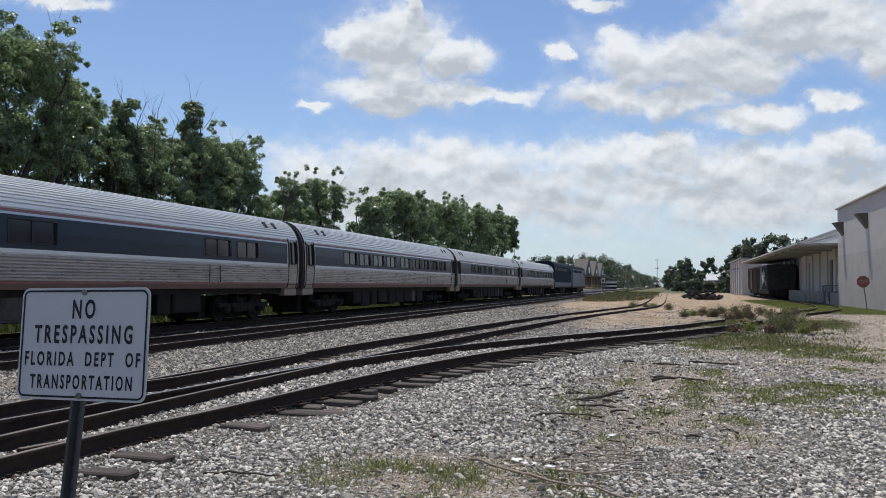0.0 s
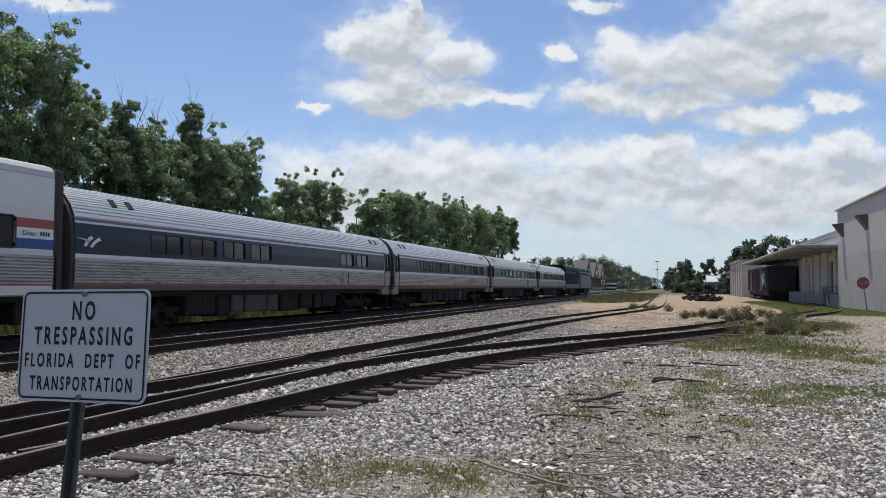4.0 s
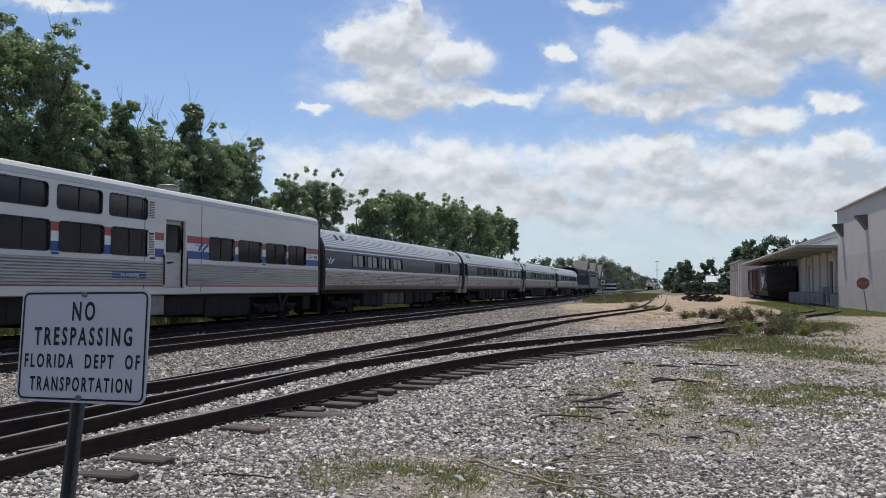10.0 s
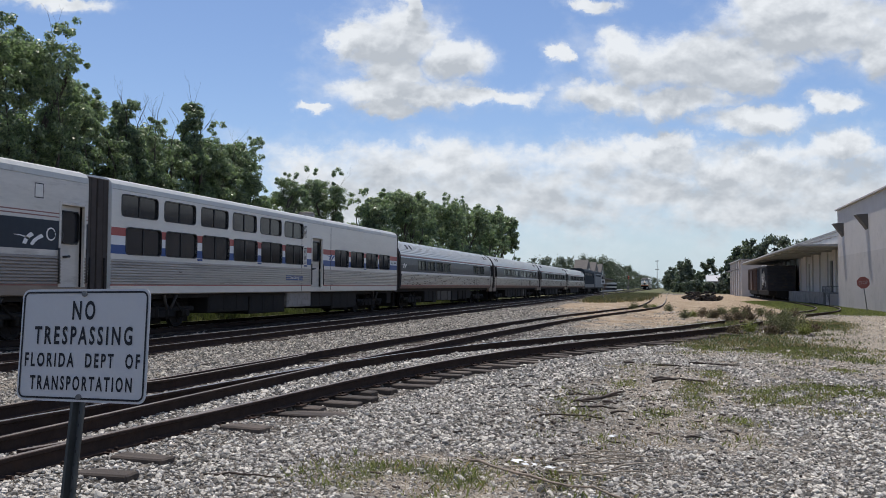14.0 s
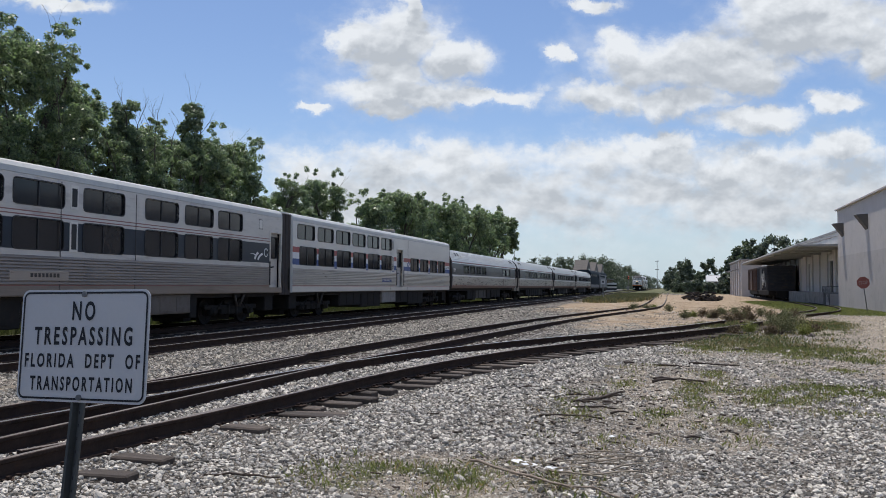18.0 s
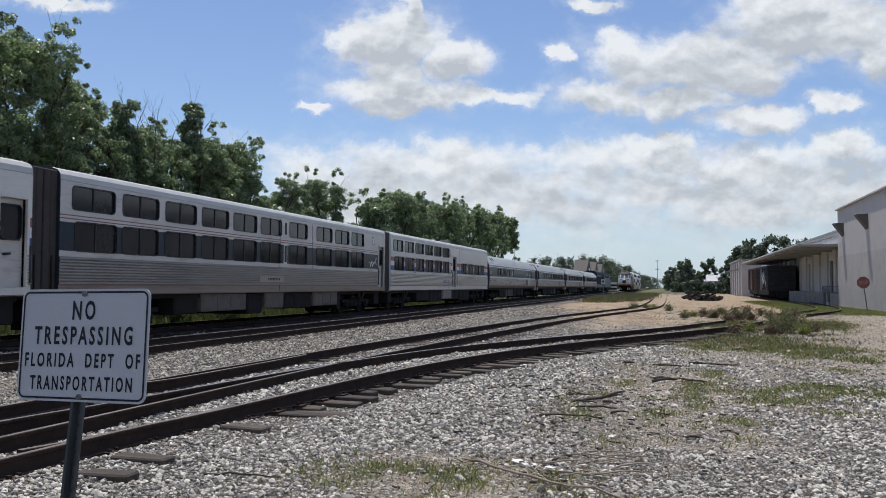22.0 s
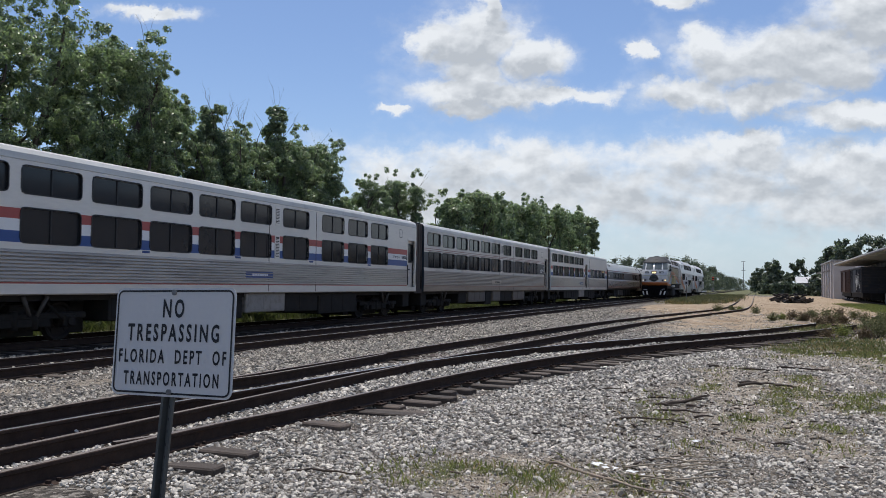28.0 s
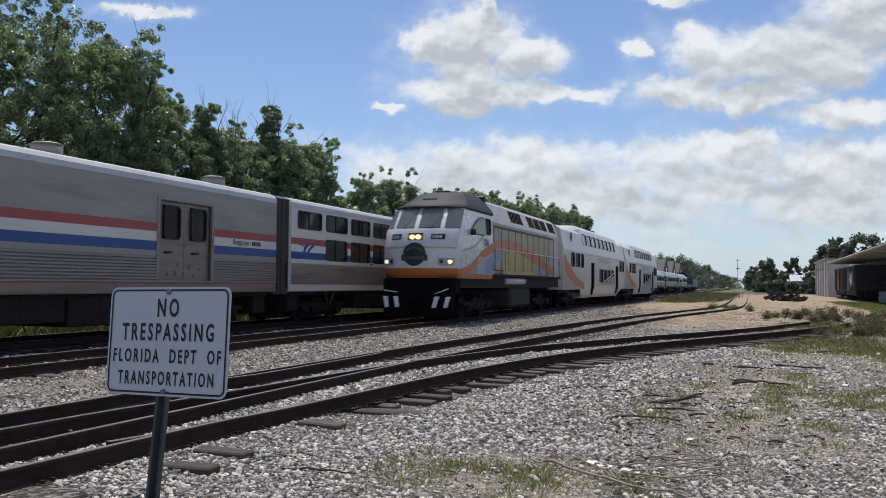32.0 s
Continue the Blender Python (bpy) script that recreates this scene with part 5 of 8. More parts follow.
LAMP_DIM = glow("pale_marker_light", (1.0, 0.9, 0.75), 0.8)


CAB = ((1.62, -0.12, 1.50, 0.5), (1.99, -0.28, 1.53, 0.5), (2.8, -0.26, 1.53, 0.52), (3.40, -0.08, 1.52, 0.52), (3.5, -0.02, 1.52, 0.54), (4.36, 0.55, 1.46, 0.62))
CAP = ((4.34, 0.42, 1.49, 0.76), (4.42, 0.46, 1.51, 0.76), (4.58, 0.9, 1.42, 0.8), (4.88, 1.62, 1.16, 0.6), (5.08, 2.1, 0.96, 0.4), (5.16, 2.6, 0.86, 0.3))


def level(table, z):
    for A, B in zip(table, table[1:]):
        if A[0] <= z <= B[0]:
            t = (z - A[0]) / (B[0] - A[0])
            return [a + (b - a) * t for a, b in zip(A, B)]
    return list(table[-1])


def nose_at(table, f, z, out=0.0):
    """A point of the rounded front at the share f (-1 to 1) of the half width and the height z."""
    _, yf, w, bulge = level(table, z)
    return Vector((f * w, yf + 1.3 * bulge * abs(f) ** 2.4 - out, z))


def loft(bm, table, back, mats):
    fr = (-1, -0.95, -0.85, -0.7, -0.5, -0.25, 0, 0.25, 0.5, 0.7, 0.85, 0.95, 1)
    rings = []
    for z, yf, w, bulge in table:
        ring = [(-w, back, z)] + [tuple(nose_at(table, f, z)) for f in fr] + [(w, back, z)]
        rings.append([bm.verts.new(p) for p in ring])
    for k, (A, B) in enumerate(zip(rings, rings[1:])):
        for i in range(len(A) - 1):
            f = bm.faces.new((A[i], A[i + 1], B[i + 1], B[i]))
            f.material_index, f.smooth = mats[k], 1 <= i <= 12
    bm.faces.new(rings[-1]).material_index = mats[-1]
    bm.faces.new([r[-1] for r in rings] + [r[0] for r in rings[::-1]]).material_index = mats[-1]
    bm.faces.new(rings[0][::-1]).material_index = mats[0]


def nose_patch(table, f0, f1, z0, z1, out, n=5, m=3):
    bm = bmesh.new()
    g = [[bm.verts.new(nose_at(table, f0 + (f1 - f0) * i / n, z0 + (z1 - z0) * j / m, out)) for i in range(n + 1)] for j in range(m + 1)]
    for j in range(m):
        for i in range(n):
            bm.faces.new((g[j][i], g[j][i + 1], g[j + 1][i + 1], g[j + 1][i])).smooth = True
    return bm


def nose_disc(table, cf, cz, rf, rz, out, n=28, rings=5):
    """A disc that follows the rounded front."""
    bm = bmesh.new()
    hub = bm.verts.new(nose_at(table, cf, cz, out))
    last = None
    for k in range(1, rings + 1):
        ring = [bm.verts.new(nose_at(table, cf + rf * k / rings * math.cos(2 * math.pi * i / n), cz + rz * k / rings * math.sin(2 * math.pi * i / n), out)) for i in range(n)]
        for i in range(n):
            j = (i + 1) % n
            bm.faces.new((hub, ring[i], ring[j]) if last is None else (last[i], ring[i], ring[j], last[j])).smooth = True
        last = ring
    return bm


def side_parts(name, mat, car, x, pts, out=0.006):
    """The painted shape on each side of a hull as a part of its own."""
    for s in (1, -1):
        bm = bmesh.new()
        sheet(bm, [(s * (x + out), y, z) for y, z in (pts if s > 0 else pts[::-1])])
        part(name, bm, mat, car)


def commuter_engine():
    car = thing("commuter_locomotive", "white and orange commuter diesel locomotive with grey cab roof, headlights on", "locomotive")
    bm = bmesh.new()
    loft(bm, CAB, 4.9, [1, 0, 0, 0, 0])
    part("cab", bm, [NOSE_WHITE, ORANGE], car, "rounded pearl white cab with an orange band at the bottom")
    bm = bmesh.new()
    loft(bm, CAP, 5.0, [0] * 5)
    part("cab_roof", bm, CAP_GREY, car, "grey streamlined cab roof")
    part("roof_beacon", boxes((-0.3, 0.3, 2.7, 3.2, 5.15, 5.25), bevel=0.03), CAP_GREY, car)
    part("roof_intake", boxes((-0.3, 0.3, 1.28, 1.4, 4.68, 4.8), bevel=0.02), GASKET, car)
    for f0, f1 in ((-0.985, -0.75), (-0.63, -0.09), (0.05, 0.56), (0.68, 0.985)):
        g = 0.03 if f0 > 0 else -0.03
        o = part("windscreen", nose_patch(CAB, f0 - 0.012, f1 + 0.012, 3.53, 4.32, 0.006), GASKET, car, "windscreen in a black surround")
        part("pane", nose_patch(CAB, f0, f1, 3.55, 4.3, 0.014), SCREEN, o)
    for x in (-0.55, 0.55):
        part("wiper", rods((nose_at(CAB, x / 1.5, 3.52, 0.02), nose_at(CAB, (x + 0.35) / 1.5, 4.1, 0.025), 0.012), n=5), GASKET, car)
    # number boards, headlights, emblem, ditch lights
    for s in (-1, 1):
        o = part("number_board", nose_patch(CAB, s * 0.56 - 0.16, s * 0.56 + 0.16, 3.08, 3.30, 0.012), GASKET, car, "black number board with white digits")
        me = fit_words(words("104", 0.2, bold=0.004), 0.34, 0.14)
        yaw = s * 24
        place("digits", me, WHITE, o, at=Matrix.Translation(nose_at(CAB, s * 0.56, 3.19, 0.055)) @ pose(0, 0, 0, 80, 0, yaw))
    part("nose_line", nose_patch(CAB, -0.9, 0.96, 2.74, 2.81, 0.008, 12, 1), OLIVE, car)
    part("headlight_panel", nose_patch(CAB, -0.2, 0.2, 3.05, 3.33, 0.012), BROWN_PANEL, car, "brown headlight panel")
    for x in (-0.12, 0.12):
        part("headlight", rods((nose_at(CAB, x / 1.5, 3.17, -0.05), nose_at(CAB, x / 1.5, 3.17, 0.06), 0.095), n=14), LAMP_WARM, car, "lit round headlight")
    o = part("round_emblem", nose_disc(CAB, 0.0, 2.52, 0.31, 0.45, 0.014), EMBLEM, car, "dark round emblem")
    bm = bmesh.new()
    part("emblem_banner", nose_patch(CAB, -0.35, 0.35, 2.27, 2.5, 0.02, 8, 1), EMBLEM, o)
    for i in range(6):
        a = -0.3 + i * 0.105
        sheet(bm, [nose_at(CAB, a / 1.1, 2.32, 0.03), nose_at(CAB, (a + 0.07) / 1.1, 2.32, 0.03), nose_at(CAB, (a + 0.07) / 1.1, 2.44, 0.03), nose_at(CAB, a / 1.1, 2.44, 0.03)])
    for k in range(7):
        a0, a1 = radians(25 + k * 18), radians(25 + (k + 1) * 18)
        sheet(bm, [nose_at(CAB, 0.27 * math.cos(a) * q / 0.27, 2.52 + 0.30 * math.sin(a) * q / 0.27, 0.02) for a, q in ((a0, 0.2), (a0, 0.26), (a1, 0.26), (a1, 0.2))])
    part("emblem_marks", bm, EMBLEM_MARK, o)
    for s in (-1, 1):
        o = part("light_pod", nose_patch(CAB, s * 0.76 - 0.17, s * 0.76 + 0.17, 2.1, 2.38, 0.02), POD, car)
        c = nose_at(CAB, s * 0.84, 2.24, 0.0)
        part("ditch_light", rods((c + Vector((0, 0.05, 0)), c + Vector((s * 0.02, -0.06, 0)), 0.075), n=12), LAMP_WARM if s > 0 else LAMP_DIM, o, "round ditch light")
        c = nose_at(CAB, s * 0.66, 2.24, 0.0)
        part("marker_light", rods((c + Vector((0, 0.05, 0)), c + Vector((0, -0.045, 0)), 0.07), n=12), GASKET, o)
    # livery
    side_parts("stripe", ORANGE, car, 1.53, [(0.74, 1.64), (2.0, 1.88), (3.4, 2.35), (4.9, 2.78), (4.9, 3.18), (3.4, 2.78), (1.8, 2.16), (0.74, 1.99)])
    side_parts("stripe", OLIVE, car, 1.53, [(1.0, 2.75), (2.4, 2.95), (3.6, 3.4), (3.6, 3.32), (2.4, 2.85), (1.0, 2.66)])
    side_parts("stripe", PALE_BLUE, car, 1.53, [(1.7, 1.8), (4.9, 1.8), (4.9, 2.72), (3.4, 2.3)])
    for s in (1, -1):
        for i in range(7):
            part("louvre", boxes((*sorted((s * 1.5, s * 1.55)), 2.75, 3.7, 1.86 + i * 0.1, 1.91 + i * 0.1)), NOSE_WHITE, car)
    me = fit_words(words("104", 0.3, bold=0.004), 0.72, 0.34)
    for s in (1, -1):
        place("digits", me, GREY_BOX, car, at=pose(s * 1.54, 3.95, 3.12, 90, 0, 90 * s))
    sec = [(1.593, 1.78), (1.593, 3.4), (1.535, 4.36)]
    for mat, g, out in ((GASKET, 0.0, 0.008), (SCREEN, 0.05, 0.016)):
        side_parts("side_window", mat, car, 1.53, [(1.82 + 2.2 * g, 3.40 + g), (2.2 + g, 3.72), (2.75, 4.0 - g), (3.25, 4.16 - g), (3.65, 4.16 - g), (3.76 - g, 4.1 - g), (3.76 - g, 3.40 + g)], out)
    add_windows(car, sec, [(4.05, 4.45, 3.5, 4.14)], 0.12, False, "cab")
    for s in (1, -1):
        part("wing_mirror", boxes((*sorted((s * 1.5, s * 1.72)), 1.95, 2.02, 3.35, 3.6), bevel=0.02), GASKET, car)
    # hood
    hs = [(1.36, 1.86), (1.36, 4.12), (1.32, 4.24), (1.04, 4.96), (0.84, 5.08), (0, 5.12)]
    vents = [(8.6, 10.9, 4.32, 4.88), (12.0, 13.2, 4.32, 4.88), (13.3, 14.6, 4.32, 4.88), (14.7, 16.0, 4.32, 4.88), (16.5, 18.0, 4.32, 4.88)]
    bm = bmesh.new()
    shell(bm, hs, 5.25, 18.4, vents, lambda z, y: 1 if z > 4.12 or y > 16.4 and z > 2.9 else 0, cuts=(16.4,), reveal_mat=2)
    part("hood", bm, [HOOD, HOOD_TOP, GASKET], car, "dirty white engine hood with yellow doors")
    for v in vents:
        for s in (-1, 1):
            bm = bmesh.new()
            for i in range(9):
                z = v[2] + 0.01 + i * 0.061
                x = 1.32 - (z - 4.24) * 0.39
                box(bm, *sorted((s * (x - 0.10), s * (x - 0.025))), v[0], v[1], z, z + 0.022)
            part("grille", bm, BROWN_PANEL, car)
    doors_ = [(5.56 + i * 1.16, 6.66 + i * 1.16) for i in range(10)]
    side_parts("door_gaps", SEAM, car, 1.36, [(5.5, 2.0), (17.2, 2.0), (17.2, 4.0), (5.5, 4.0)], 0.003)
    for a, b in doors_:
        for s in (-1, 1):
            bm = bmesh.new()
            box(bm, *sorted((s * 1.355, s * 1.385)), a, b, 2.05, 3.88, bevel=0.008)
            box(bm, *sorted((s * 1.38, s * 1.405)), a + 0.06, a + 0.12, 2.9, 3.05)
            part("hood_door", bm, HOOD, car)
    X = 1.387
    side_parts("stripe", ORANGE, car, X, [(5.4, 2.85), (7.0, 3.05), (9.0, 3.0), (13.0, 2.45), (16.6, 1.95), (17.3, 1.95), (17.3, 2.25), (13.5, 2.85), (9.2, 3.4), (7.0, 3.42), (5.4, 3.25)])
    side_parts("stripe", STRAW, car, X, [(7.6, 3.44), (9.2, 3.42), (13.5, 2.87), (15.6, 2.5), (15.6, 3.8), (7.6, 3.86)], 0.005)
    side_parts("stripe", YELLOW, car, X, [(7.0, 1.95), (7.0, 3.02), (9.0, 2.97), (11.8, 2.6), (12.8, 2.4), (12.8, 1.95)], 0.008)
    side_parts("stripe", PALE_BLUE, car, X, [(5.4, 2.3), (7.0, 2.5), (7.0, 2.93), (5.4, 2.72)], 0.010)
    side_parts("stripe", PALE_BLUE, car, X, [(12.8, 1.97), (12.8, 2.46), (15.6, 2.07), (15.6, 1.97)], 0.012)
    for a, b in doors_:
        for s in (1, -1):
            part("door_seam", boxes((*sorted((s * 1.386, s * 1.402)), b + 0.01, b + 0.05, 2.02, 3.9)), SEAM, car)
    rnd = random.Random(12)
    for s in (1, -1):
        bm = bmesh.new()
        for k in range(60):
            y, z, d = rnd.uniform(5.7, 12.5), rnd.uniform(3.35, 3.84), rnd.uniform(0.02, 0.05)
            sheet(bm, [(s * 1.3985, y + d * math.cos(i * s * math.pi / 3), z + d * math.sin(i * s * math.pi / 3)) for i in range(6)])
        part("livery_dots", bm, OLIVE, car, "scattered olive livery dots")
    for y, h, r in ((13.0, 5.14, 0.62), (15.2, 5.14, 0.62), (8.0, 5.2, 0.35)):
        part("roof_fan", rods(((0, y, 5.0), (0, y, h), r), n=18), DARK, car)
    # added black block that darkens the gap between cab roof and hood
    part("exhaust_stack", boxes((-1.1, 1.1, 4.95, 5.24, 4.0, 5.22), bevel=0.04), GASKET, car, "black block standing for the dark gap behind the cab")
    # walkway with rails
    part("walkway", boxes((-1.5, 1.5, 4.85, 18.6, 1.74, 1.85), bevel=0.02), DARK, car)
    for s in (1, -1):
        part("yellow_step_edge", boxes((*sorted((s * 1.485, s * 1.515)), 6.6, 12.0, 1.86, 2.02)), YELLOW, car)
    for s in (-1, 1):
        for i in range(9):
            y = 5.5 + i * 1.6
            part("stanchion", rods(((s * 1.47, y, 1.84), (s * 1.47, y, 2.95), 0.017), n=6), GALV, car)
        part("handrail", rods(((s * 1.47, 5.5, 2.95), (s * 1.47, 18.3, 2.95), 0.02), n=6), WHITE, car)
    # underside
    part("pilot", boxes((-1.4, 1.4, 0.05, 0.35, 0.25, 1.62), (-1.48, 1.48, 0.2, 0.9, 1.1, 1.62), bevel=0.04), PILOT, car, "black pilot plate")
    for i, x in enumerate((-1.25, -0.82, 0.72, 1.18)):
        bm = bmesh.new()
        k = 0.1 if x > 0 else -0.05
        sheet(bm, [(x - 0.07 - k, 0.03, 0.24), (x + 0.07 - k, 0.03, 0.24), (x + 0.1 + k, 0.03, 0.92), (x - 0.1 + k, 0.03, 0.92)])
        part("pilot_stripe", bm, WHITE, car)
    part("grab_rail", rods(((-1.35, -0.02, 1.15), (-0.8, -0.02, 1.08), 0.02), n=6), WHITE, car)
    part("grab_rail", rods(((0.75, -0.02, 1.02), (1.3, -0.02, 1.22), 0.02), n=6), WHITE, car)
    part("coupler", boxes((-0.16, 0.16, -0.42, 0.1, 0.72, 1.0), bevel=0.04), PILOT, car)
    for s in (1, -1):
        part("snow_plough", boxes((*sorted((s * 0.2, s * 1.3)), -0.1, 0.1, 0.14, 0.5), bevel=0.04), PILOT, car)
    part("underframe", boxes((-1.35, 1.35, 0.8, 18.5, 1.25, 1.75)), DARK, car)
    part("fuel_tank", boxes((-1.38, 1.38, 8.3, 11.9, 0.32, 1.25), bevel=0.12), TANK, car, "dark fuel tank")
    for s in (1, -1):
        part("air_reservoir", rods(((s * 1.32, 7.4, 1.55), (s * 1.32, 10.8, 1.55), 0.15), n=12), COACH_WHITE, car)
    for y in (4.2, 15.2):
        add_truck(car, y, WHEELS_TWO)
    return car


BI_SEC = [(1.25, 0.55), (1.36, 0.75), (1.5, 1.35), (1.5, 2.45), (1.5, 3.55), (1.42, 3.95), (1.28, 4.75), (1.12, 5.12), (0.75, 5.34), (0, 5.38)]
BI_END = [(1.5, 1.12), (1.5, 2.45), (1.5, 3.55), (1.42, 3.95), (1.28, 4.72), (0.95, 4.98), (0, 5.0)]


def bilevel(label, end_window):
    """A two-deck commuter coach; y = 0 at its front end."""
    car = thing("bilevel_coach", label, "train car", group="commuter coaches")
    upper = [(6.95 + i * 1.72, 8.3 + i * 1.72, 4.08, 4.78) for i in range(8)]
    lower = [(12.6 + i * 1.72, 14.0 + i * 1.72, 1.62, 2.55) for i in range(4)]
    mid = [(2.55, 3.6, 2.55, 3.4), (3.95, 5.3, 2.55, 3.4), (5.6, 6.6, 2.55, 3.4), (21.9, 23.3, 2.55, 3.4), (23.6, 24.6, 2.55, 3.4)]
    doors = [(9.3, 10.55, 0.72, 2.95), (20.2, 21.45, 0.72, 2.95)]
    paint = lambda z, y: 0
    inner = lambda y0, y1, hs: [h for h in hs if y0 <= h[0] and h[1] <= y1]
    bm = bmesh.new()
    shell(bm, BI_SEC, 6.7, 21.7, upper + lower + doors, paint, reveal_mat=1)
    shell(bm, BI_END, 0.35, 6.7, inner(0, 6.7, mid), paint, reveal_mat=1)
    shell(bm, BI_END, 21.7, 25.1, inner(21.7, 26, mid), paint, reveal_mat=1)
    part("body", bm, [COACH_WHITE, GASKET], car, "white two-deck coach body")
    for s in (-1, 1):
        for a, b, c in ((5.4, 6.7, 1), (21.7, 23.0, -1)):
            lo, hi = (a, b) if c > 0 else (b, a)
            bm = bmesh.new()
            sheet(bm, [(s * 1.5, lo, 1.12), (s * 1.5, hi, 1.12), (s * 1.36, hi, 0.75), (s * 1.25, hi, 0.55)])
            part("side_slope", bm, COACH_WHITE, car)
    for lo, hi in ((5.6, 6.72), (22.8, 21.68)):
        bm = bmesh.new()
        for A, B in zip(BI_SEC[6:], BI_SEC[7:]):
            for s in (-1, 1):
                sheet(bm, [(s * A[0], hi, A[1]), (s * B[0], hi, B[1]), (s * B[0] * 0.85, lo, min(B[1], 4.97)), (s * A[0] * 0.9, lo, min(A[1], 4.9))])
        bmesh.ops.remove_doubles(bm, verts=bm.verts, dist=0.001)
        part("roof_slope", bm, COACH_WHITE, car)
    add_windows(car, BI_SEC, upper, 0.16, False, "upper", SKY_GLASS)
    add_windows(car, BI_SEC, lower, 0.06, False, "bi")
    add_windows(car, BI_END, mid, 0.12, False, "bi")
    for a, b, za, zb in doors:
        door_leaf(car, BI_SEC, a, b, za, zb, COACH_GREY, (1.6, 2.75), sunk=0.1)
    side_parts("stripe", ORANGE, car, 1.5, [(0.5, 2.35), (1.6, 1.9), (4.0, 1.36), (6.0, 1.16), (6.65, 1.16), (6.65, 1.55), (4.4, 1.9), (2.2, 2.6), (0.5, 3.3)])
    side_parts("stripe", COACH_GREY, car, 1.5, [(0.5, 1.16), (5.4, 1.16), (4.0, 1.34), (1.6, 1.86), (0.5, 2.3)], 0.004)
    side_parts("stripe", COACH_GREY, car, 1.5, [(10.7, 1.4), (20.0, 1.4), (20.0, 2.3), (17.5, 1.95), (14.0, 1.5)])
    side_parts("stripe", OLIVE, car, 1.5, [(10.8, 1.36), (14.0, 1.62), (17.5, 2.15), (20.0, 2.6), (20.0, 2.45), (17.5, 2.0), (14.0, 1.5)], 0.009)
    side_parts("stripe", COACH_GREY, car, 1.5, [(7.0, 3.42), (21.0, 3.42), (21.0, 3.47), (7.0, 3.47)])
    bars(car, COACH_GREY, 12.0, 3.02, 1.5, 9, 0.42, 0.34, 0.16)
    for s in (1, -1):
        part("side_marker", boxes((*sorted((s * 1.36, s * 1.42)), 3.0, 3.2, 4.1, 4.65)), GASKET, car)
    for ya, yb in ((0.0, 0.36), (25.09, 25.4)):
        part("diaphragm", boxes((-0.6, 0.6, ya, yb, 1.1, 3.3), bevel=0.03), DIAPHRAGM, car)
    if end_window:
        part("end_window", boxes((-0.5, 0.5, 25.1, 25.13, 2.6, 3.3)), GLASS, car)
    for y in (3.2, 22.6):
        add_truck(car, y, WHEELS_TWO)
    part("underframe", boxes((-1.2, 1.2, 0.4, 25.0, 0.9, 1.1)), DARK, car)
    return car


POD = surface("silver_light_pod", (0.30, 0.30, 0.30), 0.4, 0.3, 0.1)
TANK = surface("dark_tank_paint", (0.055, 0.053, 0.05), 0.8, 0, 0.2, spec=0.15)
SCREEN = surface("windscreen_glass", (0.13, 0.15, 0.155), 0.12, 0, 0.15, 1, 10, 0.0, spec=0.4)
# pale base colour holds the sky mirrored in the curved upper-deck panes
SKY_GLASS = surface("sky_mirroring_upper_glass", (0.40, 0.41, 0.42), 0.12, 0, 0.1, 1, 10, 0.0, spec=0.5)
SEAM = surface("grimy_door_seam", (0.16, 0.13, 0.095), 0.8, 0, 0.3, spec=0.2)
HOOD_TOP = surface("dusty_pale_hood_top", (0.50, 0.485, 0.465), 0.5, 0, 0.12, 1.2, 20, 0.03, (0.36, 0.34, 0.31), 0.62)
BROWN_PANEL = surface("brown_headlight_panel", (0.07, 0.04, 0.02), 0.5, 0, 0.1)
EMBLEM_MARK = surface("emblem_mark_paint", (0.10, 0.105, 0.095), 0.6, 0, 0.2, spec=0.2)
EMBLEM = surface("dark_round_emblem", (0.018, 0.022, 0.024), 0.4, 0, 0.2)
TRAIN_TWO = [(commuter_engine(), 0.0), (bilevel("white two-deck commuter coach with orange and grey swoops", False), 18.9)]
TRAIN_TWO.append((copy_thing(TRAIN_TWO[1][0], pose(0, 0, 0)), 44.5))
RUN_TWO = [(0, 640.0), (6, 526.0), (13, 392.0), (19, 276.0), (23, 199.0), (25.5, 151.5), (27.5, 113.6), (28, 104.3), (29, 85.2), (30, 66.3), (31, 48.1), (32, 29.7)]


# ---- sign by the tracks ----
SIGN_WHITE = surface("sign_sheeting", (0.55, 0.55, 0.56), 0.45, 0, 0.04, 4, 60, 0.02, (0.5, 0.5, 0.5), 0.75)
SIGN_POST = surface("dark_weathered_post_steel", (0.085, 0.092, 0.092), 0.6, 0.4, 0.25, 6, 60, 0.15)
SIGN_BLACK = surface("sign_black", (0.012, 0.013, 0.018), 0.5, 0, 0.1)


def rounded(bm, w, h, r, y, n=6, hole=None):
    """A plate (or, with hole, a line of that width) of rounded outline in the xz plane."""
    def ring(g):
        out = []
        for cx, cz, a0 in ((w / 2 - r, h / 2 - r, 0), (-w / 2 + r, h / 2 - r, 90), (-w / 2 + r, -h / 2 + r, 180), (w / 2 - r, -h / 2 + r, 270)):
            for i in range(n + 1):
                a = radians(a0 + 90 * i / n)
                out.append((cx + (r - g) * math.cos(a), y, cz + (r - g) * math.sin(a)))
        return [bm.verts.new(p) for p in out]
    A = ring(0)
    if hole:
        B = ring(hole)
        for i in range(len(A)):
            bm.faces.new((A[i], A[(i + 1) % len(A)], B[(i + 1) % len(A)], B[i]))
    else:
        bm.faces.new(A)
    return A


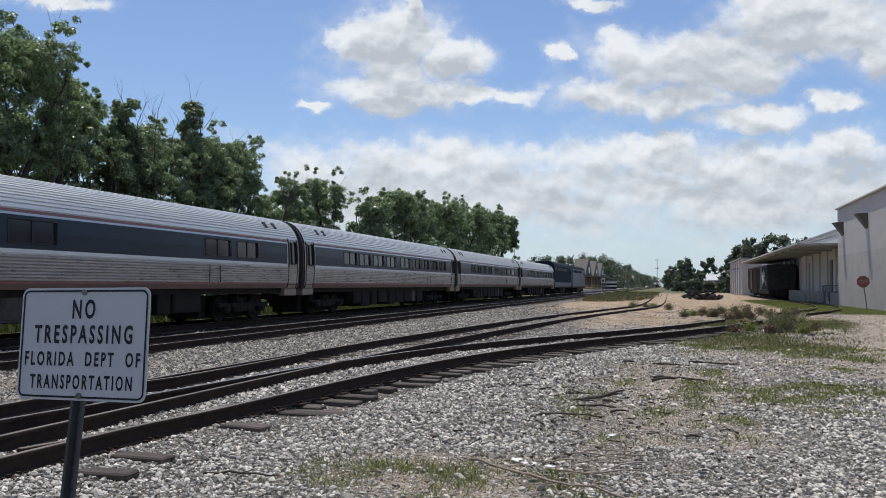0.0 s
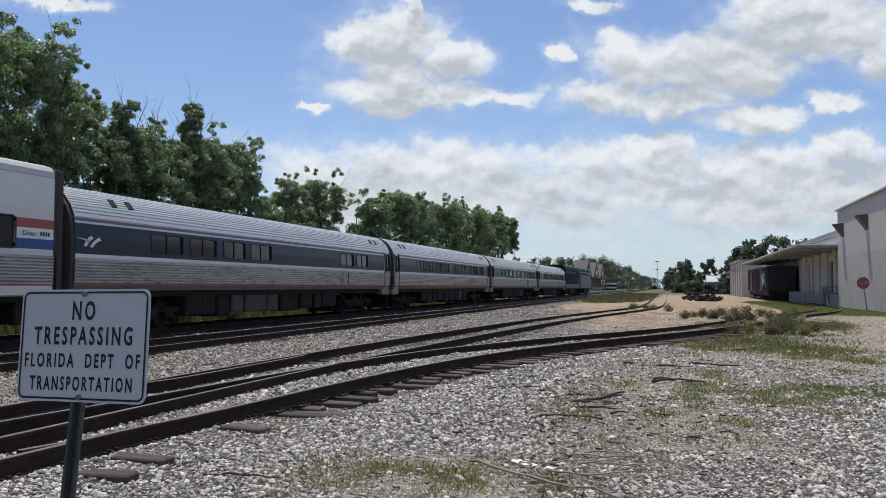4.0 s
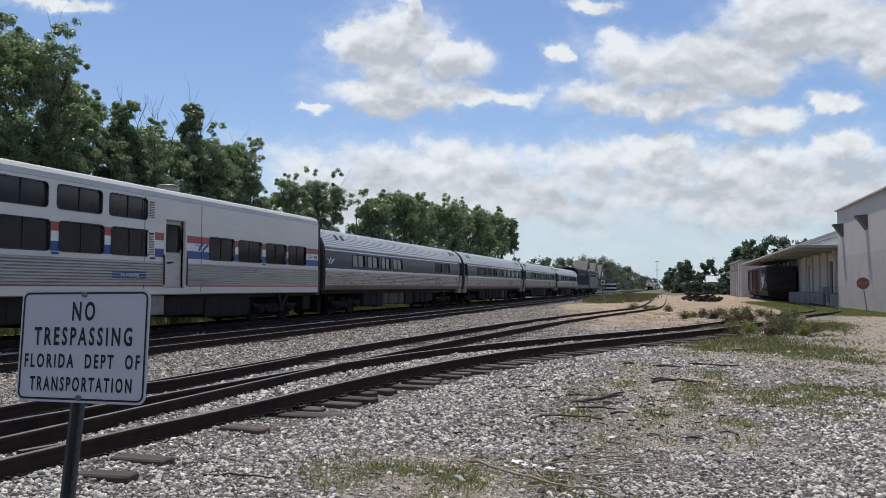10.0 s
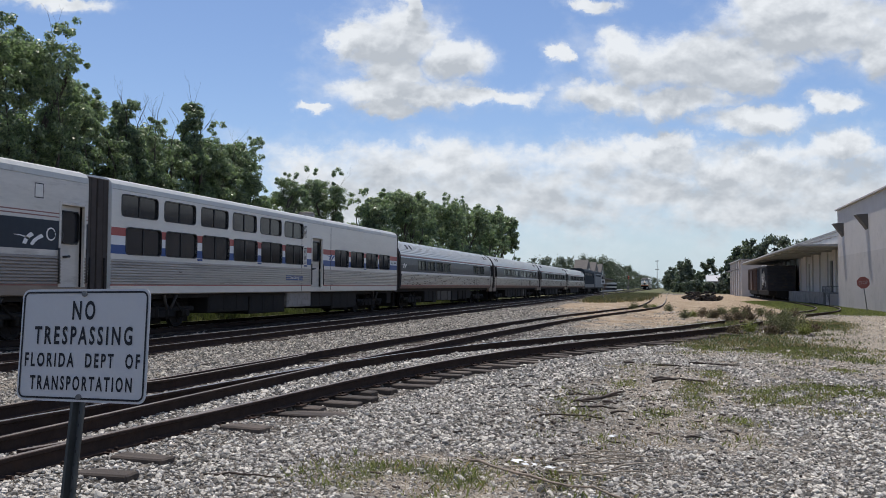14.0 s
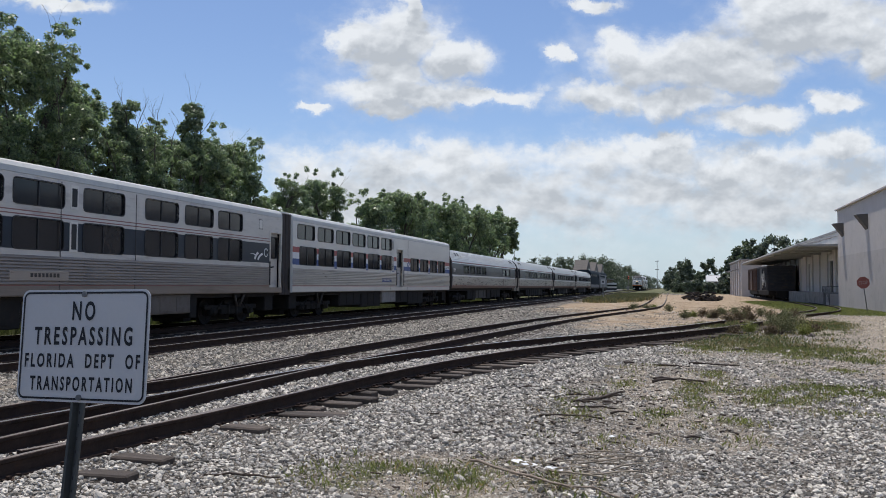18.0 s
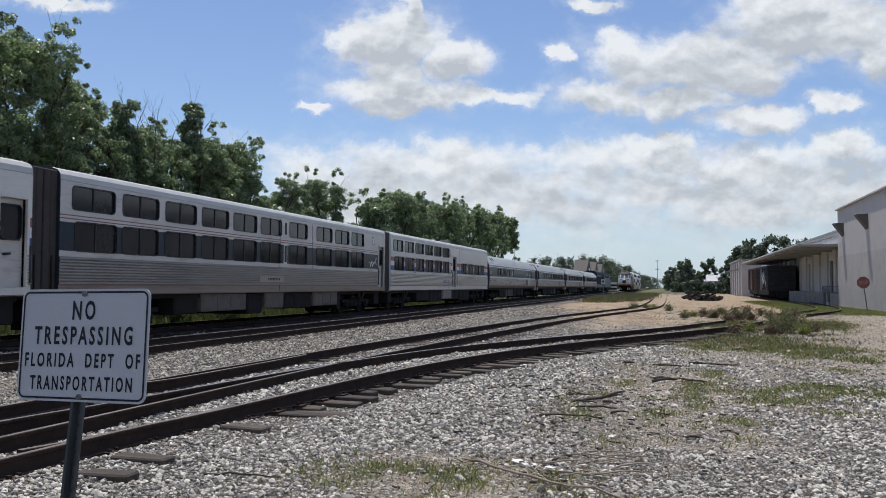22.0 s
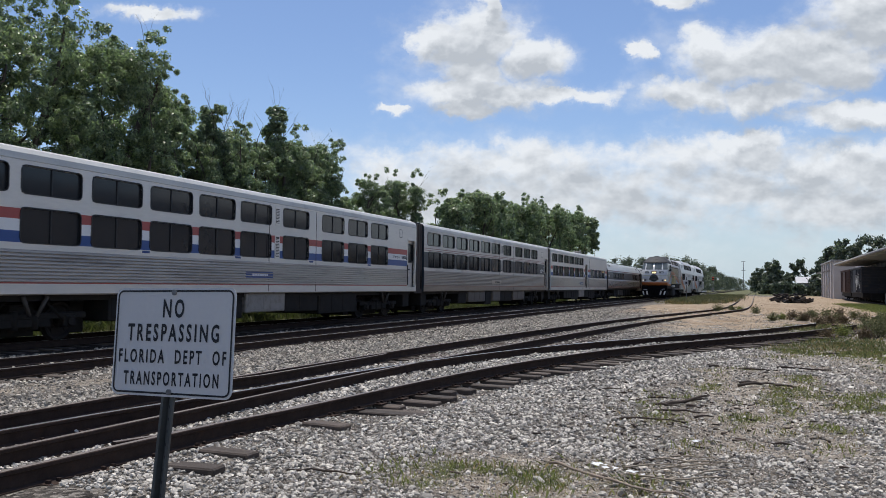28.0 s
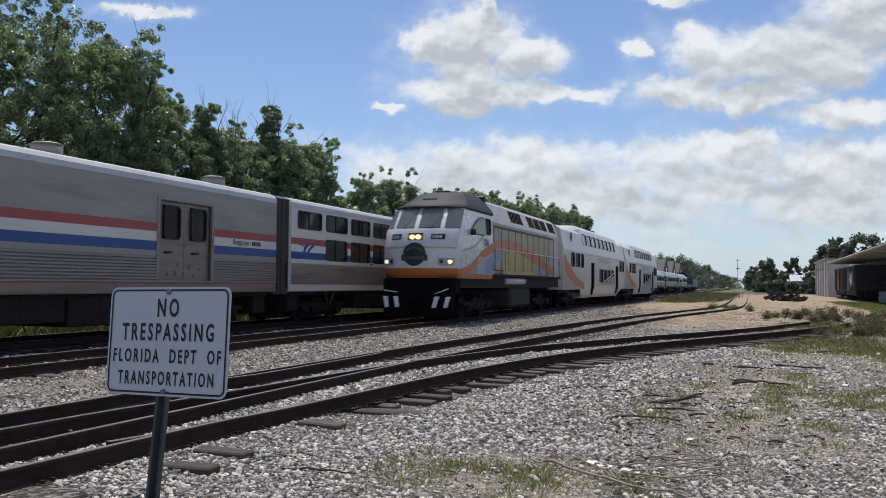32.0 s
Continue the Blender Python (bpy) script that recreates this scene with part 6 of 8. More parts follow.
def islands(me):
    """The separate letters of a mesh of words."""
    bm = bmesh.new()
    bm.from_mesh(me)
    left, out = set(bm.faces), []
    while left:
        todo = [left.pop()]
        group = []
        while todo:
            f = todo.pop()
            group.append(f)
            for v in f.verts:
                for g in v.link_faces:
                    if g in left:
                        left.discard(g)
                        todo.append(g)
        one = bpy.data.meshes.new("letter")
        ids = {v: i for i, v in enumerate(dict.fromkeys(v for f in group for v in f.verts))}
        one.from_pydata([tuple(v.co) for v in ids], [], [[ids[v] for v in f.verts] for f in group])
        out.append(one)
    bm.free()
    return out


def no_trespassing():
    sg = thing("no_trespassing_sign", "white no trespassing sign with black letters on a steel post", "sign", at=pose(-2.223, 2.804, 1.161, 0, 0, -2.7) @ pose(0, 0, 0, -3.9, -0.8, 0))
    bm = bmesh.new()
    A = rounded(bm, 0.61, 0.437, 0.035, 0.0)
    B = rounded(bm, 0.61, 0.437, 0.035, 0.003)
    for i in range(len(A)):
        bm.faces.new((A[i], A[(i + 1) % len(A)], B[(i + 1) % len(A)], B[i]))
    bmesh.ops.recalc_face_normals(bm, faces=bm.faces)
    face = part("sign_plate", bm, SIGN_WHITE, sg, "white sign plate with rounded corners")
    bm = bmesh.new()
    rounded(bm, 0.592, 0.419, 0.028, -0.002, hole=0.0075)
    part("border", bm, SIGN_BLACK, face)
    for text, z, w, h in (("NO", 0.135, 0.108, 0.076), ("TRESPASSING", 0.037, 0.465, 0.072), ("FLORIDA  DEPT  OF", -0.059, 0.545, 0.056), ("TRANSPORTATION", -0.148, 0.482, 0.056)):
        me = fit_words(words(text, 0.1, bold=0.0024, spread=1.42), w, h)
        for piece in islands(me):
            place("letter", piece, SIGN_BLACK, face, at=pose(0, -0.0022, z, 90, 0, 0))
    for z in (0.2, -0.2):
        bm = bmesh.new()
        rod(bm, (0, -0.008, z), (0, 0.01, z), 0.0115, 12)
        part("bolt", bm, GALV, sg)
    # hat-section post, leaning a little, with punched holes
    bm = bmesh.new()
    prof = ((-0.031, 0.006), (-0.019, 0.006), (-0.012, 0.032), (0.012, 0.032), (0.019, 0.006), (0.031, 0.006), (0.031, 0.010), (0.021, 0.010), (0.015, 0.036), (-0.015, 0.036), (-0.021, 0.010), (-0.031, 0.010))
    top, bot = 0.205, -1.46
    lean = -0.062
    rings = [[bm.verts.new((x + (0.0 if z > 0 else lean * (z / bot) * 1.4), y, z)) for x, y in prof] for z in (top, -0.2, bot)]
    for A, B in zip(rings, rings[1:]):
        for i in range(len(prof)):
            bm.faces.new((A[i], A[(i + 1) % len(prof)], B[(i + 1) % len(prof)], B[i]))
    bmesh.ops.recalc_face_normals(bm, faces=bm.faces)
    post = part("post", bm, SIGN_POST, sg, "dark galvanised steel sign post")
    for i in range(24):
        z = -0.26 - i * 0.05
        x = lean * (z / bot) * 1.4
        part("hole", boxes((x - 0.006, x + 0.006, 0.0300, 0.0318, z - 0.006, z + 0.006)), SIGN_BLACK, post) if i < 24 else None
    return sg


no_trespassing()


# ---- warehouse with loading dock ----
# stained concrete, its base darkened for the shade on the platform
DOCK_CONCRETE = surface("shaded_stained_concrete", (0.24, 0.225, 0.21), 0.9, 0, 0.25, 0.8, 12, 0.15, (0.12, 0.11, 0.10), 0.56)
LOWER_PAINT = surface("faded_lower_wall_paint", (0.445, 0.41, 0.39), 0.85, 0, 0.10, 0.6, 12, 0.15, (0.36, 0.33, 0.31), 0.62)
DRAIN = surface("brown_sheet_metal", (0.13, 0.115, 0.105), 0.7, 0.1, 0.2)


def warehouse():
    wh = thing("warehouse", "pale painted block warehouse with a long canopied loading dock", "building")
    W0, TOP = 13.2, 7.75
    part("wall", boxes((W0, W0 + 0.3, 20, 76.2, -0.4, TOP)), CONCRETE, wh, "plain pale block wall")
    part("wall", boxes((W0 + 0.3, 45, 75.9, 76.2, -0.4, TOP)), CONCRETE, wh)
    part("lower_wall_paint", boxes((W0 - 0.004, W0, 20, 76.2, -0.4, 3.95)), LOWER_PAINT, wh, "slightly darker paint on the lower wall")
    part("coping", boxes((W0 - 0.2, W0 + 0.45, 19.9, 76.3, TOP, TOP + 0.14), bevel=0.02), CONCRETE, wh)
    part("roof", boxes((W0 + 0.3, 45, 20, 76.0, TOP - 0.5, TOP - 0.3)), ROOFING, wh)
    # roof drains that stick out of the wall
    for y in (73.6, 64.8, 54.5, 44.5):
        bm = bmesh.new()
        v = [bm.verts.new(c) for c in ((W0, y, 6.6), (W0, y + 0.9, 6.6), (W0 - 0.75, y + 0.9, 6.55), (W0 - 0.75, y, 6.55), (W0, y, 5.5), (W0, y + 0.9, 5.5))]
        for f in ((0, 1, 2, 3), (0, 3, 4), (1, 5, 2), (3, 2, 5, 4)):
            bm.faces.new([v[i] for i in f])
        bmesh.ops.recalc_face_normals(bm, faces=bm.faces)
        part("roof_drain", bm, DRAIN, wh, "dark wedge-shaped roof drain")
    # recessed dock
    D0 = 14.2
    doors_ = [(84.4, 86.2), (98.0, 99.2), (118, 120.5), (134, 136.5)]
    ys = [76.2] + [v for d in doors_ for v in d] + [150.0]
    for i in range(0, len(ys), 2):
        part("wall", boxes((D0, D0 + 0.3, ys[i], ys[i + 1], -0.4, 6.35)), DOCKWALL, wh)
    for a, b in doors_:
        part("wall", boxes((D0, D0 + 0.3, a, b, 3.9, 6.35)), DOCKWALL, wh)
        # black panel stands for the unlit inside of the doorway
        o = part("dock_door", boxes((D0 + 0.2, D0 + 0.28, a, b, 0.95, 3.9)), GASKET, wh, "dock doorway filled with a black panel for its dark inside")
    y = 78.0
    while y < 150:
        part("pilaster", boxes((D0 - 0.16, D0, y, y + 0.3, 0.95, 4.86)), DOCKWALL, wh)
        y += 4.4
    part("dock_platform", boxes((12.7, D0, 80.5, 103.5, -0.4, 0.95), bevel=0.03), DOCK_CONCRETE, wh, "concrete loading platform")
    part("upper_wall", boxes((D0 - 0.1, D0 + 0.3, 76.3, 150, 6.35, 6.55)), ROOFING, wh)
    part("dock_roof", boxes((D0 + 0.3, 45, 76.2, 150, 5.9, 6.1)), ROOFING, wh)
    part("canopy", boxes((10.3, D0, 77.0, 138, 4.86, 5.08), bevel=0.03), CANOPY_PAINT, wh, "long flat canopy with a rounded edge")
    part("canopy_edge", rods(((10.28, 77.0, 4.97), (10.28, 138, 4.97), 0.13), n=10), ROOFING, wh)
    for i in range(10):
        yy = 79 + i * 6
        part("canopy_tie", rods(((10.8, yy, 5.08), (D0, yy, 6.0), 0.03), n=5), ROOFING, wh)
        part("canopy_beam", boxes((10.5, D0, yy - 0.09, yy + 0.09, 4.66, 4.86)), CANOPY_PAINT, wh)
    # far wing
    part("wall", boxes((11.0, 11.3, 150.3, 178, -0.4, 5.9)), CONCRETE, wh)
    part("wall", boxes((11.0, 30, 150, 150.3, -0.4, 5.9)), CONCRETE, wh)
    part("roof", boxes((10.7, 30, 149.8, 178.2, 5.9, 6.12)), ROOFING, wh)
    for yy in (152, 157.5, 163, 168.5, 174):
        part("pilaster", boxes((10.75, 11.0, yy, yy + 0.7, -0.4, 5.8)), CONCRETE, wh)
        part("awning", boxes((10.1, 11.0, yy + 1.2, yy + 3.6, 4.3, 4.45)), ROOFING, wh)
    # dock steps and rail at the near end
    for i in range(6):
        part("step", boxes((12.9, 14.4, 78.6 + i * 0.3, 78.9 + i * 0.3, -0.3, 0.0 + i * 0.18)), CONCRETE, wh)
    for yy in (78.6, 80.4, 82.2):
        part("rail_post", rods(((12.9, yy, -0.2), (12.9, yy, 1.55), 0.035), n=6), GALV, wh)
    for i in range(22):
        yy = 78.7 + i * 0.16
        part("baluster", rods(((12.9, yy, 0.1), (12.9, yy, 1.5), 0.012), n=4), GALV, wh)
    for z in (0.9, 1.5):
        part("handrail", rods(((12.9, 78.6, z), (12.9, 82.2, z), 0.03), ((12.9, 78.6, z), (14.0, 78.6, z), 0.03), n=6), GALV, wh)
    return wh


warehouse()
BOX_DARK = surface("dark_boxcar_paint", (0.020, 0.023, 0.034), 0.6, 0, 0.3, 1, 20, 0.1, (0.07, 0.05, 0.04), 0.62, each=0.1)
BOX_BROWN = surface("rust_brown_boxcar_paint", (0.075, 0.036, 0.025), 0.7, 0, 0.3, 1, 20, 0.1, (0.06, 0.035, 0.025), 0.6)


def boxcar(label, at, mat, length, tags):
    car = thing("boxcar", label, "freight car", at=at)
    part("body", boxes((-1.55, 1.55, 0, length, 0.95, 3.75), bevel=0.03), mat, car)
    part("roof", boxes((-1.6, 1.6, -0.05, length + 0.05, 3.75, 3.95), bevel=0.06), mat, car)
    n = int(length / 1.2)
    for i in range(n):
        y = 0.3 + i * length / n
        for s in (-1, 1):
            part("side_rib", boxes((*sorted((s * 1.55, s * 1.62)), y, y + 0.1, 1.0, 3.72)), mat, car)
    for i in range(7):
        part("end_rib", boxes((-1.4, 1.4, -0.06, 0.0, 1.2 + i * 0.36, 1.3 + i * 0.36), bevel=0.02), mat, car)
    for s in (-1, 1):
        part("sliding_door", boxes((*sorted((s * 1.56, s * 1.66)), length / 2 - 1.4, length / 2 + 1.4, 1.0, 3.65), bevel=0.02), mat, car)
    part("ladder", rods(*[((-1.66, 0.25, 1.1 + i * 0.38), (-1.66, 0.75, 1.1 + i * 0.38), 0.02) for i in range(7)], n=5), DARK, car)
    if tags:
        bm = bmesh.new()
        rnd = random.Random(6)
        for k in range(26):
            y, z, w, h = rnd.uniform(0.8, 5.4), rnd.uniform(1.3, 2.6), rnd.uniform(0.05, 0.11), rnd.uniform(0.3, 0.8)
            lean = rnd.uniform(-0.5, 0.5)
            bm = bmesh.new()
            sheet(bm, [(-1.668, y, z), (-1.668, y + lean, z + h), (-1.668, y + lean + w * 2.5, z + h), (-1.668, y + w * 2.5, z)])
            part("painted_mark", bm, WHITE, car)
    part("underframe", boxes((-1.4, 1.4, 0.2, length - 0.2, 0.45, 0.95)), DARK, car)
    for y in (2.0, length - 2.0):
        add_truck(car, y, [])
    return car


boxcar("black boxcar with white painted marks at the dock", pose(12.2, 106.0, 0), BOX_DARK, 12.6, True)
boxcar("rust brown boxcar coupled behind at the dock", pose(12.2, 119.6, 0), BOX_BROWN, 12.6, False)
lay_track("sunken dock track beside the loading platform", [Vector((12.2, y, 0)) for y in (104, 115, 125, 140)], RAIL_TOP_OLD, 104, 112)


# ---- trees ----
def limb(bm, rnd, p, d, length, r, depth, tips):
    """A bent tapered branch that forks; ends are gathered in tips."""
    q = p
    for k in range(3):
        d = (d + Vector((rnd.uniform(-0.22, 0.22), rnd.uniform(-0.22, 0.22), rnd.uniform(-0.04, 0.16)))).normalized()
        e = q + d * length / 3
        rod(bm, q, e, r * (1 - 0.2 * k), 6 if depth < 2 else 4, r * (1 - 0.2 * (k + 1)), cap=False)
        q = e
        if depth < 3 and k > 0:
            side = (d + Vector((rnd.uniform(-1, 1), rnd.uniform(-1, 1), rnd.uniform(-0.1, 0.6))) * 0.9).normalized()
            limb(bm, rnd, q, side, length * rnd.uniform(0.45, 0.65), r * 0.5, depth + 1, tips)
    tips.append((q, depth))


def leaf_cloud(rnd, centres, per, size, rosette=False):
    """Leaves as bent four-cornered blades in clumps; in a rosette they sit on the clump's shell and point outwards and up."""
    c = np.repeat(np.array([k[0] for k in centres]), per, axis=0)
    rad = np.repeat(np.array([k[1] for k in centres]), per)[:, None]
    n = len(c)
    g = np.random.RandomState(rnd.randrange(1 << 30))
    v = g.normal(size=(n, 3))
    v /= np.linalg.norm(v, axis=1)[:, None] + 1e-9
    if rosette:
        pos = c + v * rad * (0.3 + 0.7 * g.uniform(0, 1, (n, 1)) ** 0.6) * np.array([1.0, 1.0, 0.8])
        nrm = v * 0.75 + g.normal(size=(n, 3)) * 0.32 + np.array([0, 0, 0.55])
        along = v + g.normal(size=(n, 3)) * 0.45
    else:
        pos = c + g.normal(size=(n, 3)) * rad * np.array([0.55, 0.55, 0.5])
        nrm = v * 0.5 + g.normal(size=(n, 3)) * 0.6 + np.array([0, 0, 0.45])
        along = g.normal(size=(n, 3))
    nrm /= np.linalg.norm(nrm, axis=1)[:, None] + 1e-9
    b = np.cross(nrm, along)
    b /= np.linalg.norm(b, axis=1)[:, None] + 1e-9
    t = np.cross(b, nrm)
    s = size * g.uniform(0.6, 1.35, (n, 1))
    corners = np.stack([pos - t * s, pos - b * s * 0.55 + nrm * s * 0.18, pos + t * s * 1.1 - nrm * s * 0.2, pos + b * s * 0.55 + nrm * s * 0.18], axis=1).reshape(-1, 3)
    return corners


def quad_object(name, corners, mat, parent=None, label="", kind="", category=""):
    n = len(corners) // 4
    me = bpy.data.meshes.new(name)
    me.vertices.add(4 * n)
    me.vertices.foreach_set("co", np.asarray(corners, dtype=np.float32).ravel())
    me.loops.add(4 * n)
    me.loops.foreach_set("vertex_index", np.arange(4 * n, dtype=np.int32))
    me.polygons.add(n)
    me.polygons.foreach_set("loop_start", np.arange(0, 4 * n, 4, dtype=np.int32))
    me.update(calc_edges=True)
    ob = place(name, me, mat, parent, label)
    if kind or category:
        tagged(ob, "", category, "", kind)
    return ob


def tree(label, x, y, height, spread, seed, lobes_n=34, tufts=12, per=46, leaf=0.10, tuft=0.34, mat=None, bare=0, low=0.12):
    """A forked trunk whose boughs carry rounded tufts of leaves, with gaps between the boughs."""
    rnd = random.Random(seed)
    tr = thing("tree", label, "tree", at=pose(x, y, GROUND), group="trees along the tracks")
    bm = bmesh.new()
    tips = []
    base = Vector((0, 0, -0.2))
    trunk_h = height * rnd.uniform(0.28, 0.38)
    top = Vector((rnd.uniform(-0.4, 0.4), rnd.uniform(-0.4, 0.4), trunk_h))
    r = 0.08 + height * 0.011
    rod(bm, base, top * 0.5, r * 1.2, 9, r, cap=False)
    rod(bm, top * 0.5, top, r, 9, r * 0.85, cap=False)
    n = 6
    for i in range(n):
        a = 2 * math.pi * (i + rnd.random() * 0.6) / n
        d = Vector((math.cos(a) * 0.75, math.sin(a) * 0.75, rnd.uniform(0.6, 1.5))).normalized()
        limb(bm, rnd, top - Vector((0, 0, rnd.uniform(0, trunk_h * 0.3))), d, (height - trunk_h) * rnd.uniform(0.5, 0.72), r * 0.6, 1, tips)
    limb(bm, rnd, top, Vector((0, 0, 1)), (height - trunk_h) * 0.75, r * 0.75, 1, tips)

    def inside(q):
        rr = math.hypot(q.x, q.y)
        k = 0.7 * spread / rr if rr > 0.7 * spread else 1.0
        return Vector((q.x * k, q.y * k, min(q.z, 0.86 * height)))
    for v in bm.verts:
        v.co = inside(v.co)
    tips = [inside(q) for q, _ in tips]
    cs = []
    for k in range(bare):
        q = rnd.choice(tips)
        e = Vector((q.x * 0.8, q.y * 0.8, height * rnd.uniform(0.86, 0.95)))
        limb(bm, rnd, e, Vector((rnd.uniform(-0.5, 0.5), rnd.uniform(-0.5, 0.5), 0.9)), height * rnd.uniform(0.09, 0.15), 0.018, 0, [])
        rod(bm, q * 0.8, e, 0.04, 5, 0.02, cap=False)
    part("trunk", bm, BARK, tr, "grey-brown trunk and limbs")
    rnd.shuffle(tips)
    lobes = [(q, spread * rnd.uniform(0.22, 0.3)) for q in tips[:lobes_n // 4]]
    while len(lobes) < lobes_n:
        a, u, w = rnd.uniform(0, 2 * math.pi), rnd.random() ** 0.5, rnd.random() ** 0.8
        lr = spread * rnd.uniform(0.24, 0.34)
        k = (spread - 0.8 * lr) * (1.0 - 0.5 * max(0, (w - 0.45) / 0.55) ** 2) * (0.8 + 0.2 * min(1, w / 0.3))
        lobes.append((Vector((math.cos(a) * u * k, math.sin(a) * u * k, height * low + (height * (1 - low) - 0.9 * lr) * w)), lr))
    # sprays that stand out of the crown make its outline ragged
    for k in range(int(lobes_n * 0.5) if spread > 1 else 0):
        a, w = rnd.uniform(0, 2 * math.pi), rnd.uniform(0.35, 1.0)
        kk = spread * (1.0 - 0.45 * max(0, (w - 0.5) / 0.5) ** 2) * rnd.uniform(0.9, 1.07)
        q = Vector((math.cos(a) * kk, math.sin(a) * kk, height * (low + (1 - low) * w) * rnd.uniform(0.97, 1.05)))
        for j in range(4):
            c = q + Vector((rnd.gauss(0, 0.25), rnd.gauss(0, 0.25), rnd.gauss(0, 0.25))) - Vector((q.x, q.y, 0)) * 0.06 * j
            cs.append((tuple(c), tuft * rnd.uniform(0.4, 0.85)))
    for c, lr in lobes:
        for k in range(tufts):
            d = Vector((rnd.gauss(0, 1), rnd.gauss(0, 1), rnd.gauss(0.45, 0.8))).normalized()
            q = c + d * lr * rnd.uniform(0.62, 1.1)
            cs.append(((q.x, q.y, min(q.z, height - rnd.uniform(-0.1, 0.35))), tuft * rnd.uniform(0.6, 1.2)))
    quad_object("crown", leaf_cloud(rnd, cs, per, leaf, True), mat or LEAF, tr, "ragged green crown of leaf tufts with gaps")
    return tr


# place across and along, height, spread, bare twigs, share of the height below the crown
ROW = [(-24.5, 14.0, 14.2, 4.6, 0, 0.12), (-26.0, 19.0, 13.9, 4.4, 0, 0.12), (-25.5, 23.4, 13.0, 3.4, 0, 0.12), (-25.0, 27.7, 11.9, 2.8, 1, 0.12), (-25.2, 30.6, 10.7, 1.6, 0, 0.2), (-25.8, 32.8, 10.0, 2.0, 1, 0.1), (-25.8, 37.6, 9.9, 2.1, 3, 0.1), (-25.6, 43.0, 9.9, 2.0, 1, 0.1), (-25.5, 35.3, 9.7, 2.2, 5, 0.12), (-25.2, 34.6, 10.5, 0.95, 2, 0.6),
       (-25.0, 40.6, 10.0, 2.1, 3, 0.12), (-24.9, 39.8, 11.5, 0.75, 2, 0.68), (-25.3, 45.6, 10.2, 2.1, 1, 0.12), (-25.0, 50.6, 8.6, 1.9, 0, 0.0), (-25.6, 53.6, 7.6, 1.6, 0, 0.0), (-24.8, 56.6, 9.5, 2.0, 2, 0.0),
       (-25.0, 67.5, 9.2, 2.0, 0, 0.0), (-25.0, 76.0, 10.9, 3.0, 0, 0.12), (-26.0, 83.5, 10.8, 3.2, 0, 0.12), (-25.5, 91.5, 11.3, 3.4, 0, 0.12), (-25.0, 100.0, 11.8, 3.4, 0, 0.12), (-25.5, 109.0, 11.8, 3.4, 0, 0.12),
       (-25.0, 117.0, 12.1, 3.1, 0, 0.12), (-24.8, 124.5, 12.8, 2.6, 0, 0.12)]
for i, (x, y, h, sp, bare, low) in enumerate(ROW):
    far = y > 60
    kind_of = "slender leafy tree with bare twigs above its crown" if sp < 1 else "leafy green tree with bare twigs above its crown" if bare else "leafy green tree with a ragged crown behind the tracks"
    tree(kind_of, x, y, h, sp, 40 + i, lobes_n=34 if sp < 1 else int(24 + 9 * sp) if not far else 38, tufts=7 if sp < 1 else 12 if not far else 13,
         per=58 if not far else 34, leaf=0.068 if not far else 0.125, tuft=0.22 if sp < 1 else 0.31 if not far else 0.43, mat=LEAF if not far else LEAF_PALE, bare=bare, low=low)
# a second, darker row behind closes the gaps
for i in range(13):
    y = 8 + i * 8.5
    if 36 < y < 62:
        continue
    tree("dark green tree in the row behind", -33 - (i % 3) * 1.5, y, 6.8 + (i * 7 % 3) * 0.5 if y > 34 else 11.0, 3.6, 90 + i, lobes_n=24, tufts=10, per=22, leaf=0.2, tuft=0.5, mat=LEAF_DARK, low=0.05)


def far_wood(label, spots, seed, leaf=0.34, mat=None):
    """Distant crowns joined into one wood."""
    rnd = random.Random(seed)
    cs = []
    for x, y, h, sp in spots:
        for k in range(44):
            a, u, w = rnd.uniform(0, 2 * math.pi), rnd.random() ** 0.5, rnd.random()
            kk = sp * (1.0 - 0.5 * w ** 2)
            cs.append(((x + math.cos(a) * u * kk, y + math.sin(a) * u * kk, GROUND + h * (0.04 + 0.94 * w)), rnd.uniform(0.6, 1.1) * sp * 0.2))
    ob = quad_object("far_wood", leaf_cloud(rnd, cs, 80, leaf), mat or LEAF_HAZED)
    tagged(ob, label, "trees", kind="stuff")


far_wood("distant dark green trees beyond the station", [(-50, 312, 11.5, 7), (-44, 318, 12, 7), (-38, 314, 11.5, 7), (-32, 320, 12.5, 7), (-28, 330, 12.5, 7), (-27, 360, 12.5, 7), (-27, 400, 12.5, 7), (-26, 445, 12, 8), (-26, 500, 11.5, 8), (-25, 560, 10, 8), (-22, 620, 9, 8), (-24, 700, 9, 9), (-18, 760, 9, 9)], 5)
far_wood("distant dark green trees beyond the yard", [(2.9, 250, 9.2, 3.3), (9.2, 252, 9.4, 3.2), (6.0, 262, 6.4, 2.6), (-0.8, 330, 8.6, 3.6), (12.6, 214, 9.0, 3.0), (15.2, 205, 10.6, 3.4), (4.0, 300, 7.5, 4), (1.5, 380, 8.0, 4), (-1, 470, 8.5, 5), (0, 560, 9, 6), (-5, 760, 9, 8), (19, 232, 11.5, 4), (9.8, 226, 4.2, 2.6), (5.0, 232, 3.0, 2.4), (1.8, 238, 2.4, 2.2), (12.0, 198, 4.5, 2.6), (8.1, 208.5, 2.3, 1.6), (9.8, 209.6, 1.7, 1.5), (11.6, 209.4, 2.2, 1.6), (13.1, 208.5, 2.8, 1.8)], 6)
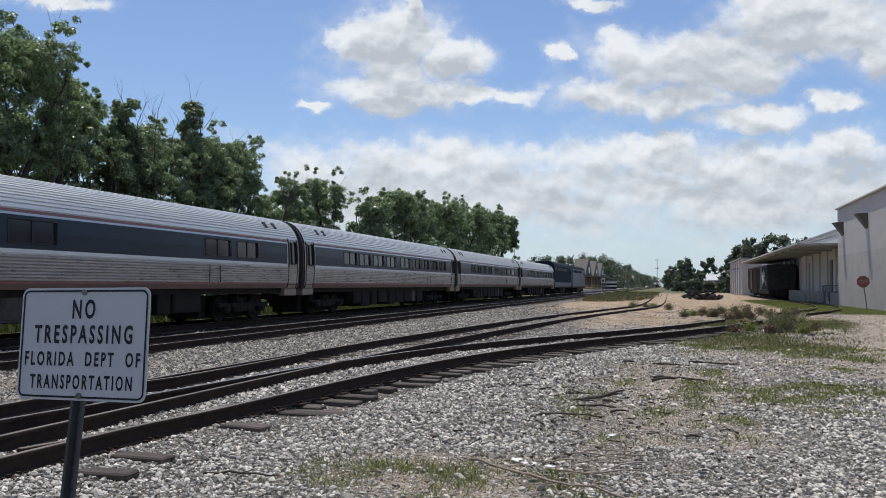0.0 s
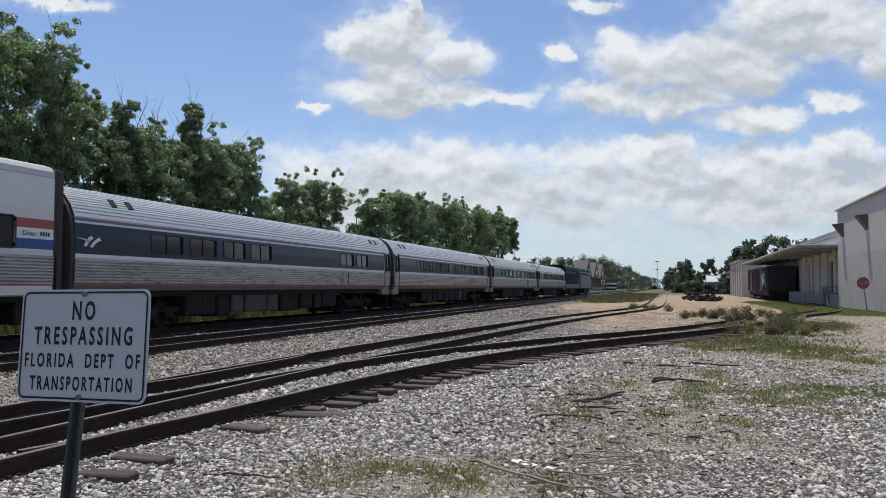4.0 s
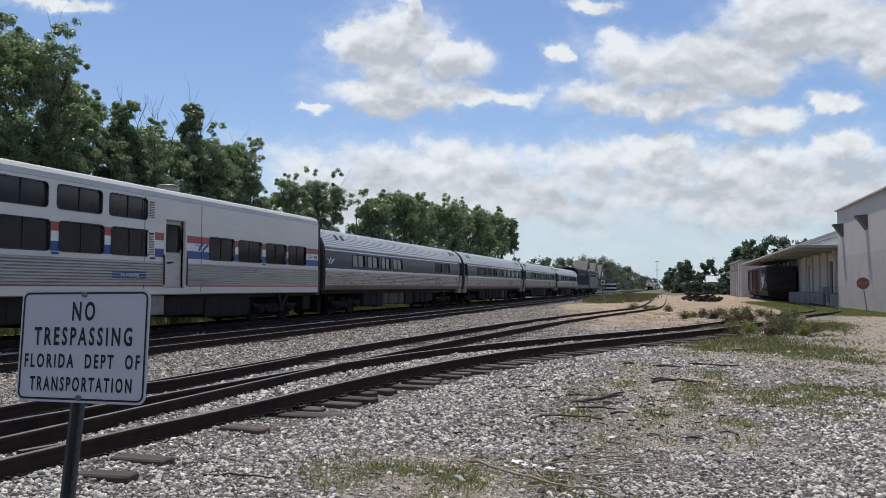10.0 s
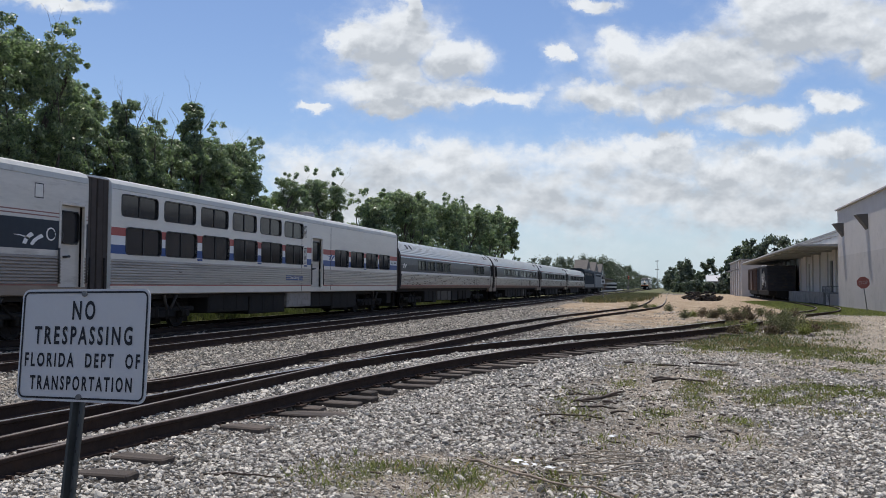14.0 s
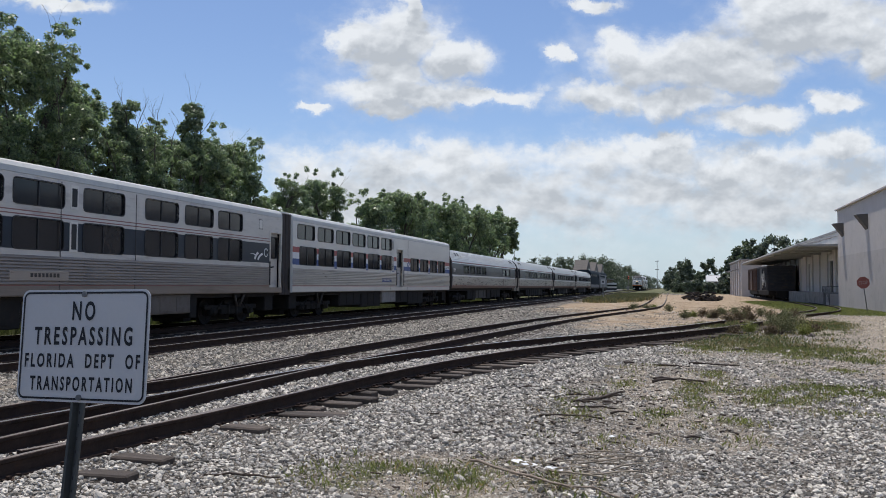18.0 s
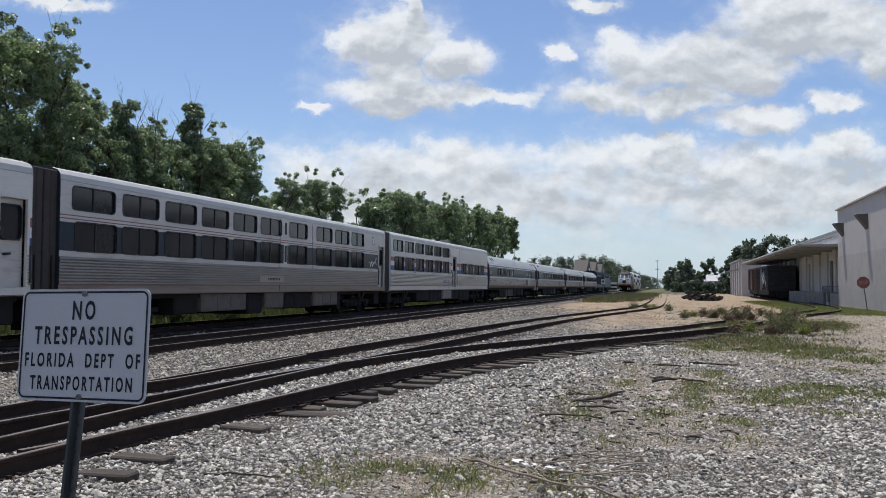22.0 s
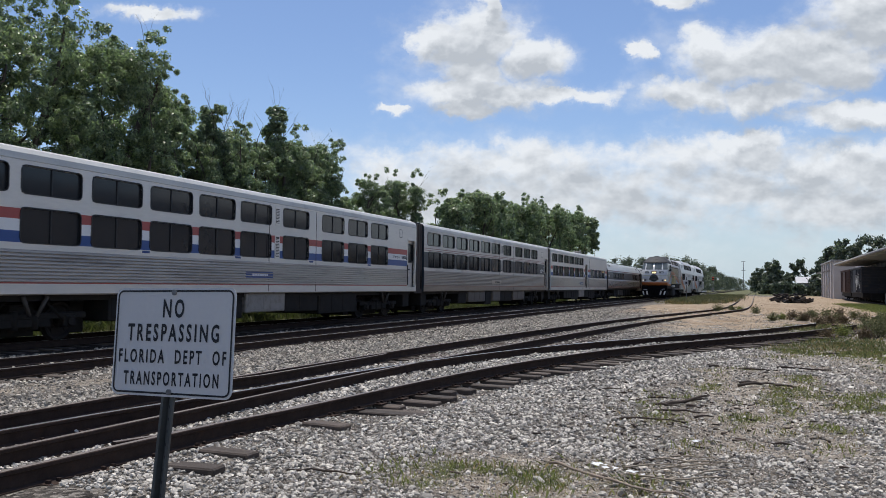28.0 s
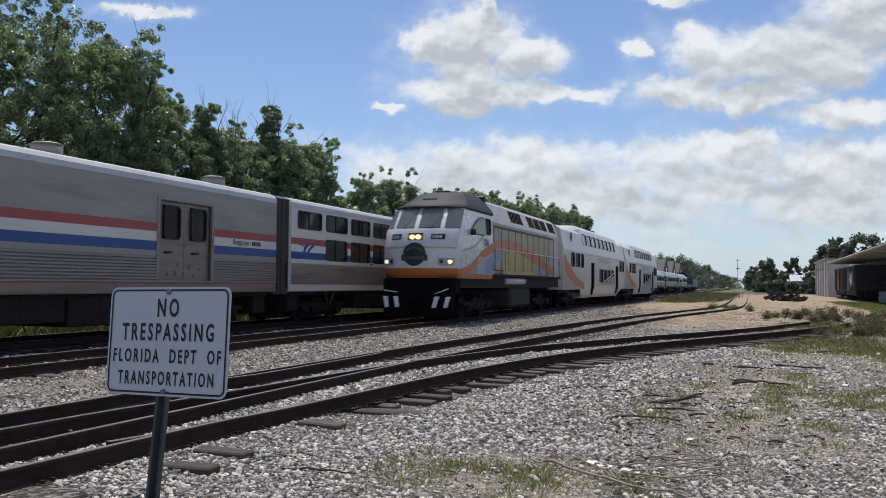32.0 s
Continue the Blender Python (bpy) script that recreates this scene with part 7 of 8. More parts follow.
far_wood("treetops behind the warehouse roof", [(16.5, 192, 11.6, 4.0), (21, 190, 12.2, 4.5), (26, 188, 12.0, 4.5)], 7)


# ---- station and far things ----
BRICK = surface("red_brown_brick", (0.23, 0.15, 0.11), 0.85, 0, 0.2, 1, 10, 0.1)
SHINGLE = surface("grey_brown_shingle", (0.105, 0.093, 0.085), 0.9, 0, 0.2, 1, 8, 0.1)


def station():
    st = thing("station_building", "brick railway station with three steep gables and a low platform canopy", "building", at=pose(-24.5, 0, 0))
    part("wall", boxes((-1.2, 1.5, 222, 288, -0.3, 4.2)), BRICK, st)
    for y in (232, 256, 278):
        bm = bmesh.new()
        v = [bm.verts.new(c) for c in ((2.2, y - 10, 3.9), (2.2, y + 10, 3.9), (2.2, y, 8.6), (-1.4, y - 10, 3.9), (-1.4, y + 10, 3.9), (-1.4, y, 8.6))]
        for f in ((0, 1, 2), (3, 5, 4), (0, 2, 5, 3), (1, 4, 5, 2), (0, 3, 4, 1)):
            bm.faces.new([v[i] for i in f])
        part("gable_roof", bm, SHINGLE, st, "steep shingled gable")
        part("gable_window", boxes((2.2, 2.28, y - 1.4, y + 1.4, 4.6, 6.2)), GLASS, st)
    part("canopy", boxes((1.5, 5.0, 212, 290, 3.5, 3.8)), SHINGLE, st)
    for i in range(12):
        part("canopy_post", boxes((4.5, 4.75, 214 + i * 6.6, 214.25 + i * 6.6, -0.2, 3.5)), BRICK, st)
    part("platform", boxes((2.0, 5.6, 190, 330, -0.3, 0.25)), CONCRETE, st)
    return st


station()
SAFETY = surface("safety_yellow", (0.50, 0.40, 0.14), 0.6, 0, 0.15)


def platform_fence():
    fe = thing("rail_fence", "pale yellow pipe fence between the tracks and station", "fence", at=pose(-19.6, 0, 0))
    for i in range(15):
        part("post", boxes((-0.06, 0.06, 172 + i * 5, 172.12 + i * 5, -0.2, 1.25)), SAFETY, fe)
    for z in (0.45, 0.85, 1.2):
        part("rail", boxes((-0.04, 0.04, 172, 242.1, z - 0.05, z + 0.05)), SAFETY, fe)


platform_fence()


def barrier():
    ba = thing("crossing_gate_panel", "black and white striped crossing barrier panel", "barrier", at=pose(-19.0, 262, 0))
    for i in range(4):
        part("stripe", boxes((-2.2, 2.2, -0.05, 0.05, 0.3 + i * 0.55, 0.85 + i * 0.55)), WHITE if i % 2 else SIGN_BLACK, ba)
    part("leg", boxes((-1.6, -1.5, -0.05, 0.05, -0.2, 0.3), (1.5, 1.6, -0.05, 0.05, -0.2, 0.3)), SIGN_BLACK, ba)


barrier()


def whistle_post():
    wp = thing("trackside_post", "thin dark post with a small square white board", "sign", at=pose(-7.85, 98.5, GROUND))
    part("post", boxes((-0.05, 0.05, -0.05, 0.05, -0.1, 2.35)), GALV, wp)
    b = part("board", boxes((-0.22, 0.22, -0.09, -0.055, 1.85, 2.4)), SIGN_WHITE, wp)
    part("mark", boxes((-0.1, 0.1, -0.096, -0.0905, 2.0, 2.25)), SIGN_BLACK, b)


whistle_post()


def stop_sign():
    ss = thing("stop_sign", "faded red octagonal stop sign on a leaning post", "sign", at=pose(12.62, 62.6, GROUND) @ pose(0, 0, 0, 0, -7, 0))
    part("post", rods(((0, 0, -0.2), (0, 0, 2.2), 0.035), n=6), GALV, ss)
    bm = bmesh.new()
    for s, y in ((1, -0.05), (-1, -0.04)):
        sheet(bm, [(0.42 * math.cos(radians(22.5 + 45 * i * s)), y, 1.95 + 0.42 * math.sin(radians(22.5 + 45 * i * s))) for i in range(8)])
    o = part("plate", bm, STOP_RED, ss, "faded red octagon")
    me = fit_words(words("STOP", 0.3, bold=0.002), 0.56, 0.24)
    place("lettering", me, STOP_PALE, o, at=pose(0, -0.056, 1.95, 90, 0, 0))


STOP_RED = surface("faded_stop_red", (0.30, 0.095, 0.08), 0.55, 0, 0.15)
STOP_PALE = surface("faded_stop_lettering", (0.42, 0.30, 0.28), 0.6, 0, 0.15)
stop_sign()


def signal_mast(x, y, h, label):
    sm = thing("signal_mast", label, "railway signal", at=pose(x, y, GROUND))
    part("mast", rods(((0, 0, 0), (0, 0, h), 0.12), n=8), GALV, sm)
    o = part("signal_head", boxes((-0.45, 0.45, -0.25, 0.1, h - 1.9, h), bevel=0.06), SIGN_BLACK, sm)
    part("lamp", rods(((0, -0.26, h - 0.5), (0, -0.3, h - 0.5), 0.19), n=12), LAMP_RED, o, "lit red signal lamp")
    part("lamp", rods(((0, -0.26, h - 1.35), (0, -0.3, h - 1.35), 0.19), n=12), LAMP_RED, o, "lit red signal lamp")
    part("control_box", boxes((-0.7, 0.3, -0.3, 0.5, 0, 1.6), bevel=0.03), GALV, sm)


LAMP_RED = glow("red_signal_glow", (1.0, 0.12, 0.06), 0.8)
signal_mast(-20.0, 395, 6.6, "railway signal mast with red lights beyond the station")
signal_mast(-4.4, 470, 6.6, "far railway signal mast with red lights")


def light_tower():
    lt = thing("light_tower", "tall thin floodlight tower on the horizon", "light tower", at=pose(-10.2, 560, GROUND))
    part("mast", rods(((0, 0, 0), (0, 0, 18.5), 0.17), n=8), GALV, lt)
    for z in (12.5, 17.8):
        part("lamp_crossbar", boxes((-1.2, 1.2, -0.2, 0.2, z, z + 0.4)), GALV, lt)


light_tower()


def small_house(label, x, y, w, d, h, mat):
    ho = thing("house", label, "house", at=pose(x, y, GROUND))
    part("wall", boxes((-w / 2, w / 2, -d / 2, d / 2, -0.1, h)), mat, ho)
    bm = bmesh.new()
    v = [bm.verts.new(c) for c in ((-w / 2 - 0.5, -d / 2 - 0.5, h), (w / 2 + 0.5, -d / 2 - 0.5, h), (w / 2 + 0.5, d / 2 + 0.5, h), (-w / 2 - 0.5, d / 2 + 0.5, h), (-w / 2 - 0.5, 0, h + 1.5), (w / 2 + 0.5, 0, h + 1.5))]
    for f in ((0, 1, 5, 4), (2, 3, 4, 5), (0, 4, 3), (1, 2, 5), (0, 3, 2, 1)):
        bm.faces.new([v[i] for i in f])
    part("roof", bm, PALE_ROOF, ho, "low pale metal roof")
    for k in (-0.3, 0.1, 0.35):
        part("window", boxes((k * w, k * w + 1.1, -d / 2 - 0.04, -d / 2, 1.1, 2.2)), GLASS, ho)


PALE_ROOF = surface("pale_metal_roof", (0.45, 0.45, 0.46), 0.5, 0.2, 0.1)
HOUSE_WALL = surface("grey_house_siding", (0.30, 0.285, 0.27), 0.8, 0, 0.15, 1, 10, 0.1)
small_house("low pale house among trees beyond the yard", 10.6, 216, 5.0, 7, 2.9, HOUSE_WALL)


# ---- yard clutter ----
HEAP_WOOD = surface("black_creosoted_wood", (0.050, 0.041, 0.035), 0.9, 0, 0.5, 3, 40, 0.4, each=0.6)


def tie_heap():
    hp = thing("scrap_tie_heap", "heap of dark discarded railway ties and scrap", "scrap heap", at=pose(3.3, 101, GROUND))
    rnd = random.Random(11)
    for i in range(56):
        l = rnd.uniform(0.3, 0.8)
        z = max(0.1, 1.0 - abs(i % 9 - 4) * 0.2) * rnd.uniform(0.3, 1.0)
        part("old_tie", boxes((-l, l, -0.11, 0.11, -0.09, 0.09), bevel=0.015), HEAP_WOOD, hp, at=pose(max(-1.75, min(1.75, rnd.gauss(0, 1.0))), rnd.uniform(-1.4, 1.4), z, rnd.uniform(-15, 15), rnd.uniform(-34, 34), rnd.uniform(-60, 60)))


tie_heap()


def stones():
    """Ballast stones, each a knobbly block, denser towards the near edge of the yard."""
    g = np.random.RandomState(3)
    pts, size = [], []
    for r0, r1, dens, sz in ((5.2, 9.0, 700, 0.0170), (9.0, 14.0, 400, 0.0190), (14.0, 22.0, 210, 0.0215), (22.0, 42.0, 80, 0.0255), (42.0, 66.0, 24, 0.036)):
        n = int(dens * math.radians(66) / 2 * (r1 * r1 - r0 * r0))
        r = np.sqrt(g.uniform(r0 * r0, r1 * r1, n))
        a = np.radians(g.uniform(-15, 51, n))
        for x, y, s in zip(-r * np.sin(a), r * np.cos(a), sz * g.lognormal(0, 0.28, n)):
            if x < -18.6:
                continue
            sa, gr, di, oil_shade = zone(x, y)
            if g.rand() < max(min(1.0, sa * 1.35) * 0.95, gr * 0.6, di * 0.62, oil_shade):
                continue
            off = side_of_siding(x, y)
            if (0.8 < off < 1.55 and g.rand() < 0.88 - 0.9 * max(0.0, (9.5 - y) / 4)) or (0.8 < off < 1.5 and y < 5):
                continue
            s *= 0.62 if di > 0.3 and g.rand() < 0.8 else 1.0
            pts.append((x, y, GROUND + bump_at(x, y) + s * 0.25)), size.append(s)
    pts, size = np.array(pts), np.array(size)
    brown = pts[:, 0] + g.normal(0, 0.7, len(pts)) < -7.6
    far_off = np.hypot(pts[:, 0], pts[:, 1])
    near, close = far_off < 24, far_off < 12
    for label, mat, pick, sides_ in (("loose grey ballast stones in the front of the yard", STONE, ~brown & close, 2), ("loose grey ballast stones over the yard", STONE, ~brown & near & ~close, 1), ("loose grey ballast stones in the far yard", STONE, ~brown & ~near, 0), ("brown-grey ballast stones along the main line", STONE_BROWN, brown, 1)):
        stone_mesh(g, pts[pick], size[pick], mat, label, sides_)


def stone_mesh(g, pts, size, mat, label, sides_):
    """Knobbly stones turned at random, of eight, six or twenty sides."""
    n = len(pts)
    if sides_ == 2:
        h = (1 + 5 ** 0.5) / 2
        base = np.array([(-1, h, 0), (1, h, 0), (-1, -h, 0), (1, -h, 0), (0, -1, h), (0, 1, h), (0, -1, -h), (0, 1, -h), (h, 0, -1), (h, 0, 1), (-h, 0, -1), (-h, 0, 1)]) * 0.62
        f = np.array([(0, 11, 5), (0, 5, 1), (0, 1, 7), (0, 7, 10), (0, 10, 11), (1, 5, 9), (5, 11, 4), (11, 10, 2), (10, 7, 6), (7, 1, 8), (3, 9, 4), (3, 4, 2), (3, 2, 6), (3, 6, 8), (3, 8, 9), (4, 9, 5), (2, 4, 11), (6, 2, 10), (8, 6, 7), (9, 8, 1)])
    elif sides_ == 0:
        base = np.array([(1, 0, 0), (-1, 0, 0), (0, 1, 0), (0, -1, 0), (0, 0, 1), (0, 0, -1)], float) * 1.3
        f = np.array([(0, 2, 4), (2, 1, 4), (1, 3, 4), (3, 0, 4), (2, 0, 5), (1, 2, 5), (3, 1, 5), (0, 3, 5)])
    else:
        base = np.array([(-1, -1, -1), (1, -1, -1), (1, 1, -1), (-1, 1, -1), (-1, -1, 1), (1, -1, 1), (1, 1, 1), (-1, 1, 1)], float)
        f = np.array([(0, 3, 2, 1), (4, 5, 6, 7), (0, 1, 5, 4), (1, 2, 6, 5), (2, 3, 7, 6), (3, 0, 4, 7)])
    k, c = len(base), f.shape[1]
    q = g.normal(size=(n, 4))
    q /= np.linalg.norm(q, axis=1)[:, None]
    w, x, y, z = q.T
    R = np.stack([1 - 2 * (y * y + z * z), 2 * (x * y - z * w), 2 * (x * z + y * w), 2 * (x * y + z * w), 1 - 2 * (x * x + z * z), 2 * (y * z - x * w), 2 * (x * z - y * w), 2 * (y * z + x * w), 1 - 2 * (x * x + y * y)], axis=1).reshape(n, 3, 3)
    sh = base[None] * g.uniform(0.5 if sides_ == 2 else 0.45, 1.1 if sides_ == 2 else 1.0, (n, k, 3)) * g.uniform(0.6, 1.25, (n, 1, 3))
    v = np.einsum("nij,nkj->nki", R, sh) * size[:, None, None] * np.array([1.05, 1.05, 0.85]) + pts[:, None]
    idx = (np.arange(n)[:, None, None] * k + f[None]).reshape(-1).astype(np.int32)
    me = bpy.data.meshes.new("ballast")
    me.vertices.add(k * n)
    me.vertices.foreach_set("co", v.astype(np.float32).ravel())
    me.loops.add(len(idx))
    me.loops.foreach_set("vertex_index", idx)
    me.polygons.add(len(idx) // c)
    me.polygons.foreach_set("loop_start", np.arange(0, len(idx), c, dtype=np.int32))
    me.update(calc_edges=True)
    me.shade_flat()
    tagged(place("ballast", me, mat), label, "gravel", kind="stuff")


stones()


def chips():
    """Fine angular chips between the stones near the front of the yard."""
    g = np.random.RandomState(19)
    pts, size = [], []
    for r0, r1, dens, sz in ((5.3, 8.5, 1700, 0.0085), (8.5, 13.0, 800, 0.0105), (13.0, 20.0, 170, 0.014)):
        n = int(dens * math.radians(48) / 2 * (r1 * r1 - r0 * r0))
        r = np.sqrt(g.uniform(r0 * r0, r1 * r1, n))
        a = np.radians(g.uniform(-14, 34, n))
        for x, y, s in zip(-r * np.sin(a), r * np.cos(a), sz * g.lognormal(0, 0.3, n)):
            if side_of_siding(x, y) < 0.9:
                continue
            pts.append((x, y, GROUND + bump_at(x, y) + s * 0.2)), size.append(s)
    n = len(pts)
    pts, size = np.array(pts), np.array(size)
    v = g.normal(size=(n, 4, 3))
    v /= np.linalg.norm(v, axis=2)[:, :, None]
    v = v * size[:, None, None] * g.uniform(0.6, 1.3, (n, 1, 3)) * np.array([1, 1, 0.8]) + pts[:, None]
    idx = (np.arange(n)[:, None, None] * 4 + np.array([(0, 1, 2), (0, 3, 1), (1, 3, 2), (2, 3, 0)])[None]).reshape(-1).astype(np.int32)
    me = bpy.data.meshes.new("gravel_chips")
    me.vertices.add(4 * n)
    me.vertices.foreach_set("co", v.astype(np.float32).ravel())
    me.loops.add(len(idx))
    me.loops.foreach_set("vertex_index", idx)
    me.polygons.add(len(idx) // 3)
    me.polygons.foreach_set("loop_start", np.arange(0, len(idx), 3, dtype=np.int32))
    me.update(calc_edges=True)
    me.shade_flat()
    tagged(place("gravel_chips", me, CHIP), "fine grey-brown gravel chips on the yard", "gravel", kind="stuff")


CHIP = surface("gravel_chip", (0.40, 0.345, 0.285), 0.9, 0, 0.2, 14, 90, 0.2, each=0.85, island=True)
chips()


def blades(name, label, spots, mat, seed, h=(0.06, 0.16), w=0.006, spread=0.09, per=14):
    """Tufts of thin blades at the given spots."""
    g = np.random.RandomState(seed)
    c = np.repeat(np.array(spots), per, axis=0)
    n = len(c)
    a = g.uniform(0, 2 * np.pi, n)
    base = c + np.stack([g.normal(0, spread, n), g.normal(0, spread, n), np.zeros(n)], axis=1)
    hh = g.uniform(*h, n)[:, None]
    side = np.stack([np.cos(a), np.sin(a), np.zeros(n)], axis=1) * (w * g.uniform(0.7, 1.5, (n, 1)))
    bend = np.stack([g.normal(0, 0.45, n), g.normal(0, 0.45, n), np.ones(n)], axis=1) * hh
    mid = base + bend * 0.55 - np.array([0, 0, 0.0])
    tip = base + bend + np.stack([g.normal(0, 0.2, n), g.normal(0, 0.2, n), -0.1 * np.ones(n)], axis=1) * hh
    q = np.stack([base - side, base + side, mid + side * 0.8, tip], axis=1).reshape(-1, 3)
    ob = quad_object(name, q, mat)
    tagged(ob, label, "grass", kind="stuff")


# darker than GRASS, with the trees' shade on the verge put into the blades
VERGE_SHADED = leafy("shaded_verge_grass", (0.095, 0.115, 0.05), 0.3, 0.45, 0.8)
BROWN_WEED = leafy("brown_dead_weeds", (0.115, 0.088, 0.064), 0.2, 0.4, 0.8)
SIDING_GRASS = leafy("siding_grass", (0.125, 0.145, 0.070), 0.3, 0.45, 0.8)
WEED = leafy("grey_green_weeds", (0.135, 0.143, 0.088), 0.25, 0.45, 0.8)


def zone_spots(seed, n, x0, x1, y0, y1, need):
    g = np.random.RandomState(seed)
    out = []
    for x, y in zip(g.uniform(x0, x1, n), g.uniform(y0, y1, n)):
        if zone(x, y)[1] > need + 0.4 * g.rand():
            out.append((x, y, GROUND + bump_at(x, y)))
    return out


blades("grass", "short weedy grass in the gravel", zone_spots(1, 21000, -4, 8, 5.5, 24, 0.25), GRASS, 2, (0.02, 0.08), 0.004, 0.10, 8)
blades("dry_grass", "dry straw and dead weeds in the gravel", zone_spots(11, 11000, -4, 8, 5.5, 26, 0.12), DRY, 12, (0.015, 0.06), 0.003, 0.14, 7)
blades("grass", "sparse weeds round the end of the siding", zone_spots(3, 13000, -3, 10, 19, 51, 0.33), SIDING_GRASS, 4, (0.02, 0.11), 0.007, 0.25, 8)
blades("dry_grass", "dry brown weeds round the end of the siding", zone_spots(13, 2600, -3, 10, 20, 48, 0.4), DRY, 14, (0.03, 0.15), 0.005, 0.25, 7)
blades("grass", "green grass strip before the warehouse", zone_spots(5, 7000, 6.5, 13.2, 50, 104, 0.3), GRASS, 6, (0.03, 0.11), 0.015, 0.4, 10)
blades("dry_grass", "rough dry grass between the tracks", zone_spots(7, 6000, -10, 1, 80, 170, 0.3), DRY, 8, (0.1, 0.45), 0.02, 0.5, 8)
blades("grass", "rough green weeds between the tracks", zone_spots(17, 8000, -10, 1, 80, 170, 0.3), WEED, 18, (0.1, 0.55), 0.02, 0.5, 8)
blades("grass", "rough green verge beyond the main line", zone_spots(9, 9000, -24, -19, -4, 90, 0.3), VERGE_SHADED, 10, (0.1, 0.4), 0.012, 0.25, 10)


def shrub(label, x, y, h, r, seed, mat=None, leaf=0.05, clumps=22, per=70):
    rnd = random.Random(seed)
    sh = thing("shrub", label, "shrub", at=pose(x, y, GROUND))
    bm = bmesh.new()
    tips = []
    for i in range(7):
        a = rnd.uniform(0, 6.28)
        limb(bm, rnd, Vector((0, 0, -0.03)), Vector((math.cos(a) * 0.6, math.sin(a) * 0.6, 1)).normalized(), h * rnd.uniform(0.6, 1.0), 0.012, 2, tips)
    part("stems", bm, TWIG, sh)
    cs = [((q.x, q.y, q.z), rnd.uniform(0.1, 0.2) * r) for q, _ in tips[:clumps]]
    quad_object("leaves", leaf_cloud(rnd, cs, per, leaf), mat or LEAF, sh)


# straggly growth round the rotten end of the siding
WEEDS = ((3.5, 30.6, 0.62, 0), (3.8, 31.2, 0.5, 0), (3.1, 30.2, 0.34, 1), (4.2, 30.4, 0.3, 2), (2.6, 31.5, 0.26, 2), (2.0, 30.4, 0.2, 1), (2.4, 40.2, 0.34, 1), (2.9, 41.5, 0.4, 1), (3.5, 42.0, 0.36, 1), (4.2, 39.0, 0.3, 0), (1.9, 45.0, 0.28, 0), (1.0, 46.5, 0.26, 2), (-1.9, 61, 0.35, 0), (-1.4, 62, 0.3, 2), (4.9, 33.0, 0.2, 1),
         (2.0, 44.8, 0.42, 1), (2.5, 46.6, 0.5, 0), (3.1, 47.4, 0.62, 0), (3.8, 47.8, 0.64, 1), (4.5, 48.2, 0.5, 0), (4.7, 45.3, 0.4, 1), (5.5, 46.2, 0.42, 0), (6.3, 48.6, 0.4, 1), (3.2, 43.6, 0.4, 0), (0.5, 44.2, 0.34, 0), (5.2, 43.0, 0.34, 0), (3.6, 32.0, 0.75, 0), (4.0, 31.8, 0.8, 0), (1.4, 45.6, 0.5, 1), (-0.3, 56.0, 0.4, 0), (-2.6, 57.5, 0.55, 0))
for i, (x, y, h, k) in enumerate(WEEDS):
    shrub("low straggly weed clump beside the siding", x, y, h * 0.68, 1.3, 20 + i, (WEED, BROWN_WEED, GRASS)[k], 0.03, 60, 40)
for i in range(26):
    rnd_ = random.Random(500 + i)
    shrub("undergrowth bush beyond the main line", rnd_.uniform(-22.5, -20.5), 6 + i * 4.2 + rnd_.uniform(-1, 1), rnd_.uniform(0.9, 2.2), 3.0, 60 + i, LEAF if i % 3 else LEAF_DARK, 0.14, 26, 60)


BRANCH = surface("weathered_branch", (0.27, 0.215, 0.165), 0.9, 0, 0.35, 6, 50, 0.4)
DRYTWIG = surface("pale_dry_stalks", (0.36, 0.30, 0.225), 0.9, 0, 0.2, 5, 40, 0.1, each=0.5, island=True)
BARKBIT = surface("dark_bark_bits", (0.075, 0.055, 0.043), 0.9, 0, 0.4, 8, 60, 0.4, each=0.6, island=True)


def tube(bm, P, radii, n=7):
    """One skin along a bent line, closed at both ends."""
    rings = []
    for i, p in enumerate(P):
        d = (P[min(i + 1, len(P) - 1)] - P[max(i - 1, 0)]).normalized()
        u = d.cross(Vector((0.13, 0.2, 1))).normalized()
        w = d.cross(u)
        rings.append([bm.verts.new(p + (u * math.cos(2 * math.pi * k / n) + w * math.sin(2 * math.pi * k / n)) * radii[i]) for k in range(n)])
    for A, B in zip(rings, rings[1:]):
        for k in range(n):
            bm.faces.new((A[k], A[(k + 1) % n], B[(k + 1) % n], B[k])).smooth = True
    bm.faces.new(rings[0][::-1]), bm.faces.new(rings[-1])


def stick(label, pts, r, seed, mat):
    st = thing("fallen_branch", label, "branch")
    rnd = random.Random(seed)
    bm = bmesh.new()
    P = [Vector((x, y, GROUND + bump_at(x, y) + z)) for x, y, z in pts]
    Q = [P[0]]
    for a, b in zip(P, P[1:]):
        k = (b - a).length * 0.06
        Q += [a.lerp(b, f) + Vector((rnd.uniform(-k, k), rnd.uniform(-k, k), rnd.uniform(-0.3 * k, k))) for f in (0.34, 0.67)] + [b]
    P = Q
    tube(bm, P, [r * (1 - i / len(P) * 0.6) * rnd.uniform(0.75, 1.2) for i in range(len(P))])
    part("wood", bm, mat, st)
    for k in range(4 if len(pts) > 3 else 1):
        bm = bmesh.new()
        i = rnd.randrange(len(P) - 1)
        p = P[i].lerp(P[i + 1], rnd.random())
        rod(bm, p, p + Vector((rnd.uniform(-0.2, 0.2), rnd.uniform(-0.3, 0.3), rnd.uniform(0.0, 0.06))), r * 0.4, 5, r * 0.15)
        part("twig", bm, mat, st)


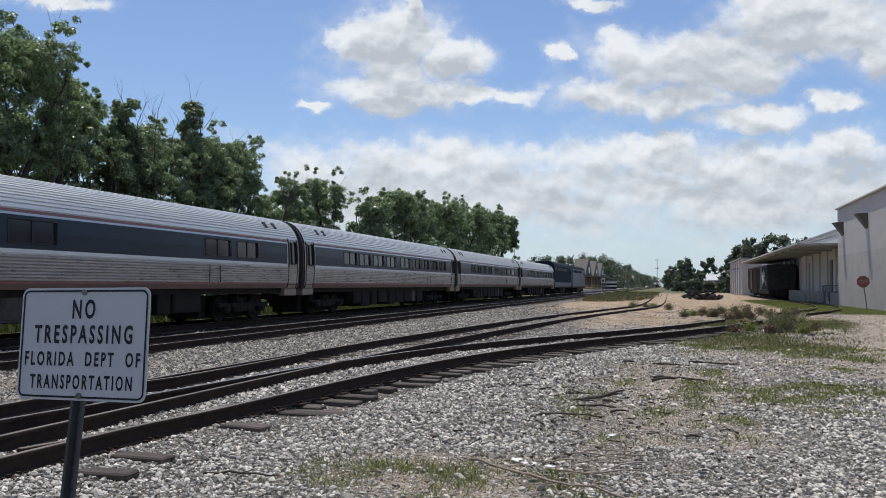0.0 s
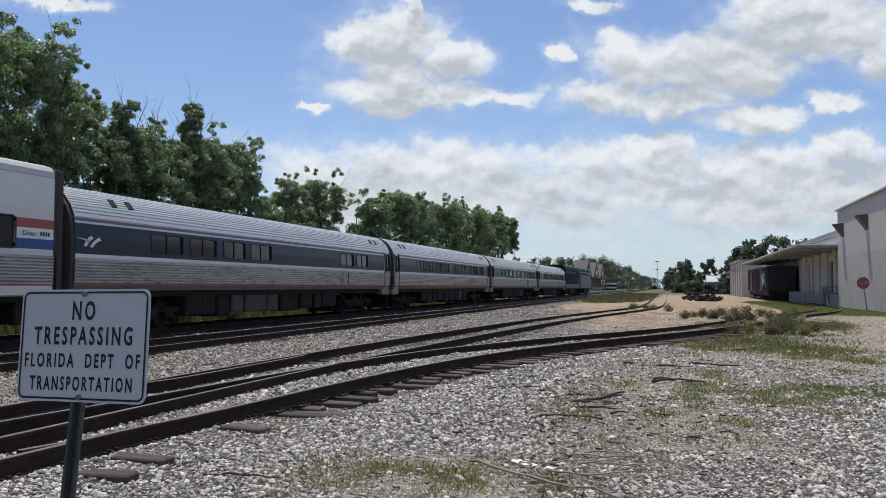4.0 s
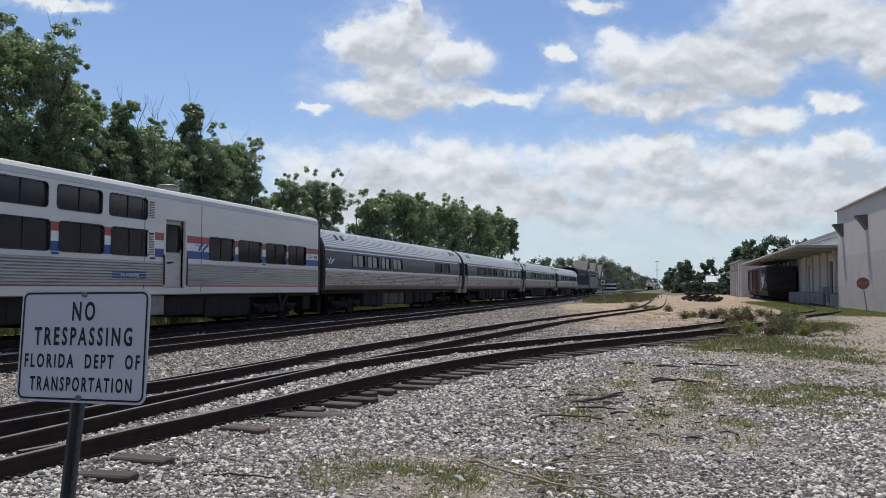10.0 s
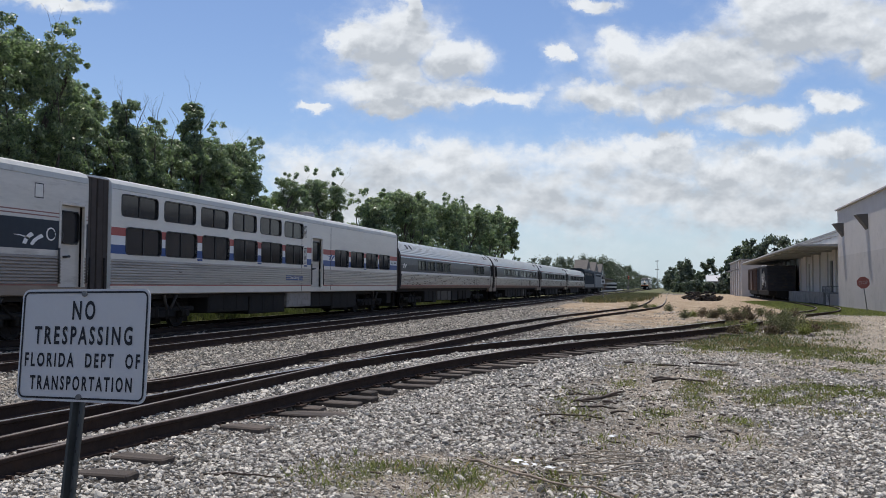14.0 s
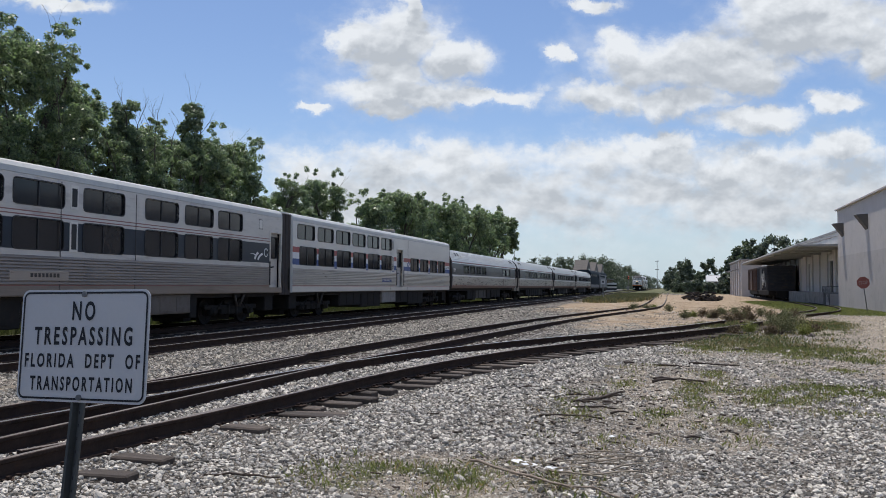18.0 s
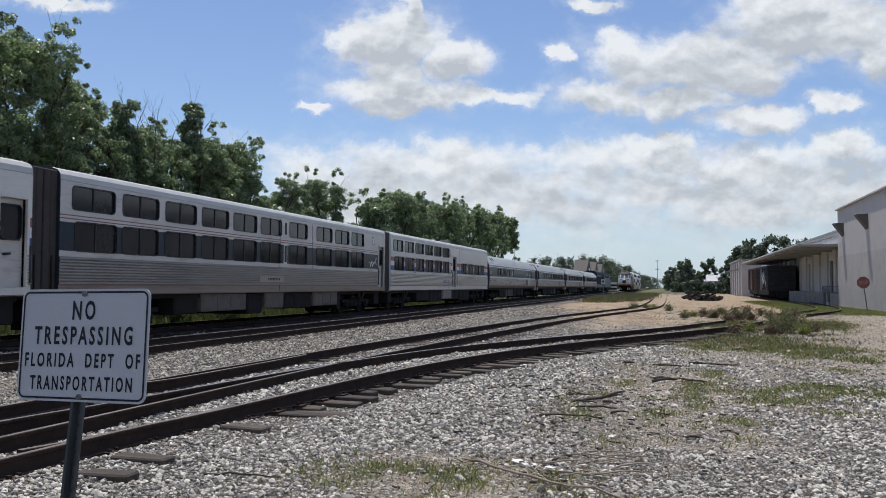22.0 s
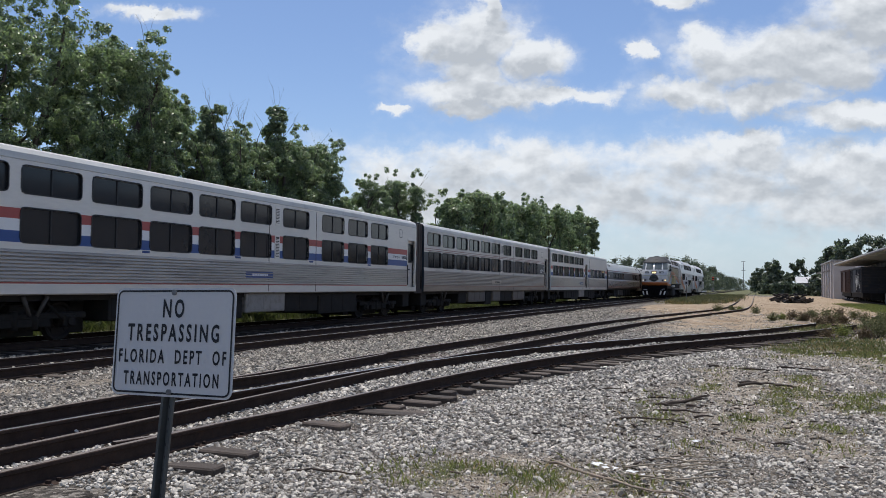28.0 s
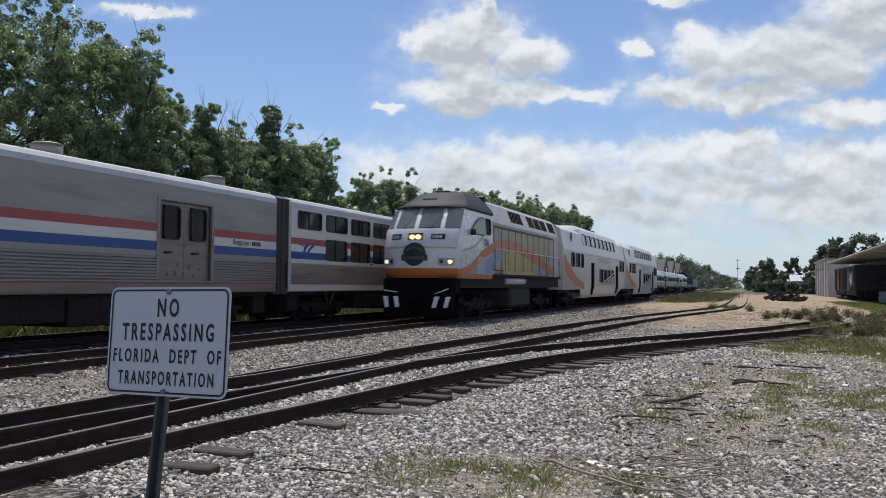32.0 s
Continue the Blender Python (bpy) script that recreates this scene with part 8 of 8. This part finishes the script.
stick("long dry broken branch lying on the gravel", [(-1.78, 7.45, 0.03), (-1.4, 7.1, 0.04), (-0.95, 6.75, 0.045), (-0.45, 6.45, 0.05), (-0.1, 6.22, 0.05)], 0.0165, 1, BRANCH)
stick("pale forked twig beside the long branch", [(-0.75, 7.1, 0.03), (-0.5, 7.2, 0.05), (-0.28, 7.36, 0.04)], 0.012, 8, DRYTWIG)
stick("pale crooked twig beside the long branch", [(-1.05, 7.25, 0.03), (-0.8, 7.12, 0.045), (-0.5, 7.05, 0.03)], 0.010, 9, DRYTWIG)
stick("thin dark stick in the gravel", [(-3.77, 6.28, 0.02), (-3.45, 6.36, 0.025), (-3.13, 6.38, 0.02)], 0.011, 2, BARKBIT)
stick("dark forked stick on the gravel", [(-1.23, 11.8, 0.02), (-0.95, 12.2, 0.05), (-0.7, 12.55, 0.09)], 0.024, 3, BARKBIT)
stick("dark crooked stick on the gravel", [(-1.3, 11.1, 0.02), (-1.0, 11.05, 0.04), (-0.72, 11.1, 0.02)], 0.018, 4, BARKBIT)
stick("dark broken board in the gravel", [(-0.35, 14.46, 0.03), (0.0, 14.7, 0.04), (0.3, 14.84, 0.03)], 0.028, 5, BARKBIT)
stick("dark dry stick on the gravel", [(-1.6, 10.3, 0.02), (-1.2, 10.35, 0.03), (-0.9, 10.3, 0.02)], 0.014, 6, BARKBIT)
stick("dark rotten stick on the gravel", [(0.3, 18.3, 0.03), (0.8, 18.2, 0.04), (1.3, 18.3, 0.03)], 0.024, 7, BARKBIT)


# dark broken branches strewn over the gravel: middle, length, bearing, thickness
for i, (x, y, l, a, r) in enumerate(((-2.25, 13.2, 0.3, 40, 0.018), (-1.35, 12.55, 0.4, 8, 0.015), (-0.88, 12.5, 0.36, 50, 0.034), (-1.2, 11.7, 0.36, -14, 0.017), (-0.85, 11.75, 0.3, -50, 0.022), (-0.66, 10.8, 0.25, 30, 0.016),
                                      (-0.2, 14.9, 0.3, 30, 0.03), (0.35, 14.7, 0.34, -12, 0.02), (-0.1, 17.5, 0.5, -10, 0.024), (-0.9, 18.0, 0.24, 40, 0.03), (2.4, 14.6, 0.22, -26, 0.022), (-2.7, 12.8, 0.2, 60, 0.015), (0.2, 9.3, 0.2, -14, 0.013), (1.6, 22.5, 0.4, 25, 0.03), (3.2, 24.2, 0.4, -20, 0.03))):
    dx, dy = l * math.cos(radians(a)) * 0.5, l * math.sin(radians(a)) * 0.5
    stick("dark broken branch half sunk in the gravel", [(x - dx, y - dy, 0.015), (x, y, 0.035), (x + dx, y + dy, 0.02)], r, 30 + i, BARKBIT)
for i, (x, y, a) in enumerate(((-0.55, 7.75, 24), (-0.42, 7.95, 12), (-0.7, 7.9, -8), (-0.3, 7.65, 40), (-0.85, 7.62, 15), (-0.5, 8.1, -15))):
    dx, dy = 0.3 * math.cos(radians(a)), 0.3 * math.sin(radians(a))
    stick("pale dry stalk in a loose tangle on the gravel", [(x - dx, y - dy, 0.02), (x, y, 0.05), (x + dx, y + dy, 0.03)], 0.008, 60 + i, DRYTWIG)


def twig_litter():
    """Thin dry stalks, most of them round the paper scrap, and dark bits of bark further out."""
    g = np.random.RandomState(8)
    pale, dark = bmesh.new(), bmesh.new()
    for k in range(1060):
        if k < 60:
            x, y = g.normal(-0.75, 0.32), g.normal(7.15, 0.22)
        elif k < 140:
            x, y = g.normal(-1.2, 0.9), g.normal(7.0, 0.5)
        elif k < 470:
            x, y = g.normal(-0.6, 1.0), g.normal(11.8, 2.2)
        elif k >= 760:
            x, y = g.uniform(-4, 8), g.uniform(36, 98)
        else:
            r, a = math.sqrt(g.uniform(36, 420)), math.radians(g.uniform(-14, 20))
            x, y = -r * math.sin(a), r * math.cos(a)
        l, t = g.uniform(0.02, 0.10), g.normal(0.4, 1.2) if k < 140 else g.uniform(0, math.pi)
        z = GROUND + bump_at(x, y) + g.uniform(0.012, 0.035)
        d = Vector((math.cos(t), math.sin(t), g.uniform(-0.1, 0.12)))
        if k < 140 or k % 3 == 0:
            rod(pale, Vector((x, y, z)) - d * l, Vector((x, y, z)) + d * l, g.uniform(0.002, 0.005), 3, cap=False)
        else:
            l *= g.uniform(0.25, 0.8)
            rod(dark, Vector((x, y, z)) - d * l, Vector((x, y, z)) + d * l, g.uniform(0.006, 0.017), 4, g.uniform(0.003, 0.01))
    tagged(part("twig_litter", pale, DRYTWIG), "scattered dry twigs and stalks on the gravel", "litter", kind="stuff")
    tagged(part("bark_litter", dark, BARKBIT), "scattered dark bark and broken wood on the gravel", "litter", kind="stuff")


twig_litter()


def litter():
    g = random.Random(4)
    for x, y, n, k in ((-1.34, 7.55, 5, 0.036), (-1.2, 7.4, 7, 0.036), (-1.02, 7.34, 5, 0.028), (-0.94, 7.22, 4, 0.026), (-0.62, 9.1, 3, 0.03), (-1.42, 7.75, 4, 0.03)):
        sc = thing("paper_scrap", "torn white paper scrap lying on the gravel", "litter", at=pose(x, y, GROUND + bump_at(x, y) + 0.022, 0, 0, g.uniform(-40, 40)))
        bm = bmesh.new()
        grid = [[bm.verts.new(((i - n / 2) * k + g.uniform(-0.6, 0.6) * k, (j - 1.5) * k + g.uniform(-0.5, 0.5) * k, g.uniform(0, 0.02))) for i in range(n)] for j in range(4)]
        for j in range(3):
            for i in range(n - 1):
                if g.random() < 0.58 or (i, j) == (1, 1):
                    bm.faces.new((grid[j][i], grid[j][i + 1], grid[j + 1][i + 1], grid[j + 1][i]))
        bmesh.ops.delete(bm, geom=[v for v in bm.verts if not v.link_faces], context="VERTS")
        part("paper", bm, WHITE, sc)


litter()


def loose_tie(x, y, rz, l, label="loose weathered tie half sunk in the gravel"):
    ob = thing("loose_tie", label, "railway tie", at=pose(x, y, GROUND + bump_at(x, y) + 0.008, 0, 0, rz))
    part("wood", boxes((-l, l, -0.1, 0.1, -0.12, 0.035), bevel=0.015), TIE_WOOD, ob)


loose_tie(-4.42, 5.9, 3, 0.24)
loose_tie(-4.52, 6.52, -2, 0.27)
loose_tie(-4.4, 8.14, -6, 0.26)
loose_tie(-4.2, 9.7, 8, 0.36)


def rock(x, y, size, seed):
    """A broken lump of concrete, its corners knocked off."""
    rnd = random.Random(seed)
    rk = thing("rock", "dark broken lump of concrete in the weeds", "rock", at=pose(x, y, GROUND + bump_at(x, y), 0, 0, rnd.uniform(0, 90)))
    bm = bmesh.new()
    bmesh.ops.create_icosphere(bm, subdivisions=2, radius=size)
    for v in bm.verts:
        d = v.co.normalized()
        v.co *= 0.75 + 0.5 * noise.noise(d * 1.4 + Vector((seed, 0, 0)))
        v.co.z = max(v.co.z * 0.9 + size * 0.35, -0.06)
    part("lump", bm, ROCK, rk)


ROCK = surface("dark_weathered_concrete", (0.16, 0.135, 0.115), 0.95, 0, 0.35, 6, 40, 0.5)
rock(3.3, 30.9, 0.27, 3)
rock(2.75, 31.0, 0.10, 5)
rock(4.3, 29.6, 0.12, 8)


def bumper():
    bs = thing("bumping_post", "low rusty wheel stop at the end of the siding", "wheel stop", at=pose(2.75, 37.3, 0, 0, 0, -17))
    part("block", boxes((-0.12, 0.12, 0, 0.2, -0.2, 0.0), bevel=0.04), BOX_BROWN, bs)


bumper()


# ---- motion ----
def place_at(run, t):
    for (ta, sa), (tb, sb) in zip(run, run[1:]):
        if t <= tb:
            return sa + (sb - sa) * (t - ta) / (tb - ta)
    return run[-1][1]


def roll(wheels, run, step):
    """Turn the wheels with the road that they cover."""
    s0, n = run[0][1], round(32.0 / step)
    turns = [(32.0 * i / n, -(place_at(run, 32.0 * i / n) - s0) / 0.46) for i in range(n + 1)]
    for w in wheels:
        home = w.matrix_basis.copy()
        turn = home.to_3x3().to_4x4()
        spot = Matrix.Translation(home.translation)
        walk(w, [(t, spot @ Matrix.Rotation(a, 4, "X") @ turn) for t, a in turns])


def motions():
    for car, back in TRAIN_ONE:
        walk(car, [(t, pose(TRACK_A, s - back, 0)) for t, s in RUN_ONE])
    for car, back in TRAIN_TWO:
        walk(car, [(t, pose(TRACK_B, s + back, 0)) for t, s in RUN_TWO])
    roll(WHEELS_ONE, RUN_ONE, 0.2)
    roll(WHEELS_TWO, RUN_TWO, 1 / 30)


motions()
